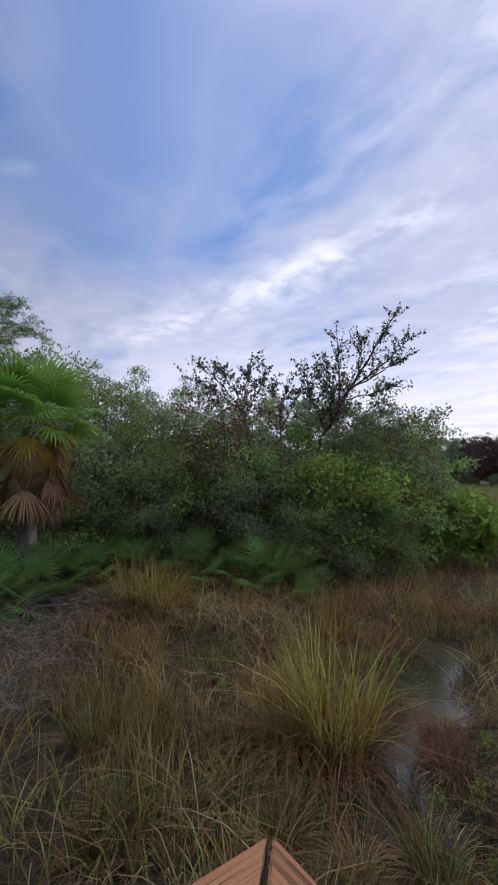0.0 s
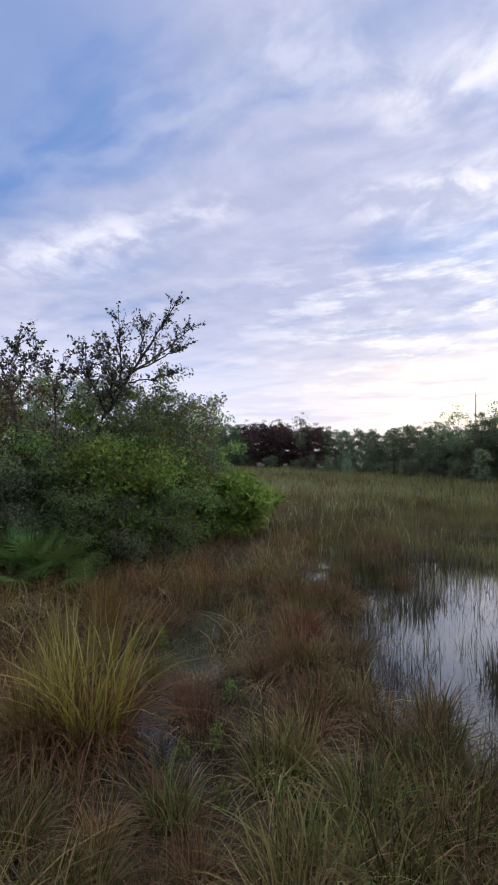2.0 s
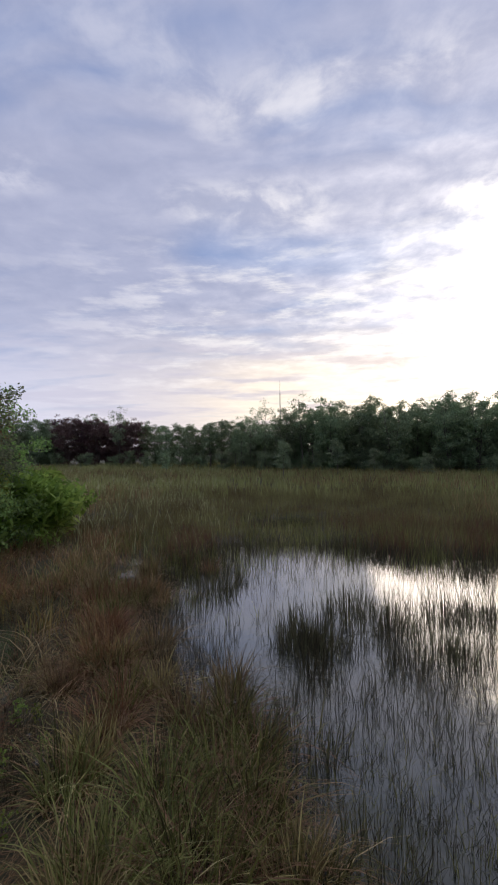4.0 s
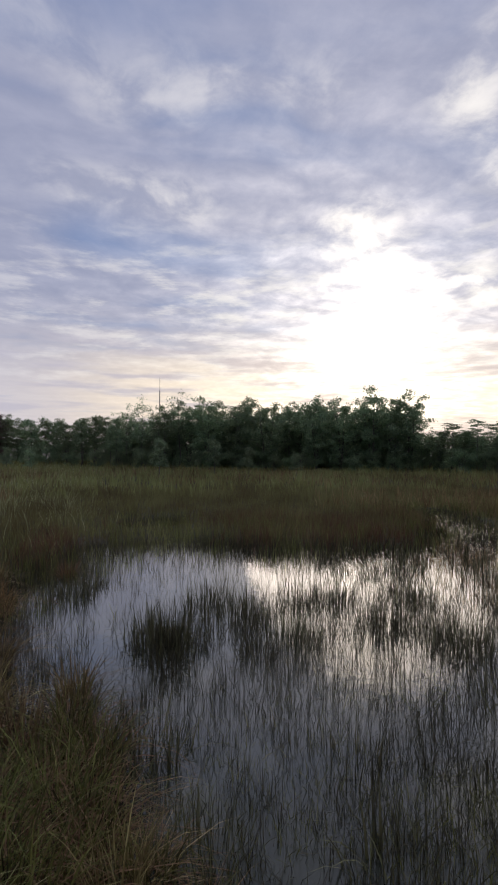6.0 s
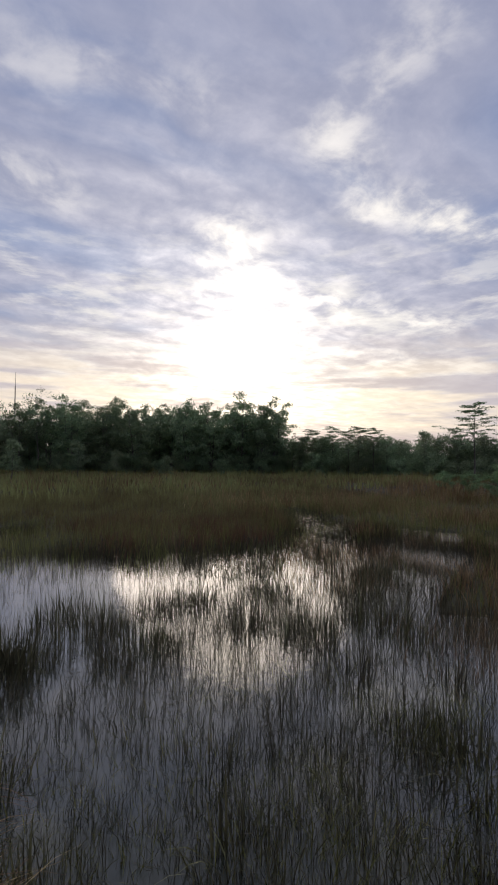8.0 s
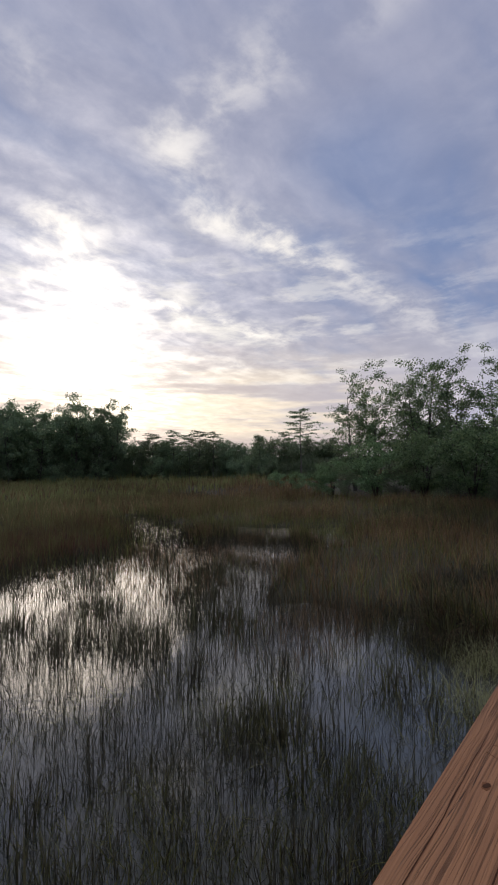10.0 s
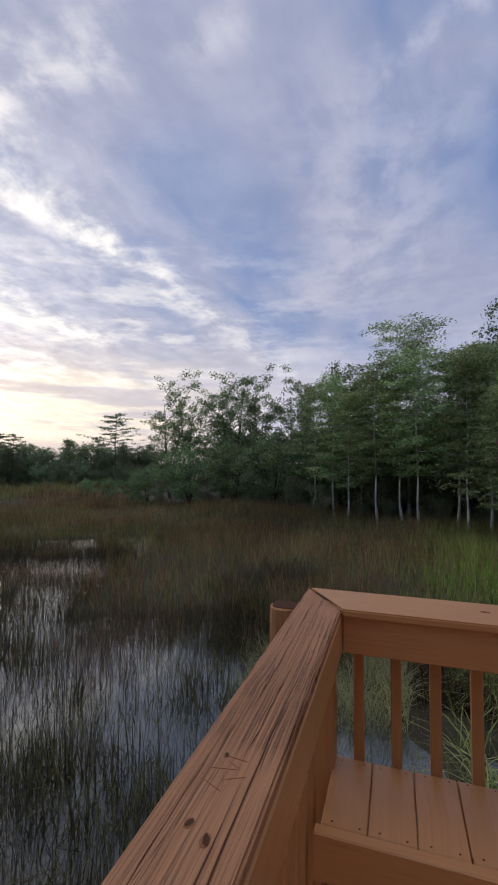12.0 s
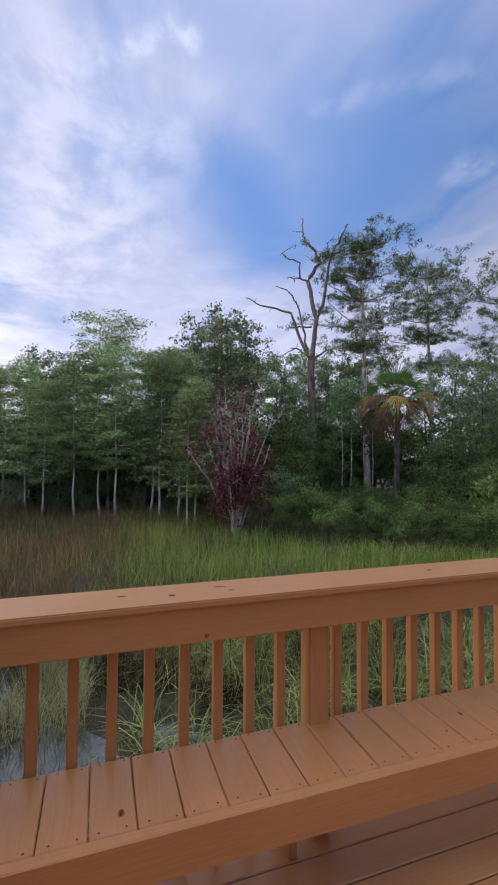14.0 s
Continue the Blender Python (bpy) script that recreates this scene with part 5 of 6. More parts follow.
# low grey-green brush between the cypress trunks
for x, y, h in ((25.9, 3.6, 1.7), (25.4, 1.3, 1.5), (24.9, -0.1, 1.9), (24.2, -1.7, 1.4), (23.3, -2.2, 1.2), (22.4, -3.4, 1.1), (22.9, -4.6, 1.7), (26.0, 0.4, 2.3), (25.4, -2.2, 2.4), (27.4, 5.4, 2.0), (28.6, 8.4, 2.2), (29.0, 11.6, 2.0), (28.9, 15.2, 1.7)):
    plant("shrub", shrubB, "grey-green twiggy shrub at the foot of the trees", "shrub", x, y, h / 3.0, R.uniform(0, 360), "understorey shrubs")
lime_sh = tree_meshes(28, 2.2, 1.3, 0.05, "round", 22, 130, 30, 0.12, 0.26, L_MID, B_GREY, 0.03, 0.7, stems=4)
for x, y, h in ((16.6, -13.4, 1.3), (17.8, -15.4, 1.2), (15.4, -15.8, 1.9), (19.8, -12.4, 1.3), (22.4, -11.4, 1.2), (14.4, -17.2, 2.4), (18.8, -10.4, 1)):
    plant("shrub", lime_sh, "fresh green low shrub on the bank", "shrub", x, y, h / 2.2, R.uniform(0, 360), "understorey shrubs")

fernB = tree_meshes(33, 1.3, 1.1, 0.05, "round", 22, 110, 44, 0.045, 0.2, L_MID, B_GREY, 0.02, 0.7, stems=5, long=3.0)
for az, d, h in ((133.4, 24, 1.7), (135.0, 23, 2.0), (136.6, 21.5, 1.9), (138.2, 22.5, 2.2), (140.0, 21.5, 2.2), (142.0, 22, 2.4), (136.0, 19.0, 1.1), (138.8, 18.8, 1.3)):
    x, y = polar(az, d)
    plant("fern_clump", fernB, "broad bright green fern clump on the wooded bank", "fern", x, y, h / 1.3, R.uniform(0, 360), "fern clumps")
sapling = tree_meshes(34, 8.0, 0.9, 0.62, "round", 16, 64, 30, 0.085, 0.22, L_WOOD, B_PALE, 0.05, 0.6, wander=0.05)
for az, d, h in ((119.0, 27.5, 7.6), (119.9, 28.0, 8.0), (122.6, 29.0, 7.0)):
    x, y = polar(az, d)
    plant("sapling", sapling, "thin pale sapling with a small green top", "tree", x, y, h / 8.0, R.uniform(0, 360), "saplings")

# lone flat-topped cypress out in the marsh
lone = tree_meshes(29, 8.0, 3.9, 0.52, "cone", 26, 180, 20, 0.10, 0.26, L_FAR, B_GREY, 0.10, 0.12, flat=0.5, squash=0.2, wander=0.03)
plant("cypress_tree", lone, "lone cypress with flat layered branches over the far marsh", "tree", 42.5, 28.6, 1.07, 40, "cypress grove")


def red_maple():
    """Many pale stems in a narrow vase, dark red leaves round their middle."""
    rng = np.random.RandomState(31)
    woody, pts = [], []
    for k in range(15):
        inner = k % 3 == 0
        a = 2 * math.pi * k / 15 + rng.uniform(-0.25, 0.25)
        top = rng.uniform(5.0, 5.9) if inner else rng.uniform(3.3, 4.7)
        out = rng.uniform(0.3, 0.8) if inner else rng.uniform(0.95, 1.65)
        t = np.linspace(0, 1, 7)
        line = np.stack([np.cos(a) * (0.03 + out * t ** 1.4), np.sin(a) * (0.03 + out * t ** 1.4), top * t], 1) + rng.normal(0, 0.06, (7, 3)) * t[:, None]
        woody.append(tube(line, 0.036 * (1 - 0.75 * t) + 0.006, 6))
        for j in range(13):
            q = rng.uniform(0.2, 0.98)
            i = min(int(q * 6), 5)
            s = line[i] + (line[i + 1] - line[i]) * (q * 6 - i)
            e = s + rng.normal(0, 0.24, 3) + np.array([np.cos(a) * 0.12, np.sin(a) * 0.12, 0.38])
            woody.append(tube(np.stack([s, (s + e) / 2 + rng.normal(0, 0.04, 3), e]), np.array([0.016, 0.011, 0.005]), 3))
            wide = math.hypot(e[0], e[1])
            n = 4
            if 1.3 < e[2] < 2.8:
                n = 44
            elif 2.8 <= e[2] < 4.0 and wide > 0.75:
                n = 18
            elif e[2] > 4.5 and inner:
                n = 11
            pts.append(e + rng.normal(0, 0.17, (n, 3)))
    tv, tf = stack(woody)
    lv, lf = leaves(rng, np.concatenate(pts), 0.075, 0.0, 1.5)
    return mesh_of("trunk", tv, tf, B_MAPLE, True), mesh_of("crown", lv, lf, L_RED)


plant("red_maple", red_maple(), "small red maple with pale stems and dark maroon leaves", "tree", 17.0, -5.15, 1.06, 30)


def needle_tree(seed, h, crown_from, reach, limbs, trunk_r, lean=0.0):
    """A pine: tall clean trunk, crooked limbs high up, tufts of needles at their ends."""
    rng = np.random.RandomState(seed)
    n = 12
    t = np.linspace(0, 1, n)
    line = np.stack([lean * t + np.cumsum(rng.normal(0, 0.05, n)), np.cumsum(rng.normal(0, 0.05, n)), h * 0.97 * t - 0.2 * (t == 0)], 1)
    woody, pts = [tube(line, trunk_r * (1 - 0.82 * t) + 0.02, 8)], []
    for k in range(limbs):
        s = (k + 0.5) / limbs
        q = crown_from + (1 - crown_from) * s
        i = min(int(q * (n - 1)), n - 2)
        a = k * 2.4 + rng.uniform(-0.6, 0.6)
        L = reach * (0.40 + 0.75 * math.sin(math.pi * (0.12 + 0.72 * s))) * rng.uniform(0.6, 1.2)
        u = np.linspace(0, 1, 6)
        limb = line[i] + np.stack([np.cos(a) * L * u, np.sin(a) * L * u, L * (0.16 + 0.40 * s) * u ** 1.6], 1) + np.cumsum(rng.normal(0, 0.16, (6, 3)), 0) * u[:, None]
        woody.append(tube(limb, trunk_r * 0.24 * (1 - 0.8 * u) + 0.008, 5))
        for c in range(8):
            w = rng.uniform(0.22, 1.0)
            j = min(int(w * 5), 4)
            p0 = limb[j] + (limb[j + 1] - limb[j]) * (w * 5 - j)
            e = p0 + rng.normal(0, 0.52, 3) * (1, 1, 0.45) + np.array([0, 0, 0.22])
            woody.append(tube(np.stack([p0, (p0 + e) / 2, e]), np.array([0.018, 0.012, 0.006]), 3))
            for b in range(5):
                ce = e + rng.normal(0, 0.30, 3) * (1, 1, 0.5)
                pts.append(ce + rng.normal(0, 0.13, (26, 3)) * (1, 1, 0.6))
    tv, tf = stack(woody)
    lv, lf = leaves(rng, np.concatenate(pts), 0.034, 0.0, 7.0)
    return mesh_of("trunk", tv, tf, B_PINE, True), mesh_of("crown", lv, lf, L_PINE)


pine_lab = "tall slash pine with a clean trunk and tufted needle crown"
plant("pine_tree", needle_tree(41, 20.5, 0.53, 3.3, 34, 0.24, -0.6), pine_lab, "tree", 28.45, -18.4, 0.99, 200, "pines")
plant("pine_tree", needle_tree(42, 20.0, 0.58, 3.3, 26, 0.21, 0.3), pine_lab, "tree", 28.6, -24.4, 0.96, 60, "pines")
plant("pine_tree", needle_tree(43, 17.5, 0.50, 3.2, 24, 0.2), pine_lab, "tree", 24.6, -28.2, 1.0, 120, "pines")
plant("pine_tree", needle_tree(44, 12.5, 0.50, 2.4, 24, 0.16), pine_lab, "tree", *polar(-85.2, 25.7), 0.93, 20, "pines")


def dead_tree():
    """A bleached snag: forked trunk, crooked bare limbs."""
    rng = np.random.RandomState(51)
    woody = []

    def limb(points, r0, r1, sides=6):
        p = np.array(points, float)
        k = len(p)
        s = np.linspace(0, k - 1, (k - 1) * 4 + 1)
        q = np.stack([np.interp(s, np.arange(k), p[:, c]) for c in range(3)], 1)
        q[1:-1] += rng.normal(0, 0.035, (len(q) - 2, 3))
        woody.append(tube(q, np.linspace(r0, r1, len(q)), sides))
        for _ in range(3):
            j = rng.randint(len(q) // 2, len(q))
            e = q[j] + rng.normal(0, 0.22, 3)
            woody.append(tube(np.stack([q[j], (q[j] + e) / 2 + rng.normal(0, 0.08, 3), e]), np.array([0.035, 0.025, 0.01]), 4))

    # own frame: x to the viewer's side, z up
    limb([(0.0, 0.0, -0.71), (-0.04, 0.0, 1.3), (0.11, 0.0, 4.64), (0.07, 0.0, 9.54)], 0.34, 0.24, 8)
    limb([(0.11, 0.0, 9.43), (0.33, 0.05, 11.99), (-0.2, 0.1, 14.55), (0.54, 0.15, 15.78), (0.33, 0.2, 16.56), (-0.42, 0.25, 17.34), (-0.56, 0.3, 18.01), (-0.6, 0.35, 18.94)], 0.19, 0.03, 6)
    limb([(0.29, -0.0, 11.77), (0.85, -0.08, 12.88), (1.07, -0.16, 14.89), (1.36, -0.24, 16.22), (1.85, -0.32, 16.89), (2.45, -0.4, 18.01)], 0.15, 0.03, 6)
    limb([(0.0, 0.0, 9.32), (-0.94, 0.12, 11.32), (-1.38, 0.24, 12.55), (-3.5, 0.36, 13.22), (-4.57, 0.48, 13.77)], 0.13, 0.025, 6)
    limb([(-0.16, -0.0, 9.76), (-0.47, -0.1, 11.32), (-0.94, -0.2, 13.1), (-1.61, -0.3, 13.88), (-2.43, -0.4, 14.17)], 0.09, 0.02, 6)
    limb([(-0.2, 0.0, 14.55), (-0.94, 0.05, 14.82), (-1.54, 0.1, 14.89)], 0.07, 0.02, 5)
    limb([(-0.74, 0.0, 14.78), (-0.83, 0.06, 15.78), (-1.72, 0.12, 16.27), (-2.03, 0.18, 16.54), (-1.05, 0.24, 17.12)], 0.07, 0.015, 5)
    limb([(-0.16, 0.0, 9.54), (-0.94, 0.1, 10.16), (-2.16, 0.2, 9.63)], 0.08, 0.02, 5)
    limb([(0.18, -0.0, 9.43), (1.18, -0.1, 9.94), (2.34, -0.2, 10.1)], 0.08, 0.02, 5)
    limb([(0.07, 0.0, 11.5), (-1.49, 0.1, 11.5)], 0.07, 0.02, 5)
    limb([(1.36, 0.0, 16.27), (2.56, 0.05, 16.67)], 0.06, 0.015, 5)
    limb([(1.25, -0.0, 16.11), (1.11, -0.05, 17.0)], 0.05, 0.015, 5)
    tv, tf = stack(woody)
    return mesh_of("dead_tree", tv, tf, B_DEAD, True)


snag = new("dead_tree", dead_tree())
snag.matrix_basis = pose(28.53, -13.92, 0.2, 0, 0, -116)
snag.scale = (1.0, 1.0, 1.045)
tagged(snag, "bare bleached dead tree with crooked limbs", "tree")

# ---------------------------------------------------------------- far tree line round the marsh
farA = tree_meshes(61, 9.0, 3.0, 0.06, "round", 44, 352, 30, 0.125, 0.34, L_FAR, B_GREY, 0.16, 0.55, stems=2, squash=0.6, long=1.5, twigs=0.1)
farB = tree_meshes(62, 8.6, 2.4, 0.06, "vase", 42, 336, 28, 0.120, 0.30, L_FAR, B_GREY, 0.14, 0.75, stems=3, squash=0.6, long=1.5, twigs=0.2)
farC = tree_meshes(63, 8.0, 2.0, 0.35, "cone", 22, 90, 30, 0.135, 0.38, L_FAR, B_GREY, 0.11, 0.25, squash=0.4, flat=0.3, long=1.4, twigs=0.2)
farP = tree_meshes(64, 8.0, 2.6, 0.05, "round", 40, 320, 29, 0.125, 0.34, L_PLUM, B_GREY, 0.13, 0.7, stems=3, squash=0.7, long=1.5, twigs=0.1)
farT = tree_meshes(65, 9.0, 1.8, 0.45, "round", 24, 70, 26, 0.13, 0.36, L_FAR, B_GREY, 0.10, 0.8, squash=0.8, long=1.4)
farU = tree_meshes(66, 4.0, 2.6, 0.02, "round", 24, 190, 24, 0.13, 0.36, L_FAR, B_GREY, 0.07, 0.5, stems=4, long=1.4, twigs=0.0)
FAR_LABEL = {id(farA): "broad dark green tree in the far tree line", id(farB): "many-stemmed tree in the far tree line", id(farC): "layered cypress in the far tree line", id(farP): "plum-brown tree in the far tree line", id(farT): "thin open tree rising from the far tree line", id(lone): "small flat-topped cypress in the far tree line"}


def edge_dist(az):
    return float(np.interp(az, (-42, -25, -12, 0, 20, 35, 45, 58), (92, 88, 76, 62, 59, 62, 60, 56)))


rf = random.Random(23)
az = -41.0
while az < 60:
    d = edge_dist(az) + rf.uniform(0, 5)
    if az < -29:
        me, h = rf.choice((farA, farB)), rf.uniform(8.0, 9.4)
    elif az < -17.5:
        me, h = farP if rf.random() < 0.8 else farB, rf.uniform(8.4, 9.8)
    elif az < -6:
        me, h = rf.choice((farA, farB, farC)), rf.uniform(6.6, 8.2)
    elif az < 2.5:
        me, h = rf.choice((farB, farC, farB)), rf.uniform(6.2, 7.4)
    elif az < 32.5:
        me, h = rf.choice((farA, farB)), rf.uniform(8.2, 9.4)
    else:
        me, h = rf.choice((farB, farA, farB, farC)), rf.uniform(4.2, 5.6)
    x, y = polar(az, d)
    plant("far_tree", me, FAR_LABEL[id(me)], "tree", x, y, h / {id(farA): 9.6, id(farB): 9.2, id(farC): 8.0, id(farP): 8.6}[id(me)], rf.uniform(0, 360), "far tree line")
    az += (1.1 if az > 32 else 1.35) * rf.uniform(0.6, 1.4)
az = -42.0
while az < 33:
    x, y = polar(az, edge_dist(az) + 7 + rf.uniform(-1.5, 1.5))
    me = farP if -28 < az < -18 and rf.random() < 0.6 else rf.choice((farA, farB))
    h = (9.4 if az < -17 else 7.8 if az < 2 else 9.0) * rf.uniform(0.88, 1.04)
    plant("far_tree", me, FAR_LABEL[id(me)], "tree", x, y, h / 9.2, rf.uniform(0, 360), "far tree line")
    az += 1.5 * rf.uniform(0.7, 1.3)
for az, h, me in ((-1.3, 9.6, farT), (-3.2, 8.4, farT), (1.2, 8.6, farB), (3.4, 10.2, farT), (7.0, 9.8, farB), (10.9, 9.8, farA), (27.6, 10.8, farB), (30.2, 10.4, farA), (21.0, 10.0, farB), (24.0, 9.6, farA), (14.5, 9.4, farA), (32.0, 9.8, farB), (-4.5, 7.6, farC), (-8.5, 7.8, farC), (35.4, 6.0, farB), (36.8, 6.6, lone), (38.2, 5.6, farC), (39.4, 6.9, lone), (41.4, 6.4, lone), (42.6, 6.9, lone), (44.4, 6.6, lone), (46.2, 5.4, farB), (50.2, 6.0, farC), (-20, 10.4, farT), (-36, 10, farT)):
    x, y = polar(az, edge_dist(az) - 1.5)
    plant("far_tree", me, FAR_LABEL[id(me)], "tree", x, y, h / {id(farA): 9.6, id(farB): 9.2, id(farC): 8.0, id(farT): 9.4, id(lone): 8.0}[id(me)], rf.uniform(0, 360), "far tree line")
az = -42.0
while az < 60:
    x, y = polar(az, edge_dist(az) - 2.5 + rf.uniform(-1.5, 1.5))
    plant("far_shrub", farU, "dark shrub at the foot of the far tree line", "shrub", x, y, rf.uniform(0.4, 0.75), rf.uniform(0, 360), "far shrubs")
    az += 2.6 * rf.uniform(0.7, 1.3)
for az, d, h, me in ((1.2, 42, 4.2, farC), (12.5, 47, 3.4, farC), (18.7, 45, 2.8, farC), (8.0, 50, 4.4, farC), (-14, 55, 3.0, farC), (-16.5, 60, 3.4, farC)):
    x, y = polar(az, d)
    plant("far_tree", me, "small young cypress standing out in the marsh grass", "tree", x, y, h / 8.0, rf.uniform(0, 360), "far tree line")
# thicket floor behind the eastern woods
for k in range(16):
    plant("shrub", farU, "dense shrub deep in the eastern woods", "shrub", 38.5 + 2.0 * math.sin(3 * k), -30 + 3.0 * k, 1.25, 67 * k, "understorey shrubs")
# woods behind the deck, never in view but in the light
for az in range(145, 265, 12):
    x, y = polar(az, 34 + 4 * math.sin(az))
    plant("broadleaf_tree", farA, "dense dark green broadleaf tree at the marsh edge", "tree", x, y, 0.95, az * 7, "woodland trees")

az = 30.0
while az < 62:
    x, y = polar(az, edge_dist(az) + 5 + rf.uniform(-1.0, 2.0))
    plant("far_shrub", farU, "dark shrub at the foot of the far tree line", "shrub", x, y, rf.uniform(1.0, 1.25), rf.uniform(0, 360), "far shrubs")
    az += 2.2
# radio mast beyond the trees
mast = thing("radio_mast", "thin steel lattice-like mast beyond the far trees", "mast", m=pose(0.9, 119.8, 0.0))
tv, tf = tube(np.array([(0, 0, -1.0), (0, 0, 8), (0, 0, 16), (0, 0, 18.4)]), np.array([0.16, 0.15, 0.13, 0.12]), 6)
child("pole", mesh_of("pole", tv, tf, M_STEEL, True), mast)
tv, tf = tube(np.array([(0, 0, 18.3), (0, 0, 20.0), (0, 0, 21.8)]), np.array([0.05, 0.05, 0.03]), 5)
child("antenna", mesh_of("antenna", tv, tf, M_STEEL, True), mast)


# ---------------------------------------------------------------- marsh grasses
def field(name, label, n, area, rng, mat, h, w, lean, keep, segs=3, droop=0.5, clump=0.0, per=1):
    """A sheet of uncounted blades; keep(x, y) gives the share that stays."""
    x = rng.uniform(area[0], area[1], n)
    y = rng.uniform(area[2], area[3], n)
    ok = rng.rand(n) < keep(x, y)
    x, y = x[ok], y[ok]
    if per > 1:
        x = np.repeat(x, per) + rng.normal(0, clump, len(x) * per)
        y = np.repeat(y, per) + rng.normal(0, clump, len(y) * per)
    z = np.maximum(land(x, y), -0.12) - 0.02
    k = len(x)
    patch = 0.7 + 0.6 * val_noise(x, y, 3.0)
    hh = rng.uniform(h[0], h[1], k) * patch
    base = np.stack([x, y, z], 1)
    v, f = blades(rng, base, hh, rng.uniform(w[0], w[1], k), rng.uniform(lean[0], lean[1], k) * hh, segs, droop)
    return tagged(new(name, mesh_of(name, v, f, mat)), label, "grass", kind="stuff")


def drift(x, y, size, lo, hi):
    return smooth(val_noise(x, y, size), lo, hi)


def off_deck(x, y):
    return ~((x > AX - 0.25) & (x < BX + 0.3) & (y < AY + 0.3) & (y > SOUTH - 0.2))


def right_side(x, y):
    """How far a place belongs to the russet flats east of the pool."""
    return smooth(x - 7.6 - 0.15 * np.clip(y, 0, 40), 0, 2.0)


def west_side(x, y):
    return smooth(-(x + 0.85 + 0.17 * np.clip(y, 0, 40)), 0, 1.6)


g = np.random.RandomState(77)
# rushes that stand in the open water, thin and dark, in drifts
TUFTS = [(0.95, 7.55, 0.42), (1.2, 7.2, 0.38), (2.75, 7.9, 0.35), (3.3, 6.9, 0.35), (-0.85, 9.9, 0.4), (-0.5, 10.6, 0.4), (5.0, 7.0, 0.45), (7.4, 6.2, 0.5), (9.6, 8.4, 0.6), (4.3, 8.6, 0.4), (6.4, 8.4, 0.5), (7.6, 10.4, 0.5), (8.4, 7.4, 0.5), (5.6, 6.0, 0.4)]


def rush_keep(x, y):
    d = pool_depth(x, y)
    k = 0.17 + 0.85 * drift(x, y, 0.45, 0.38, 0.74) * drift(x, y, 1.7, 0.32, 0.62) + 0.26 * smooth(x - 2.0 - 0.25 * (y - 6), 0, 3.5)
    for tx, ty, tr in TUFTS:
        k = k + 0.35 * np.exp(-((x - tx) ** 2 + (y - ty) ** 2) / (tr * tr) * 1.6)
    k = k + 0.34 * smooth(5.2 - x, 0, 1.5) * smooth(x - 0.8, 0, 0.6) * smooth(6.8 - y, 0, 2.0)
    k = k + (0.4 + 0.5 * smooth(1.5 - x, 0, 1.5)) * smooth(d, -1.3, -0.1)
    open_ = np.exp(-(((x - 2.8) / 2.4) ** 2 + ((y - 10.4) / 1.9) ** 2)) + np.exp(-(((x - 0.2) / 0.9) ** 2 + ((y - 7.2) / 1.4) ** 2)) + 0.5 * np.exp(-(((x - 1.9) / 0.7) ** 2 + ((y - 6.2) / 1.5) ** 2)) + np.exp(-(((x - 9.4) / 0.9) ** 2 + ((y - 11.8) / 1.5) ** 2)) + 0.80 * np.exp(-(((x - 7.2) / 2.2) ** 2 + ((y - 3.0) / 2.0) ** 2)) + 0.9 * np.exp(-(((x - 8.0) / 1.7) ** 2 + ((y - 1.0) / 1.3) ** 2))
    k = k * (1 - 0.85 * np.clip(open_, 0, 1))
    return np.clip(k, 0, 1) * (d < 0.3) * off_deck(x, y)


field("marsh_rushes", "thin dark rushes standing in still water", 52000, (-2.5, 15.5, 0.4, 20), g, G_RUSH, (0.15, 0.60), (0.006, 0.011), (0.03, 0.6), rush_keep, 2, 0.8, 0.09, 4)
field("russet_rushes", "russet rushes standing in the shallows of the eastern pool", 9000, (4.5, 15.5, 3.5, 13), g, G_RED, (0.2, 0.62), (0.005, 0.010), (0.03, 0.6), lambda x, y: (pool_depth(x, y) < 0.2) * smooth(x - 5.8, 0, 4) * drift(x + 5, y, 1.3, 0.38, 0.68), 2, 0.7, 0.08, 4)
field("bent_rushes", "broken and bent dry rushes lying on the water", 46000, (-6.5, 12, 0.2, 12), g, G_RUSH, (0.18, 0.5), (0.006, 0.012), (0.7, 1.7), lambda x, y: (0.06 + 0.5 * rush_keep(x, y) + 0.25 * (x < -1.2)) * (pool_depth(x, y) < 0.3) * off_deck(x, y), 2, 0.9, 0.04, 1)
field("reed_litter", "grey flattened reed litter on the mud", 38000, (-6.5, 0.6, 1.0, 10), g, G_STRAW, (0.16, 0.36), (0.005, 0.011), (0.9, 2.0), lambda x, y: 0.7 * (pool_depth(x, y) < 0.6) * west_side(x, y) * smooth(val_noise(x, y, 0.5), 0.35, 0.65), 2, 0.5, 0.05, 2)
field("channel_rushes", "sparse broken rushes in the muddy channel", 5200, (-6.5, -1.2, 3.0, 10), g, G_RUSH, (0.2, 0.55), (0.006, 0.012), (0.1, 1.0), lambda x, y: (pool_depth(x, y) < 0.35) * west_side(x, y) * drift(x, y, 0.6, 0.3, 0.7), 2, 0.7, 0.08, 4)
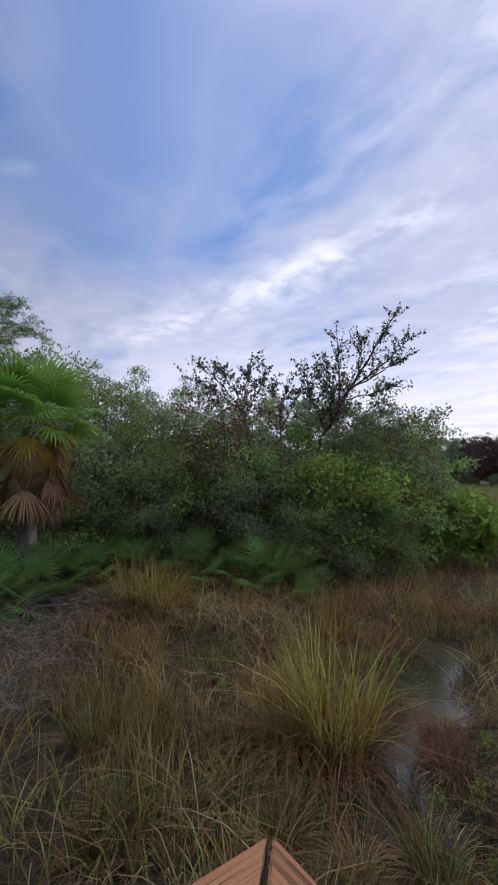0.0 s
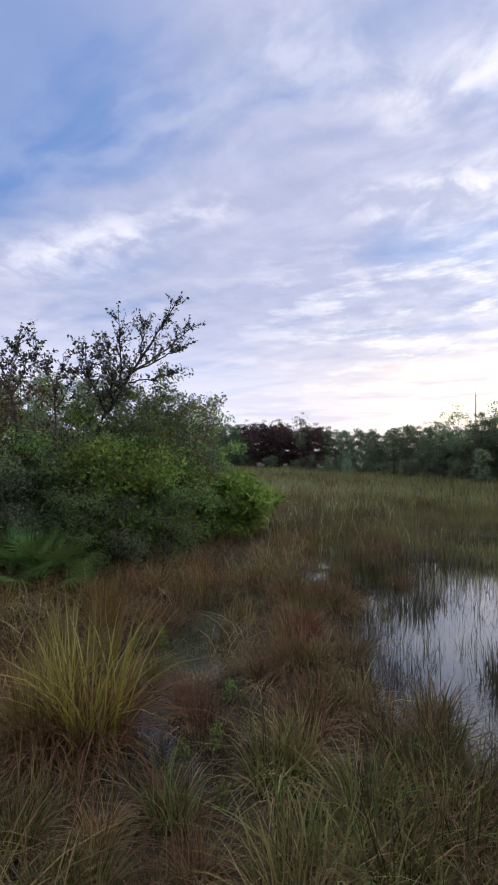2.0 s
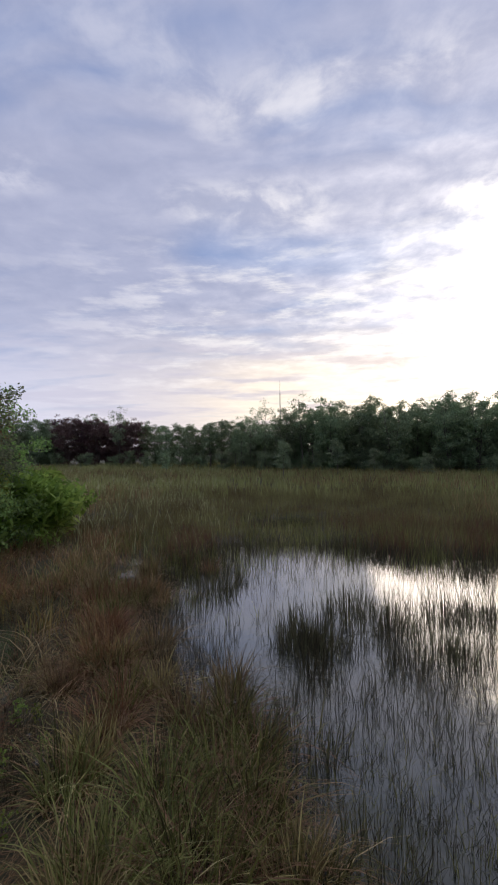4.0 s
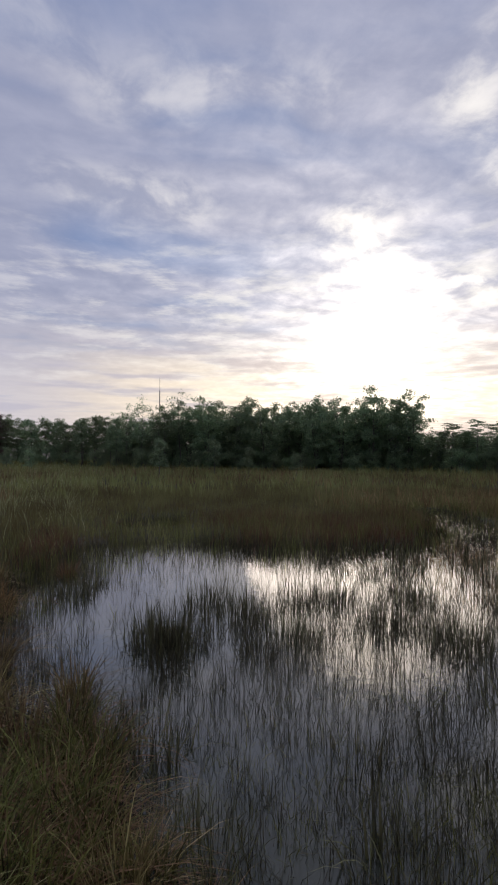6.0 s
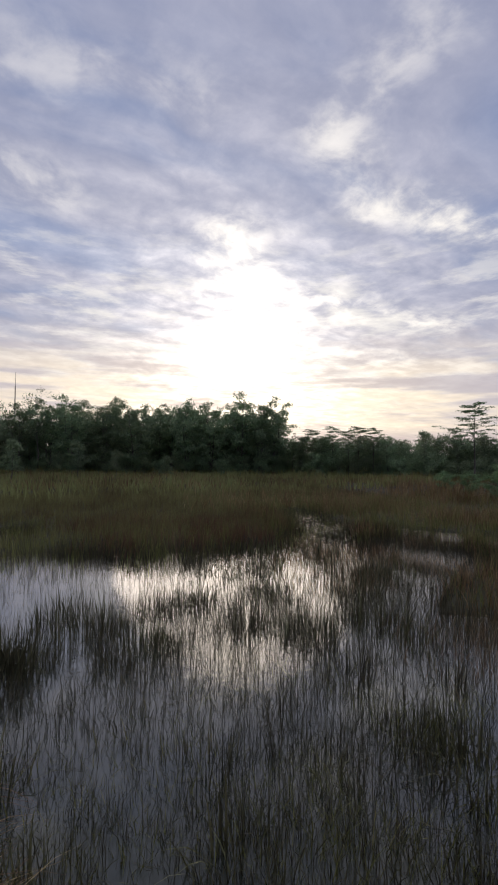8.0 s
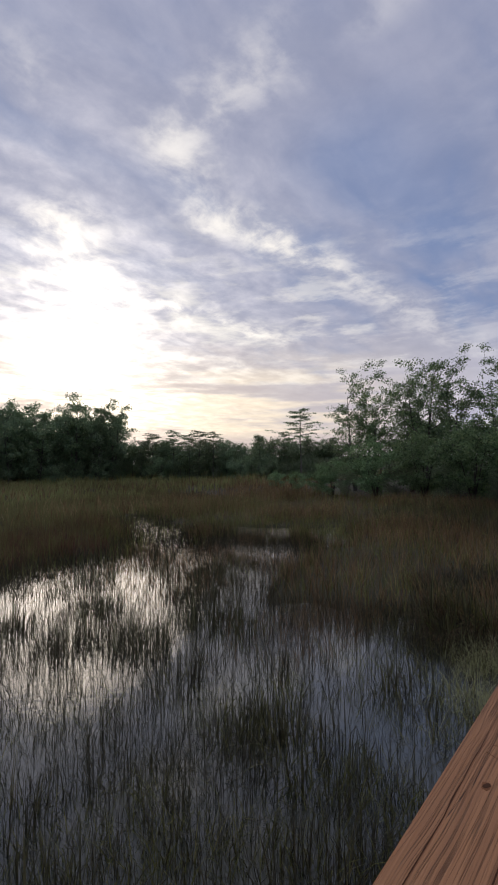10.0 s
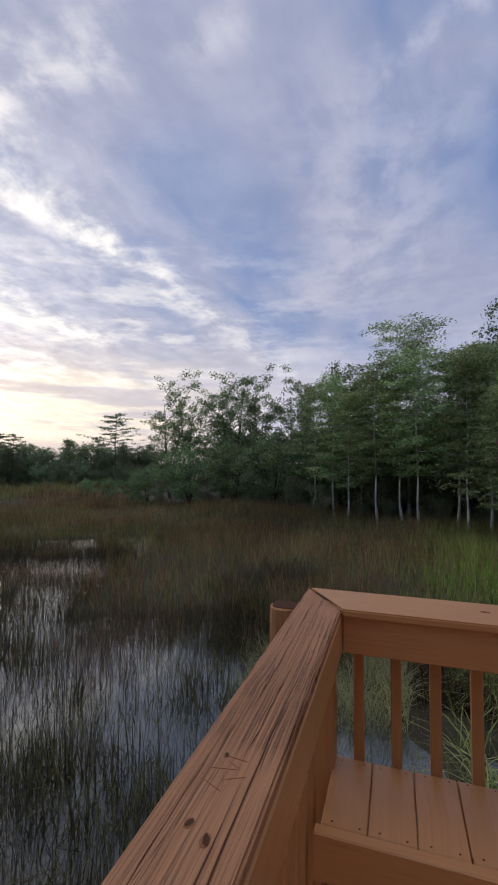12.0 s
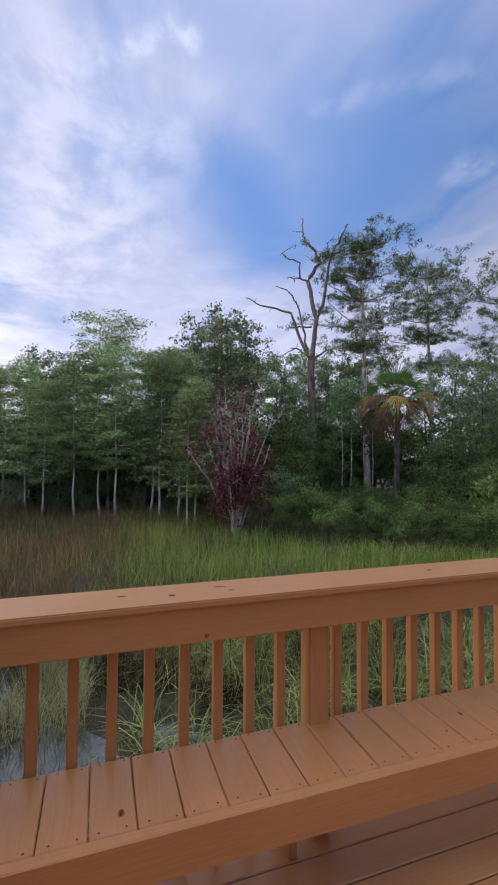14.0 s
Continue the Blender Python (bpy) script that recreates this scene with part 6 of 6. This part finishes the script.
# low green growth in the shallows close to the deck
field("shallow_sedge", "low olive sedge in the shallows beside the deck", 40000, (-1.5, 9.5, -3.0, 5.6), g, G_OLIVE, (0.18, 0.50), (0.006, 0.012), (0.1, 0.7), lambda x, y: off_deck(x, y) * (pool_depth(x, y) < 0.2) * smooth(val_noise(x, y, 0.8), 0.25, 0.7) * (0.06 + (0.60 + 0.3 * smooth(3.0 - x, 0, 1.0)) * smooth(5.4 - y, 0, 3.0) * (1 - 0.75 * smooth(x - 5.6, 0, 1.4))), 3, 0.6, 0.05, 2)


def prairie(x, y):
    return (0.05 + 0.95 * smooth(pool_depth(x, y), -0.1, 2.6)) * (pool_depth(x, y) > -0.3) * (1 - west_side(x, y) * smooth(15 - y, 0, 3)) * (1 - right_side(x, y) * smooth(22 - y, 0, 8))


field("prairie_grass", "tall olive and straw sawgrass of the open marsh", 34000, (-14, 24, 12.0, 32), g, G_PRAIRIE, (0.30, 0.75), (0.014, 0.030), (0.05, 0.6), prairie, 2, 0.4, 0.10, 2)
field("far_prairie_grass", "sawgrass of the far marsh in olive and straw drifts", 19000, (-52, 66, 28, 88), g, G_PRAIRIE, (0.6, 1.1), (0.07, 0.15), (0.1, 0.5), lambda x, y: (np.hypot(x, y) < 90) * (np.hypot(x, y) > 27) * 1.0, 2, 0.4, 0.25, 2)
# Brighter light on the north-western prairie is put into this paler grass colour.
field("pale_prairie_grass", "straw-olive grass of the north-western marsh, paled for its brighter light", 20000, (-52, -1, 13, 84), g, G_PALE, (0.35, 0.85), (0.02, 0.05), (0.1, 0.6), lambda x, y: smooth(-x / y, 0.02, 0.22) * (pool_depth(x, y) > 0.1) * (0.3 + 0.7 * drift(x, y, 5.0, 0.3, 0.65)) * (np.hypot(x, y) < 84) * (1 - west_side(x, y) * smooth(15 - y, 0, 3)), 2, 0.4, 0.15, 2)
field("pool_edge_rushes", "thin olive rushes where the pool thins out into the marsh", 13000, (-5, 19, 8, 21), g, G_OLIVE, (0.3, 0.75), (0.007, 0.014), (0.03, 0.4), lambda x, y: smooth(pool_depth(x, y), -2.2, -0.2) * smooth(2.2 - pool_depth(x, y), 0, 1.5) * drift(x, y, 0.9, 0.25, 0.65), 2, 0.5, 0.10, 3)
field("pool_edge_grass", "russet grass along the far edge of the pool", 8000, (-3, 14, 12, 21), g, G_RED, (0.3, 0.7), (0.010, 0.02), (0.1, 0.6), lambda x, y: smooth(val_noise(x, y, 2.2), 0.3, 0.65) * smooth(pool_depth(x, y), -0.6, 0.1) * smooth(20 - y, 0, 4), 3, 0.5, 0.1, 2)
field("far_russet_grass", "russet drifts in the far marsh", 16000, (-30, 60, 20, 60), g, G_RED, (0.5, 1.0), (0.03, 0.07), (0.1, 0.5), lambda x, y: smooth(val_noise(x, y * 2.2, 9.0), 0.45, 0.75) * (pool_depth(x, y) > -0.1), 2, 0.4, 0.2, 2)


def russet(x, y):
    return right_side(x, y) * (pool_depth(x, y) > -0.05) * smooth(26 - y, 0, 8) * smooth(y + 4.5 + 0.1 * x, -2, 3) * smooth(30 - x, 0, 2)


field("russet_grass", "russet and brown marsh grass of the eastern flats", 30000, (7.5, 31, -5, 26), g, G_RED, (0.4, 0.8), (0.009, 0.018), (0.1, 0.6), lambda x, y: russet(x, y) * (0.25 + 0.75 * smooth(val_noise(x, y, 3.0), 0.35, 0.7)), 3, 0.5, 0.08, 2)
field("flats_grass", "olive and brown sedge of the eastern flats", 14000, (7.5, 31, -5, 26), g, G_OLIVE, (0.35, 0.8), (0.009, 0.018), (0.1, 0.7), russet, 2, 0.5, 0.08, 2)


def meadow_end(y):
    return np.maximum(17.6 + 0.8 * np.minimum(y + 5.0, 0), 11.8)


def meadow(x, y):
    k = smooth(x - 9.2 + 0.06 * y, 0, 2.0) * smooth(-y - 0.6 - 0.06 * x, -1.5, 1.5) * smooth(22.5 - x, 0, 4) * (1 - (y < -5.0) * smooth(x - meadow_end(y), -0.8, 1.0))
    return k * (pool_depth(x, y) > -0.2) * off_deck(x, y) * (0.35 + 0.65 * smooth(val_noise(x, y, 1.4), 0.2, 0.6))


field("green_meadow_grass", "fresh green marsh grass before the eastern woods", 38000, (5, 23, -19, 1.5), g, G_GREEN, (0.4, 0.9), (0.009, 0.018), (0.08, 0.6), meadow, 3, 0.5, 0.08, 2)
field("near_meadow_grass", "arching yellow-green grass beside the deck", 2200, (4.6, 11.0, -8, -0.9), g, G_MOUND, (0.35, 0.8), (0.012, 0.022), (0.7, 1.7), lambda x, y: off_deck(x, y) * (pool_depth(x, y) > -0.1) * smooth(val_noise(x, y, 0.9), 0.40, 0.6), 4, 1.0, 0.06, 4)
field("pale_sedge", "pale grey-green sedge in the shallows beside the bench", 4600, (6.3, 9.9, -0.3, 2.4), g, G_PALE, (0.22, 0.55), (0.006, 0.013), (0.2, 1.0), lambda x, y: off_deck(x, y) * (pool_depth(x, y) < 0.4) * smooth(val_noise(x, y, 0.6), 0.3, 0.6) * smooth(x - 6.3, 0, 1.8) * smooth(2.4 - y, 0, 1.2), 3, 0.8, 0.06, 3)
field("dry_meadow_grass", "dry straw tips among the green grass", 6000, (5, 23, -19, 3), g, G_STRAW, (0.4, 1.2), (0.010, 0.018), (0.2, 0.9), lambda x, y: meadow(x, y) * 0.7, 3, 0.6, 0.08, 2)
field("bank_reeds", "dark reeds along the foot of the eastern woods", 12000, (16, 28, -20, 10), g, G_RUSH, (0.3, 0.75), (0.014, 0.028), (0.05, 0.4), lambda x, y: smooth(x - 17 - 0.35 * np.clip(y, 0, 30), 0, 2) * smooth(25 + 0.35 * np.clip(y, 0, 30) - x, 0, 2) * 0.8, 3, 0.4, 0.08, 2)
field("bank_brush", "dark rank growth between the meadow and the eastern woods", 9000, (11, 25, -20, -4.5), g, G_RUSH, (0.5, 1.1), (0.012, 0.024), (0.1, 0.7), lambda x, y: smooth(x - meadow_end(y), -0.6, 1.0) * 0.8, 3, 0.5, 0.08, 2)
rb = random.Random(58)
for k in range(46):
    y = rb.uniform(-17.0, -6.0)
    x = float(meadow_end(y)) + rb.uniform(0.9, 8.0)
    if x < 25 and math.hypot(x - 17.25, y + 5.2) > 1.6:
        h = rb.uniform(0.7, 1.25) + 0.06 * (x - float(meadow_end(y)))
        if rb.random() < 0.7:
            plant("shrub", underG, "dark green understorey shrub below the trees", "shrub", x, y, h / 4.2, rb.uniform(0, 360), "understorey shrubs")
        else:
            plant("fern_clump", fernB, "broad bright green fern clump on the wooded bank", "fern", x, y, h / 1.5, rb.uniform(0, 360), "fern clumps")


BARE = [((-4.4, 7.5), (-3.4, 5.3), 0.45), ((-3.4, 5.3), (-2.8, 3.9), 0.5), ((-3.0, 5.0), (-1.7, 4.6), 0.5), ((-2.6, 3.8), (-2.0, 3.5), 0.5), ((-6.3, 3.3), (-5.6, 3.0), 0.55), ((-5.2, 0.9), (-4.8, 0.7), 0.4), ((-3.0, 2.2), (-2.2, 2.6), 0.4)]


def near_west(x, y):
    d = pool_depth(x, y)
    bare = 1.0
    for a, b, r in BARE:
        bare = bare * (0.06 + 0.94 * smooth(seg_dist(x, y, a, b), 0.55 * r, 1.3 * r))
    root = 1 - 0.85 * np.exp(-((x + 3.7) ** 2 + (y - 3.3) ** 2) / 0.7)
    return bare * root * west_side(x, y) * (d > -0.1) * off_deck(x, y) * smooth(18.0 - np.hypot(x, y), 0, 2)


def upright_bank(x, y):
    """The stand of upright golden-olive grass west of the great tussock."""
    return np.exp(-(((x + 5.7) / 1.5) ** 2 + ((y - 1.7) / 0.9) ** 2))


field("bank_litter", "dark matted grass litter on the wet bank", 36000, (-12, 0.6, -1.5, 13), g, G_LITTER, (0.08, 0.24), (0.008, 0.016), (0.8, 2.2), lambda x, y: 0.75 * west_side(x, y) * (pool_depth(x, y) > -0.15) * off_deck(x, y) * smooth(12.5 - np.hypot(x, y), 0, 2), 2, 0.5, 0.06, 2)
field("west_marsh_grass", "tangled olive and straw marsh grass before the thicket", 6500, (-13, 0.4, -2.5, 14), g, G_OLIVE, (0.25, 0.65), (0.010, 0.020), (0.2, 1.1), lambda x, y: near_west(x, y) * (0.08 + 0.8 * drift(x, y, 0.9, 0.42, 0.70)) * (1 - 0.6 * smooth(x + 2.8, 0, 0.8)), 3, 0.6, 0.07, 3)
field("west_russet_grass", "brown and russet dead grass before the thicket", 11000, (-13, 0.6, -2.5, 15), g, G_RED, (0.20, 0.55), (0.009, 0.018), (0.5, 1.5), lambda x, y: near_west(x, y) * (0.10 + 0.9 * drift(x, y, 1.6, 0.40, 0.72)), 3, 0.8, 0.07, 2)
field("west_golden_grass", "golden and rusty upright grass before the thicket", 9000, (-12, -1.0, -1.5, 9), g, G_YELLOW, (0.35, 0.85), (0.010, 0.018), (0.08, 0.6), lambda x, y: near_west(x, y) * np.clip(0.55 * upright_bank(x, y) + 0.35 * drift(x, y, 1.2, 0.52, 0.78), 0, 1), 3, 0.6, 0.06, 4)
field("west_dry_grass", "pale dry blades strewn over the marsh", 1800, (-13, 0.6, -2.5, 14), g, G_STRAW, (0.40, 0.95), (0.010, 0.018), (0.7, 1.7), lambda x, y: near_west(x, y) * 0.8, 4, 0.9, 0.06, 2)
field("bank_edge_brush", "dark brown brush at the foot of the thicket", 11000, (-17, -3.0, -1, 19), g, G_DEAD, (0.35, 0.95), (0.010, 0.020), (0.2, 1.2), lambda x, y: smooth(np.hypot(x, y), 8.6, 10.4) * smooth(17.5 - np.hypot(x, y), 0, 2) * near_west(x * 0.92, y * 0.92) * drift(x, y, 0.8, 0.35, 0.65), 3, 0.7, 0.07, 3)
field("arching_green_grass", "long arching yellow-green blades over the bank", 260, (-1.9, 0.3, 2.4, 4.4), g, G_GREEN, (0.6, 1.0), (0.012, 0.020), (0.8, 1.5), lambda x, y: near_west(x, y) * drift(x, y, 1.0, 0.42, 0.7), 4, 0.9, 0.06, 5)
field("arching_straw_grass", "long pale straw blades bent over the bank", 420, (-7.5, 0.6, 1.6, 7.0), g, G_STRAW, (0.6, 1.05), (0.012, 0.020), (0.8, 1.6), lambda x, y: near_west(x, y) * drift(x + 9, y, 1.0, 0.42, 0.7), 4, 0.9, 0.06, 5)


def tussock_mesh(seed, n, h, r, mat, lean=0.6, old=0.0):
    """Arching blades that spring from one root; old ones bend over."""
    rng = np.random.RandomState(seed)
    a = rng.uniform(0, 2 * np.pi, n)
    q = np.sqrt(rng.rand(n)) * r
    base = np.stack([np.cos(a) * q, np.sin(a) * q, np.full(n, -0.05)], 1)
    hh = rng.uniform(0.4, 1.0, n) * h
    ln = rng.uniform(0.05 + old, lean, n) * hh
    v, f = blades(rng, base, hh, rng.uniform(0.008, 0.018, n) if old else rng.uniform(0.010, 0.024, n), ln * rng.uniform(0.6, 1.3, n), 4, 1.25 if old else 0.85, a + rng.normal(0, 0.8, n))
    return mesh_of("dead_tuft" if old else "leaf_tuft", v, f, mat)


oldR, oldS, oldB = tussock_mesh(11, 170, 0.95, 0.30, G_DEAD, 1.8, 0.6), tussock_mesh(12, 130, 0.9, 0.28, G_STRAW, 1.8, 0.7), tussock_mesh(13, 170, 0.95, 0.28, G_RED, 1.8, 0.5)
tusA = (tussock_mesh(1, 210, 1.6, 0.30, G_YELLOW, 0.72), tussock_mesh(14, 340, 1.15, 0.32, G_DEAD, 1.5, 0.15), "golden-green grass tussock with rusty arching dead blades")
tusB = (tussock_mesh(2, 150, 1.0, 0.26, G_OLIVE, 1.15), oldB, "olive grass tussock with drooping blades")
tusC = (tussock_mesh(3, 130, 0.95, 0.26, G_DEAD, 0.9), oldR, "russet grass tussock with matted dead blades")
tusD = (tussock_mesh(4, 120, 1.05, 0.22, G_STRAW, 0.8), oldS, "straw-coloured grass tussock with arching blades")
tusM = (tussock_mesh(8, 190, 0.95, 0.42, G_MOUND, 1.7), tussock_mesh(18, 120, 0.8, 0.42, G_STRAW, 1.9, 0.5), "sprawling yellow-green grass mound with arching blades")
tusG = (tussock_mesh(5, 160, 1.1, 0.3, G_GREEN, 0.8), oldS, "fresh green grass tussock with bent pale blades")


def tussock(kind, x, y, size=1.0, turn=None):
    ob = thing("grass_tussock", kind[2], "grass tussock", "grass tussocks", m=pose(x, y, max(float(land(x, y)), -0.05), 0, 0, R.uniform(0, 360) if turn is None else turn))
    ob.scale = (size, size, size * R.uniform(0.92, 1.08))
    child("leaf_tuft", kind[0], ob)
    child("dead_tuft", kind[1], ob, None, "dry arching dead grass")
    return ob


GOLDEN_BANK = [(-3.75, 3.15, 0.95, tusA), (-3.36, 3.45, 1.18, tusA), (-4.15, 3.6, 0.8, tusA), (-3.35, 3.1, 0.75, tusC), (-4.05, 3.0, 0.85, tusD), (-8.5, 3.2, 1.1, tusA), (-8.0, 3.55, 1.05, tusA), (-8.9, 3.0, 0.6, tusD), (-7.3, 5.0, 0.55, tusA), (-6.4, 6.6, 0.6, tusA), (-5.6, 5.8, 0.8, tusA), (-4.9, 6.4, 0.85, tusC),
    (-3.9, 5.0, 0.7, tusB), (-3.0, 8.6, 0.9, tusC), (-3.6, 9.8, 0.9, tusD), (-2.9, 2.2, 0.65, tusB), (-4.2, 2.6, 0.7, tusB)]
THICKET_EDGE = [(-4.8, 3.4, 0.75, tusC), (-5.6, 3.2, 0.7, tusB), (-6.4, 2.4, 0.8, tusC), (-6.0, 4.4, 0.7, tusC), (-5.0, 1.2, 0.7, tusB), (-3.8, 1.2, 0.7, tusB), (-7.4, 1.8, 0.9, tusC), (-8.6, 2.6, 0.9, tusC),
    (-8.8, 5.2, 0.8, tusD), (-7.0, 6.6, 0.8, tusB), (-6.4, 8.2, 0.8, tusD), (-5.6, 9.4, 0.8, tusC), (-4.6, 10.6, 0.9, tusD), (-2.6, 10.8, 0.9, tusD)]
POOL_EDGE = [(-0.75, 2.9, 0.6, tusB), (-0.45, 3.9, 0.95, tusB), (-0.2, 3.4, 0.9, tusB), (0.15, 3.0, 1.1, tusB), (-0.6, 2.5, 0.85, tusD), (-1.3, 4.9, 0.9, tusC), (-1.9, 6.2, 1.0, tusC), (-2.4, 7.3, 1.0, tusC),
    (-1.3, 6.8, 0.9, tusD), (-2.0, 9.2, 0.9, tusC), (-0.75, 3.05, 0.85, tusM), (-0.4, 2.85, 0.95, tusM), (-0.1, 4.6, 0.8, tusB), (-0.9, 5.6, 0.8, tusD), (-1.6, 2.4, 0.45, tusB), (-2.3, 2.5, 0.5, tusC), (-1.2, 11.6, 0.7, tusC),
    (0.5, 3.3, 0.7, tusB), (0.1, 2.4, 0.7, tusB), (0.7, 2.6, 0.6, tusB),
    (0.25, 4.0, 1.0, tusB), (0.55, 3.7, 0.8, tusB), (0.1, 5.1, 0.9, tusB), (0.45, 4.6, 0.8, tusB), (1.0, 3.2, 0.65, tusB), (0.8, 3.1, 0.8, tusD), (1.3, 2.7, 0.55, tusB), (0.0, 5.8, 0.85, tusD), (-0.4, 5.0, 0.9, tusD)]
BENCH_SIDE = [(8.0, -1.75, 0.85, tusM), (8.7, -1.5, 0.9, tusM), (9.4, -1.2, 0.8, tusM), (7.6, -2.5, 0.85, tusM), (8.4, -2.7, 1.0, tusM), (7.2, -3.3, 0.8, tusM), (8.0, -3.7, 0.95, tusM), (9.2, -3.4, 1.0, tusM),
    (6.6, -2.9, 0.7, tusM), (6.9, -4.3, 0.8, tusM), (7.8, -4.7, 0.9, tusM), (9.0, -4.9, 0.95, tusM), (7.3, -6.0, 0.9, tusM), (9.6, -6.2, 1.0, tusM), (9.9, -2.2, 0.9, tusG), (5.9, -3.9, 0.6, tusM), (6.2, -5.2, 0.7, tusM),
    (9.2, -0.4, 0.7, tusB), (10.2, -0.7, 0.8, tusB), (10.0, 1.9, 0.8, tusB), (10.4, 2.5, 0.9, tusB), (9.7, 2.6, 0.7, tusB)]
for x, y, s, me in GOLDEN_BANK + THICKET_EDGE + POOL_EDGE + BENCH_SIDE:
    tussock(me, x, y, s)

rushT = (tussock_mesh(6, 58, 0.85, 0.54, G_RUSH, 0.34), tussock_mesh(16, 30, 0.6, 0.46, G_RUSH, 1.3, 0.4), "dark olive rush tuft standing in still water")
rushS = (tussock_mesh(7, 46, 0.66, 0.38, G_RUSH, 0.36), tussock_mesh(17, 22, 0.5, 0.34, G_RUSH, 1.4, 0.4), "small dark rush tuft standing in still water")
rq = random.Random(37)
for tx, ty, tr in TUFTS:
    for k in range(2):
        tussock(rushT, tx + rq.gauss(0, tr * 0.45), ty + rq.gauss(0, tr * 0.45), rq.uniform(0.8, 1.1))
for k in range(70):
    x, y = rq.uniform(0.6, 10.5), rq.uniform(1.6, 12.5)
    if float(pool_depth(x, y)) < -0.3 and val_noise(x, y, 1.5) > 0.45 and bool(off_deck(np.array(x), np.array(y))):
        tussock(rushS, x, y, rq.uniform(0.7, 1.2))
# Dark brush; the first eight clumps stand in for shaded hollows beside the bench.
tusK = (tussock_mesh(9, 260, 0.8, 0.5, G_LITTER, 1.3), tussock_mesh(19, 200, 0.7, 0.5, G_LITTER, 1.8, 0.5), "dark dead brown brush, partly put in for shaded hollows of the bank")
for tx, ty, s in ((8.2, -0.85, 0.9), (8.6, -1.05, 1.0), (8.95, -0.6, 0.9), (8.1, -1.25, 0.7), (7.3, -2.0, 0.6), (8.0, -3.1, 0.8), (8.6, -4.2, 0.9), (8.2, -5.1, 0.8), (9.6, 2.2, 0.9), (10.2, 2.6, 1.0)):
    tussock(tusK, tx, ty, s)
for tx, ty, s in ((10.1, 2.4, 1.25), (9.6, 2.05, 1.1), (10.6, 2.9, 1.3), (9.2, 2.5, 0.9), (10.0, 3.1, 1.0)):
    tussock(rushT, tx, ty, s)
rt = random.Random(91)
for k in range(18):
    y = rt.uniform(2.3, 11.0)
    x = -0.7 - 0.19 * y + rt.uniform(-0.9, 0.6)
    if float(pool_depth(x, y)) > -0.25:
        tussock(rt.choice((tusB, tusB, tusB, tusD) if y < 5.2 else (tusC, tusB, tusB, tusD)), x, y, rt.uniform(0.65, 0.95))
for k in range(24):
    x, y = rt.uniform(-9.0, -1.2), rt.uniform(0.6, 8.5)
    if float(pool_depth(x, y)) > 0.0:
        tussock(rt.choice((tusC, tusB, tusB, tusD)), x, y, rt.uniform(0.5, 0.8))

# leafy yellow-green herbs with pale flower heads
herb_l = tree_meshes(81, 0.50, 0.10, 0.25, "round", 14, 42, 5, 0.020, 0.03, L_LIME, B_GREY, 0.006, 1.0, stems=2, long=2.6)
for x, y, s in ((-2.92, 4.26, 0.8), (-2.4, 4.83, 0.8), (-2.35, 3.76, 0.9), (-2.2, 4.9, 0.6), (-1.85, 4.5, 0.7), (-2.05, 3.95, 0.8), (-1.6, 3.3, 0.7), (-4.6, 5.6, 1.0), (-4.3, 5.9, 0.9), (-5.0, 3.0, 0.8)):
    plant("marsh_herb", herb_l, "small yellow-green leafy herb in the wet grass", "herb", x, y, s, R.uniform(0, 360), "marsh herbs")


def twig_heap(seed):
    """Bleached fallen twigs in a heap."""
    rng = np.random.RandomState(seed)
    w = []
    for _ in range(170):
        a, l = rng.uniform(0, 2 * np.pi), rng.uniform(0.4, 1.5)
        c = np.array([rng.normal(0, 0.5), rng.normal(0, 0.5), rng.uniform(0.02, 0.5)])
        d = np.array([np.cos(a), np.sin(a), rng.normal(0, 0.35)]) * l * 0.5
        w.append(tube(np.stack([c - d, c + rng.normal(0, 0.05, 3), c + d]), np.array([0.008, 0.006, 0.002]), 3))
    v, f = stack(w)
    v[:, 2] = np.maximum(v[:, 2], -0.05)
    return mesh_of("twig_heap", v, f, B_DEAD, True)


bp = twig_heap(5)
for x, y, s in ((-9.6, 1.5, 1.0), (-8.6, 1.1, 0.9), (-7.6, 1.0, 0.8), (-6.7, 0.9, 0.7), (-9.2, 2.3, 0.8), (-6.0, 0.7, 0.55)):
    ob = new("twig_heap", bp)
    ob.matrix_basis = pose(x, y, float(land(x, y)), 0, 0, R.uniform(0, 360))
    ob.scale = (s * 1.1, s * 1.1, s)
    tagged(ob, "heap of bleached grey fallen twigs", "twigs", "twig heaps", kind="stuff")
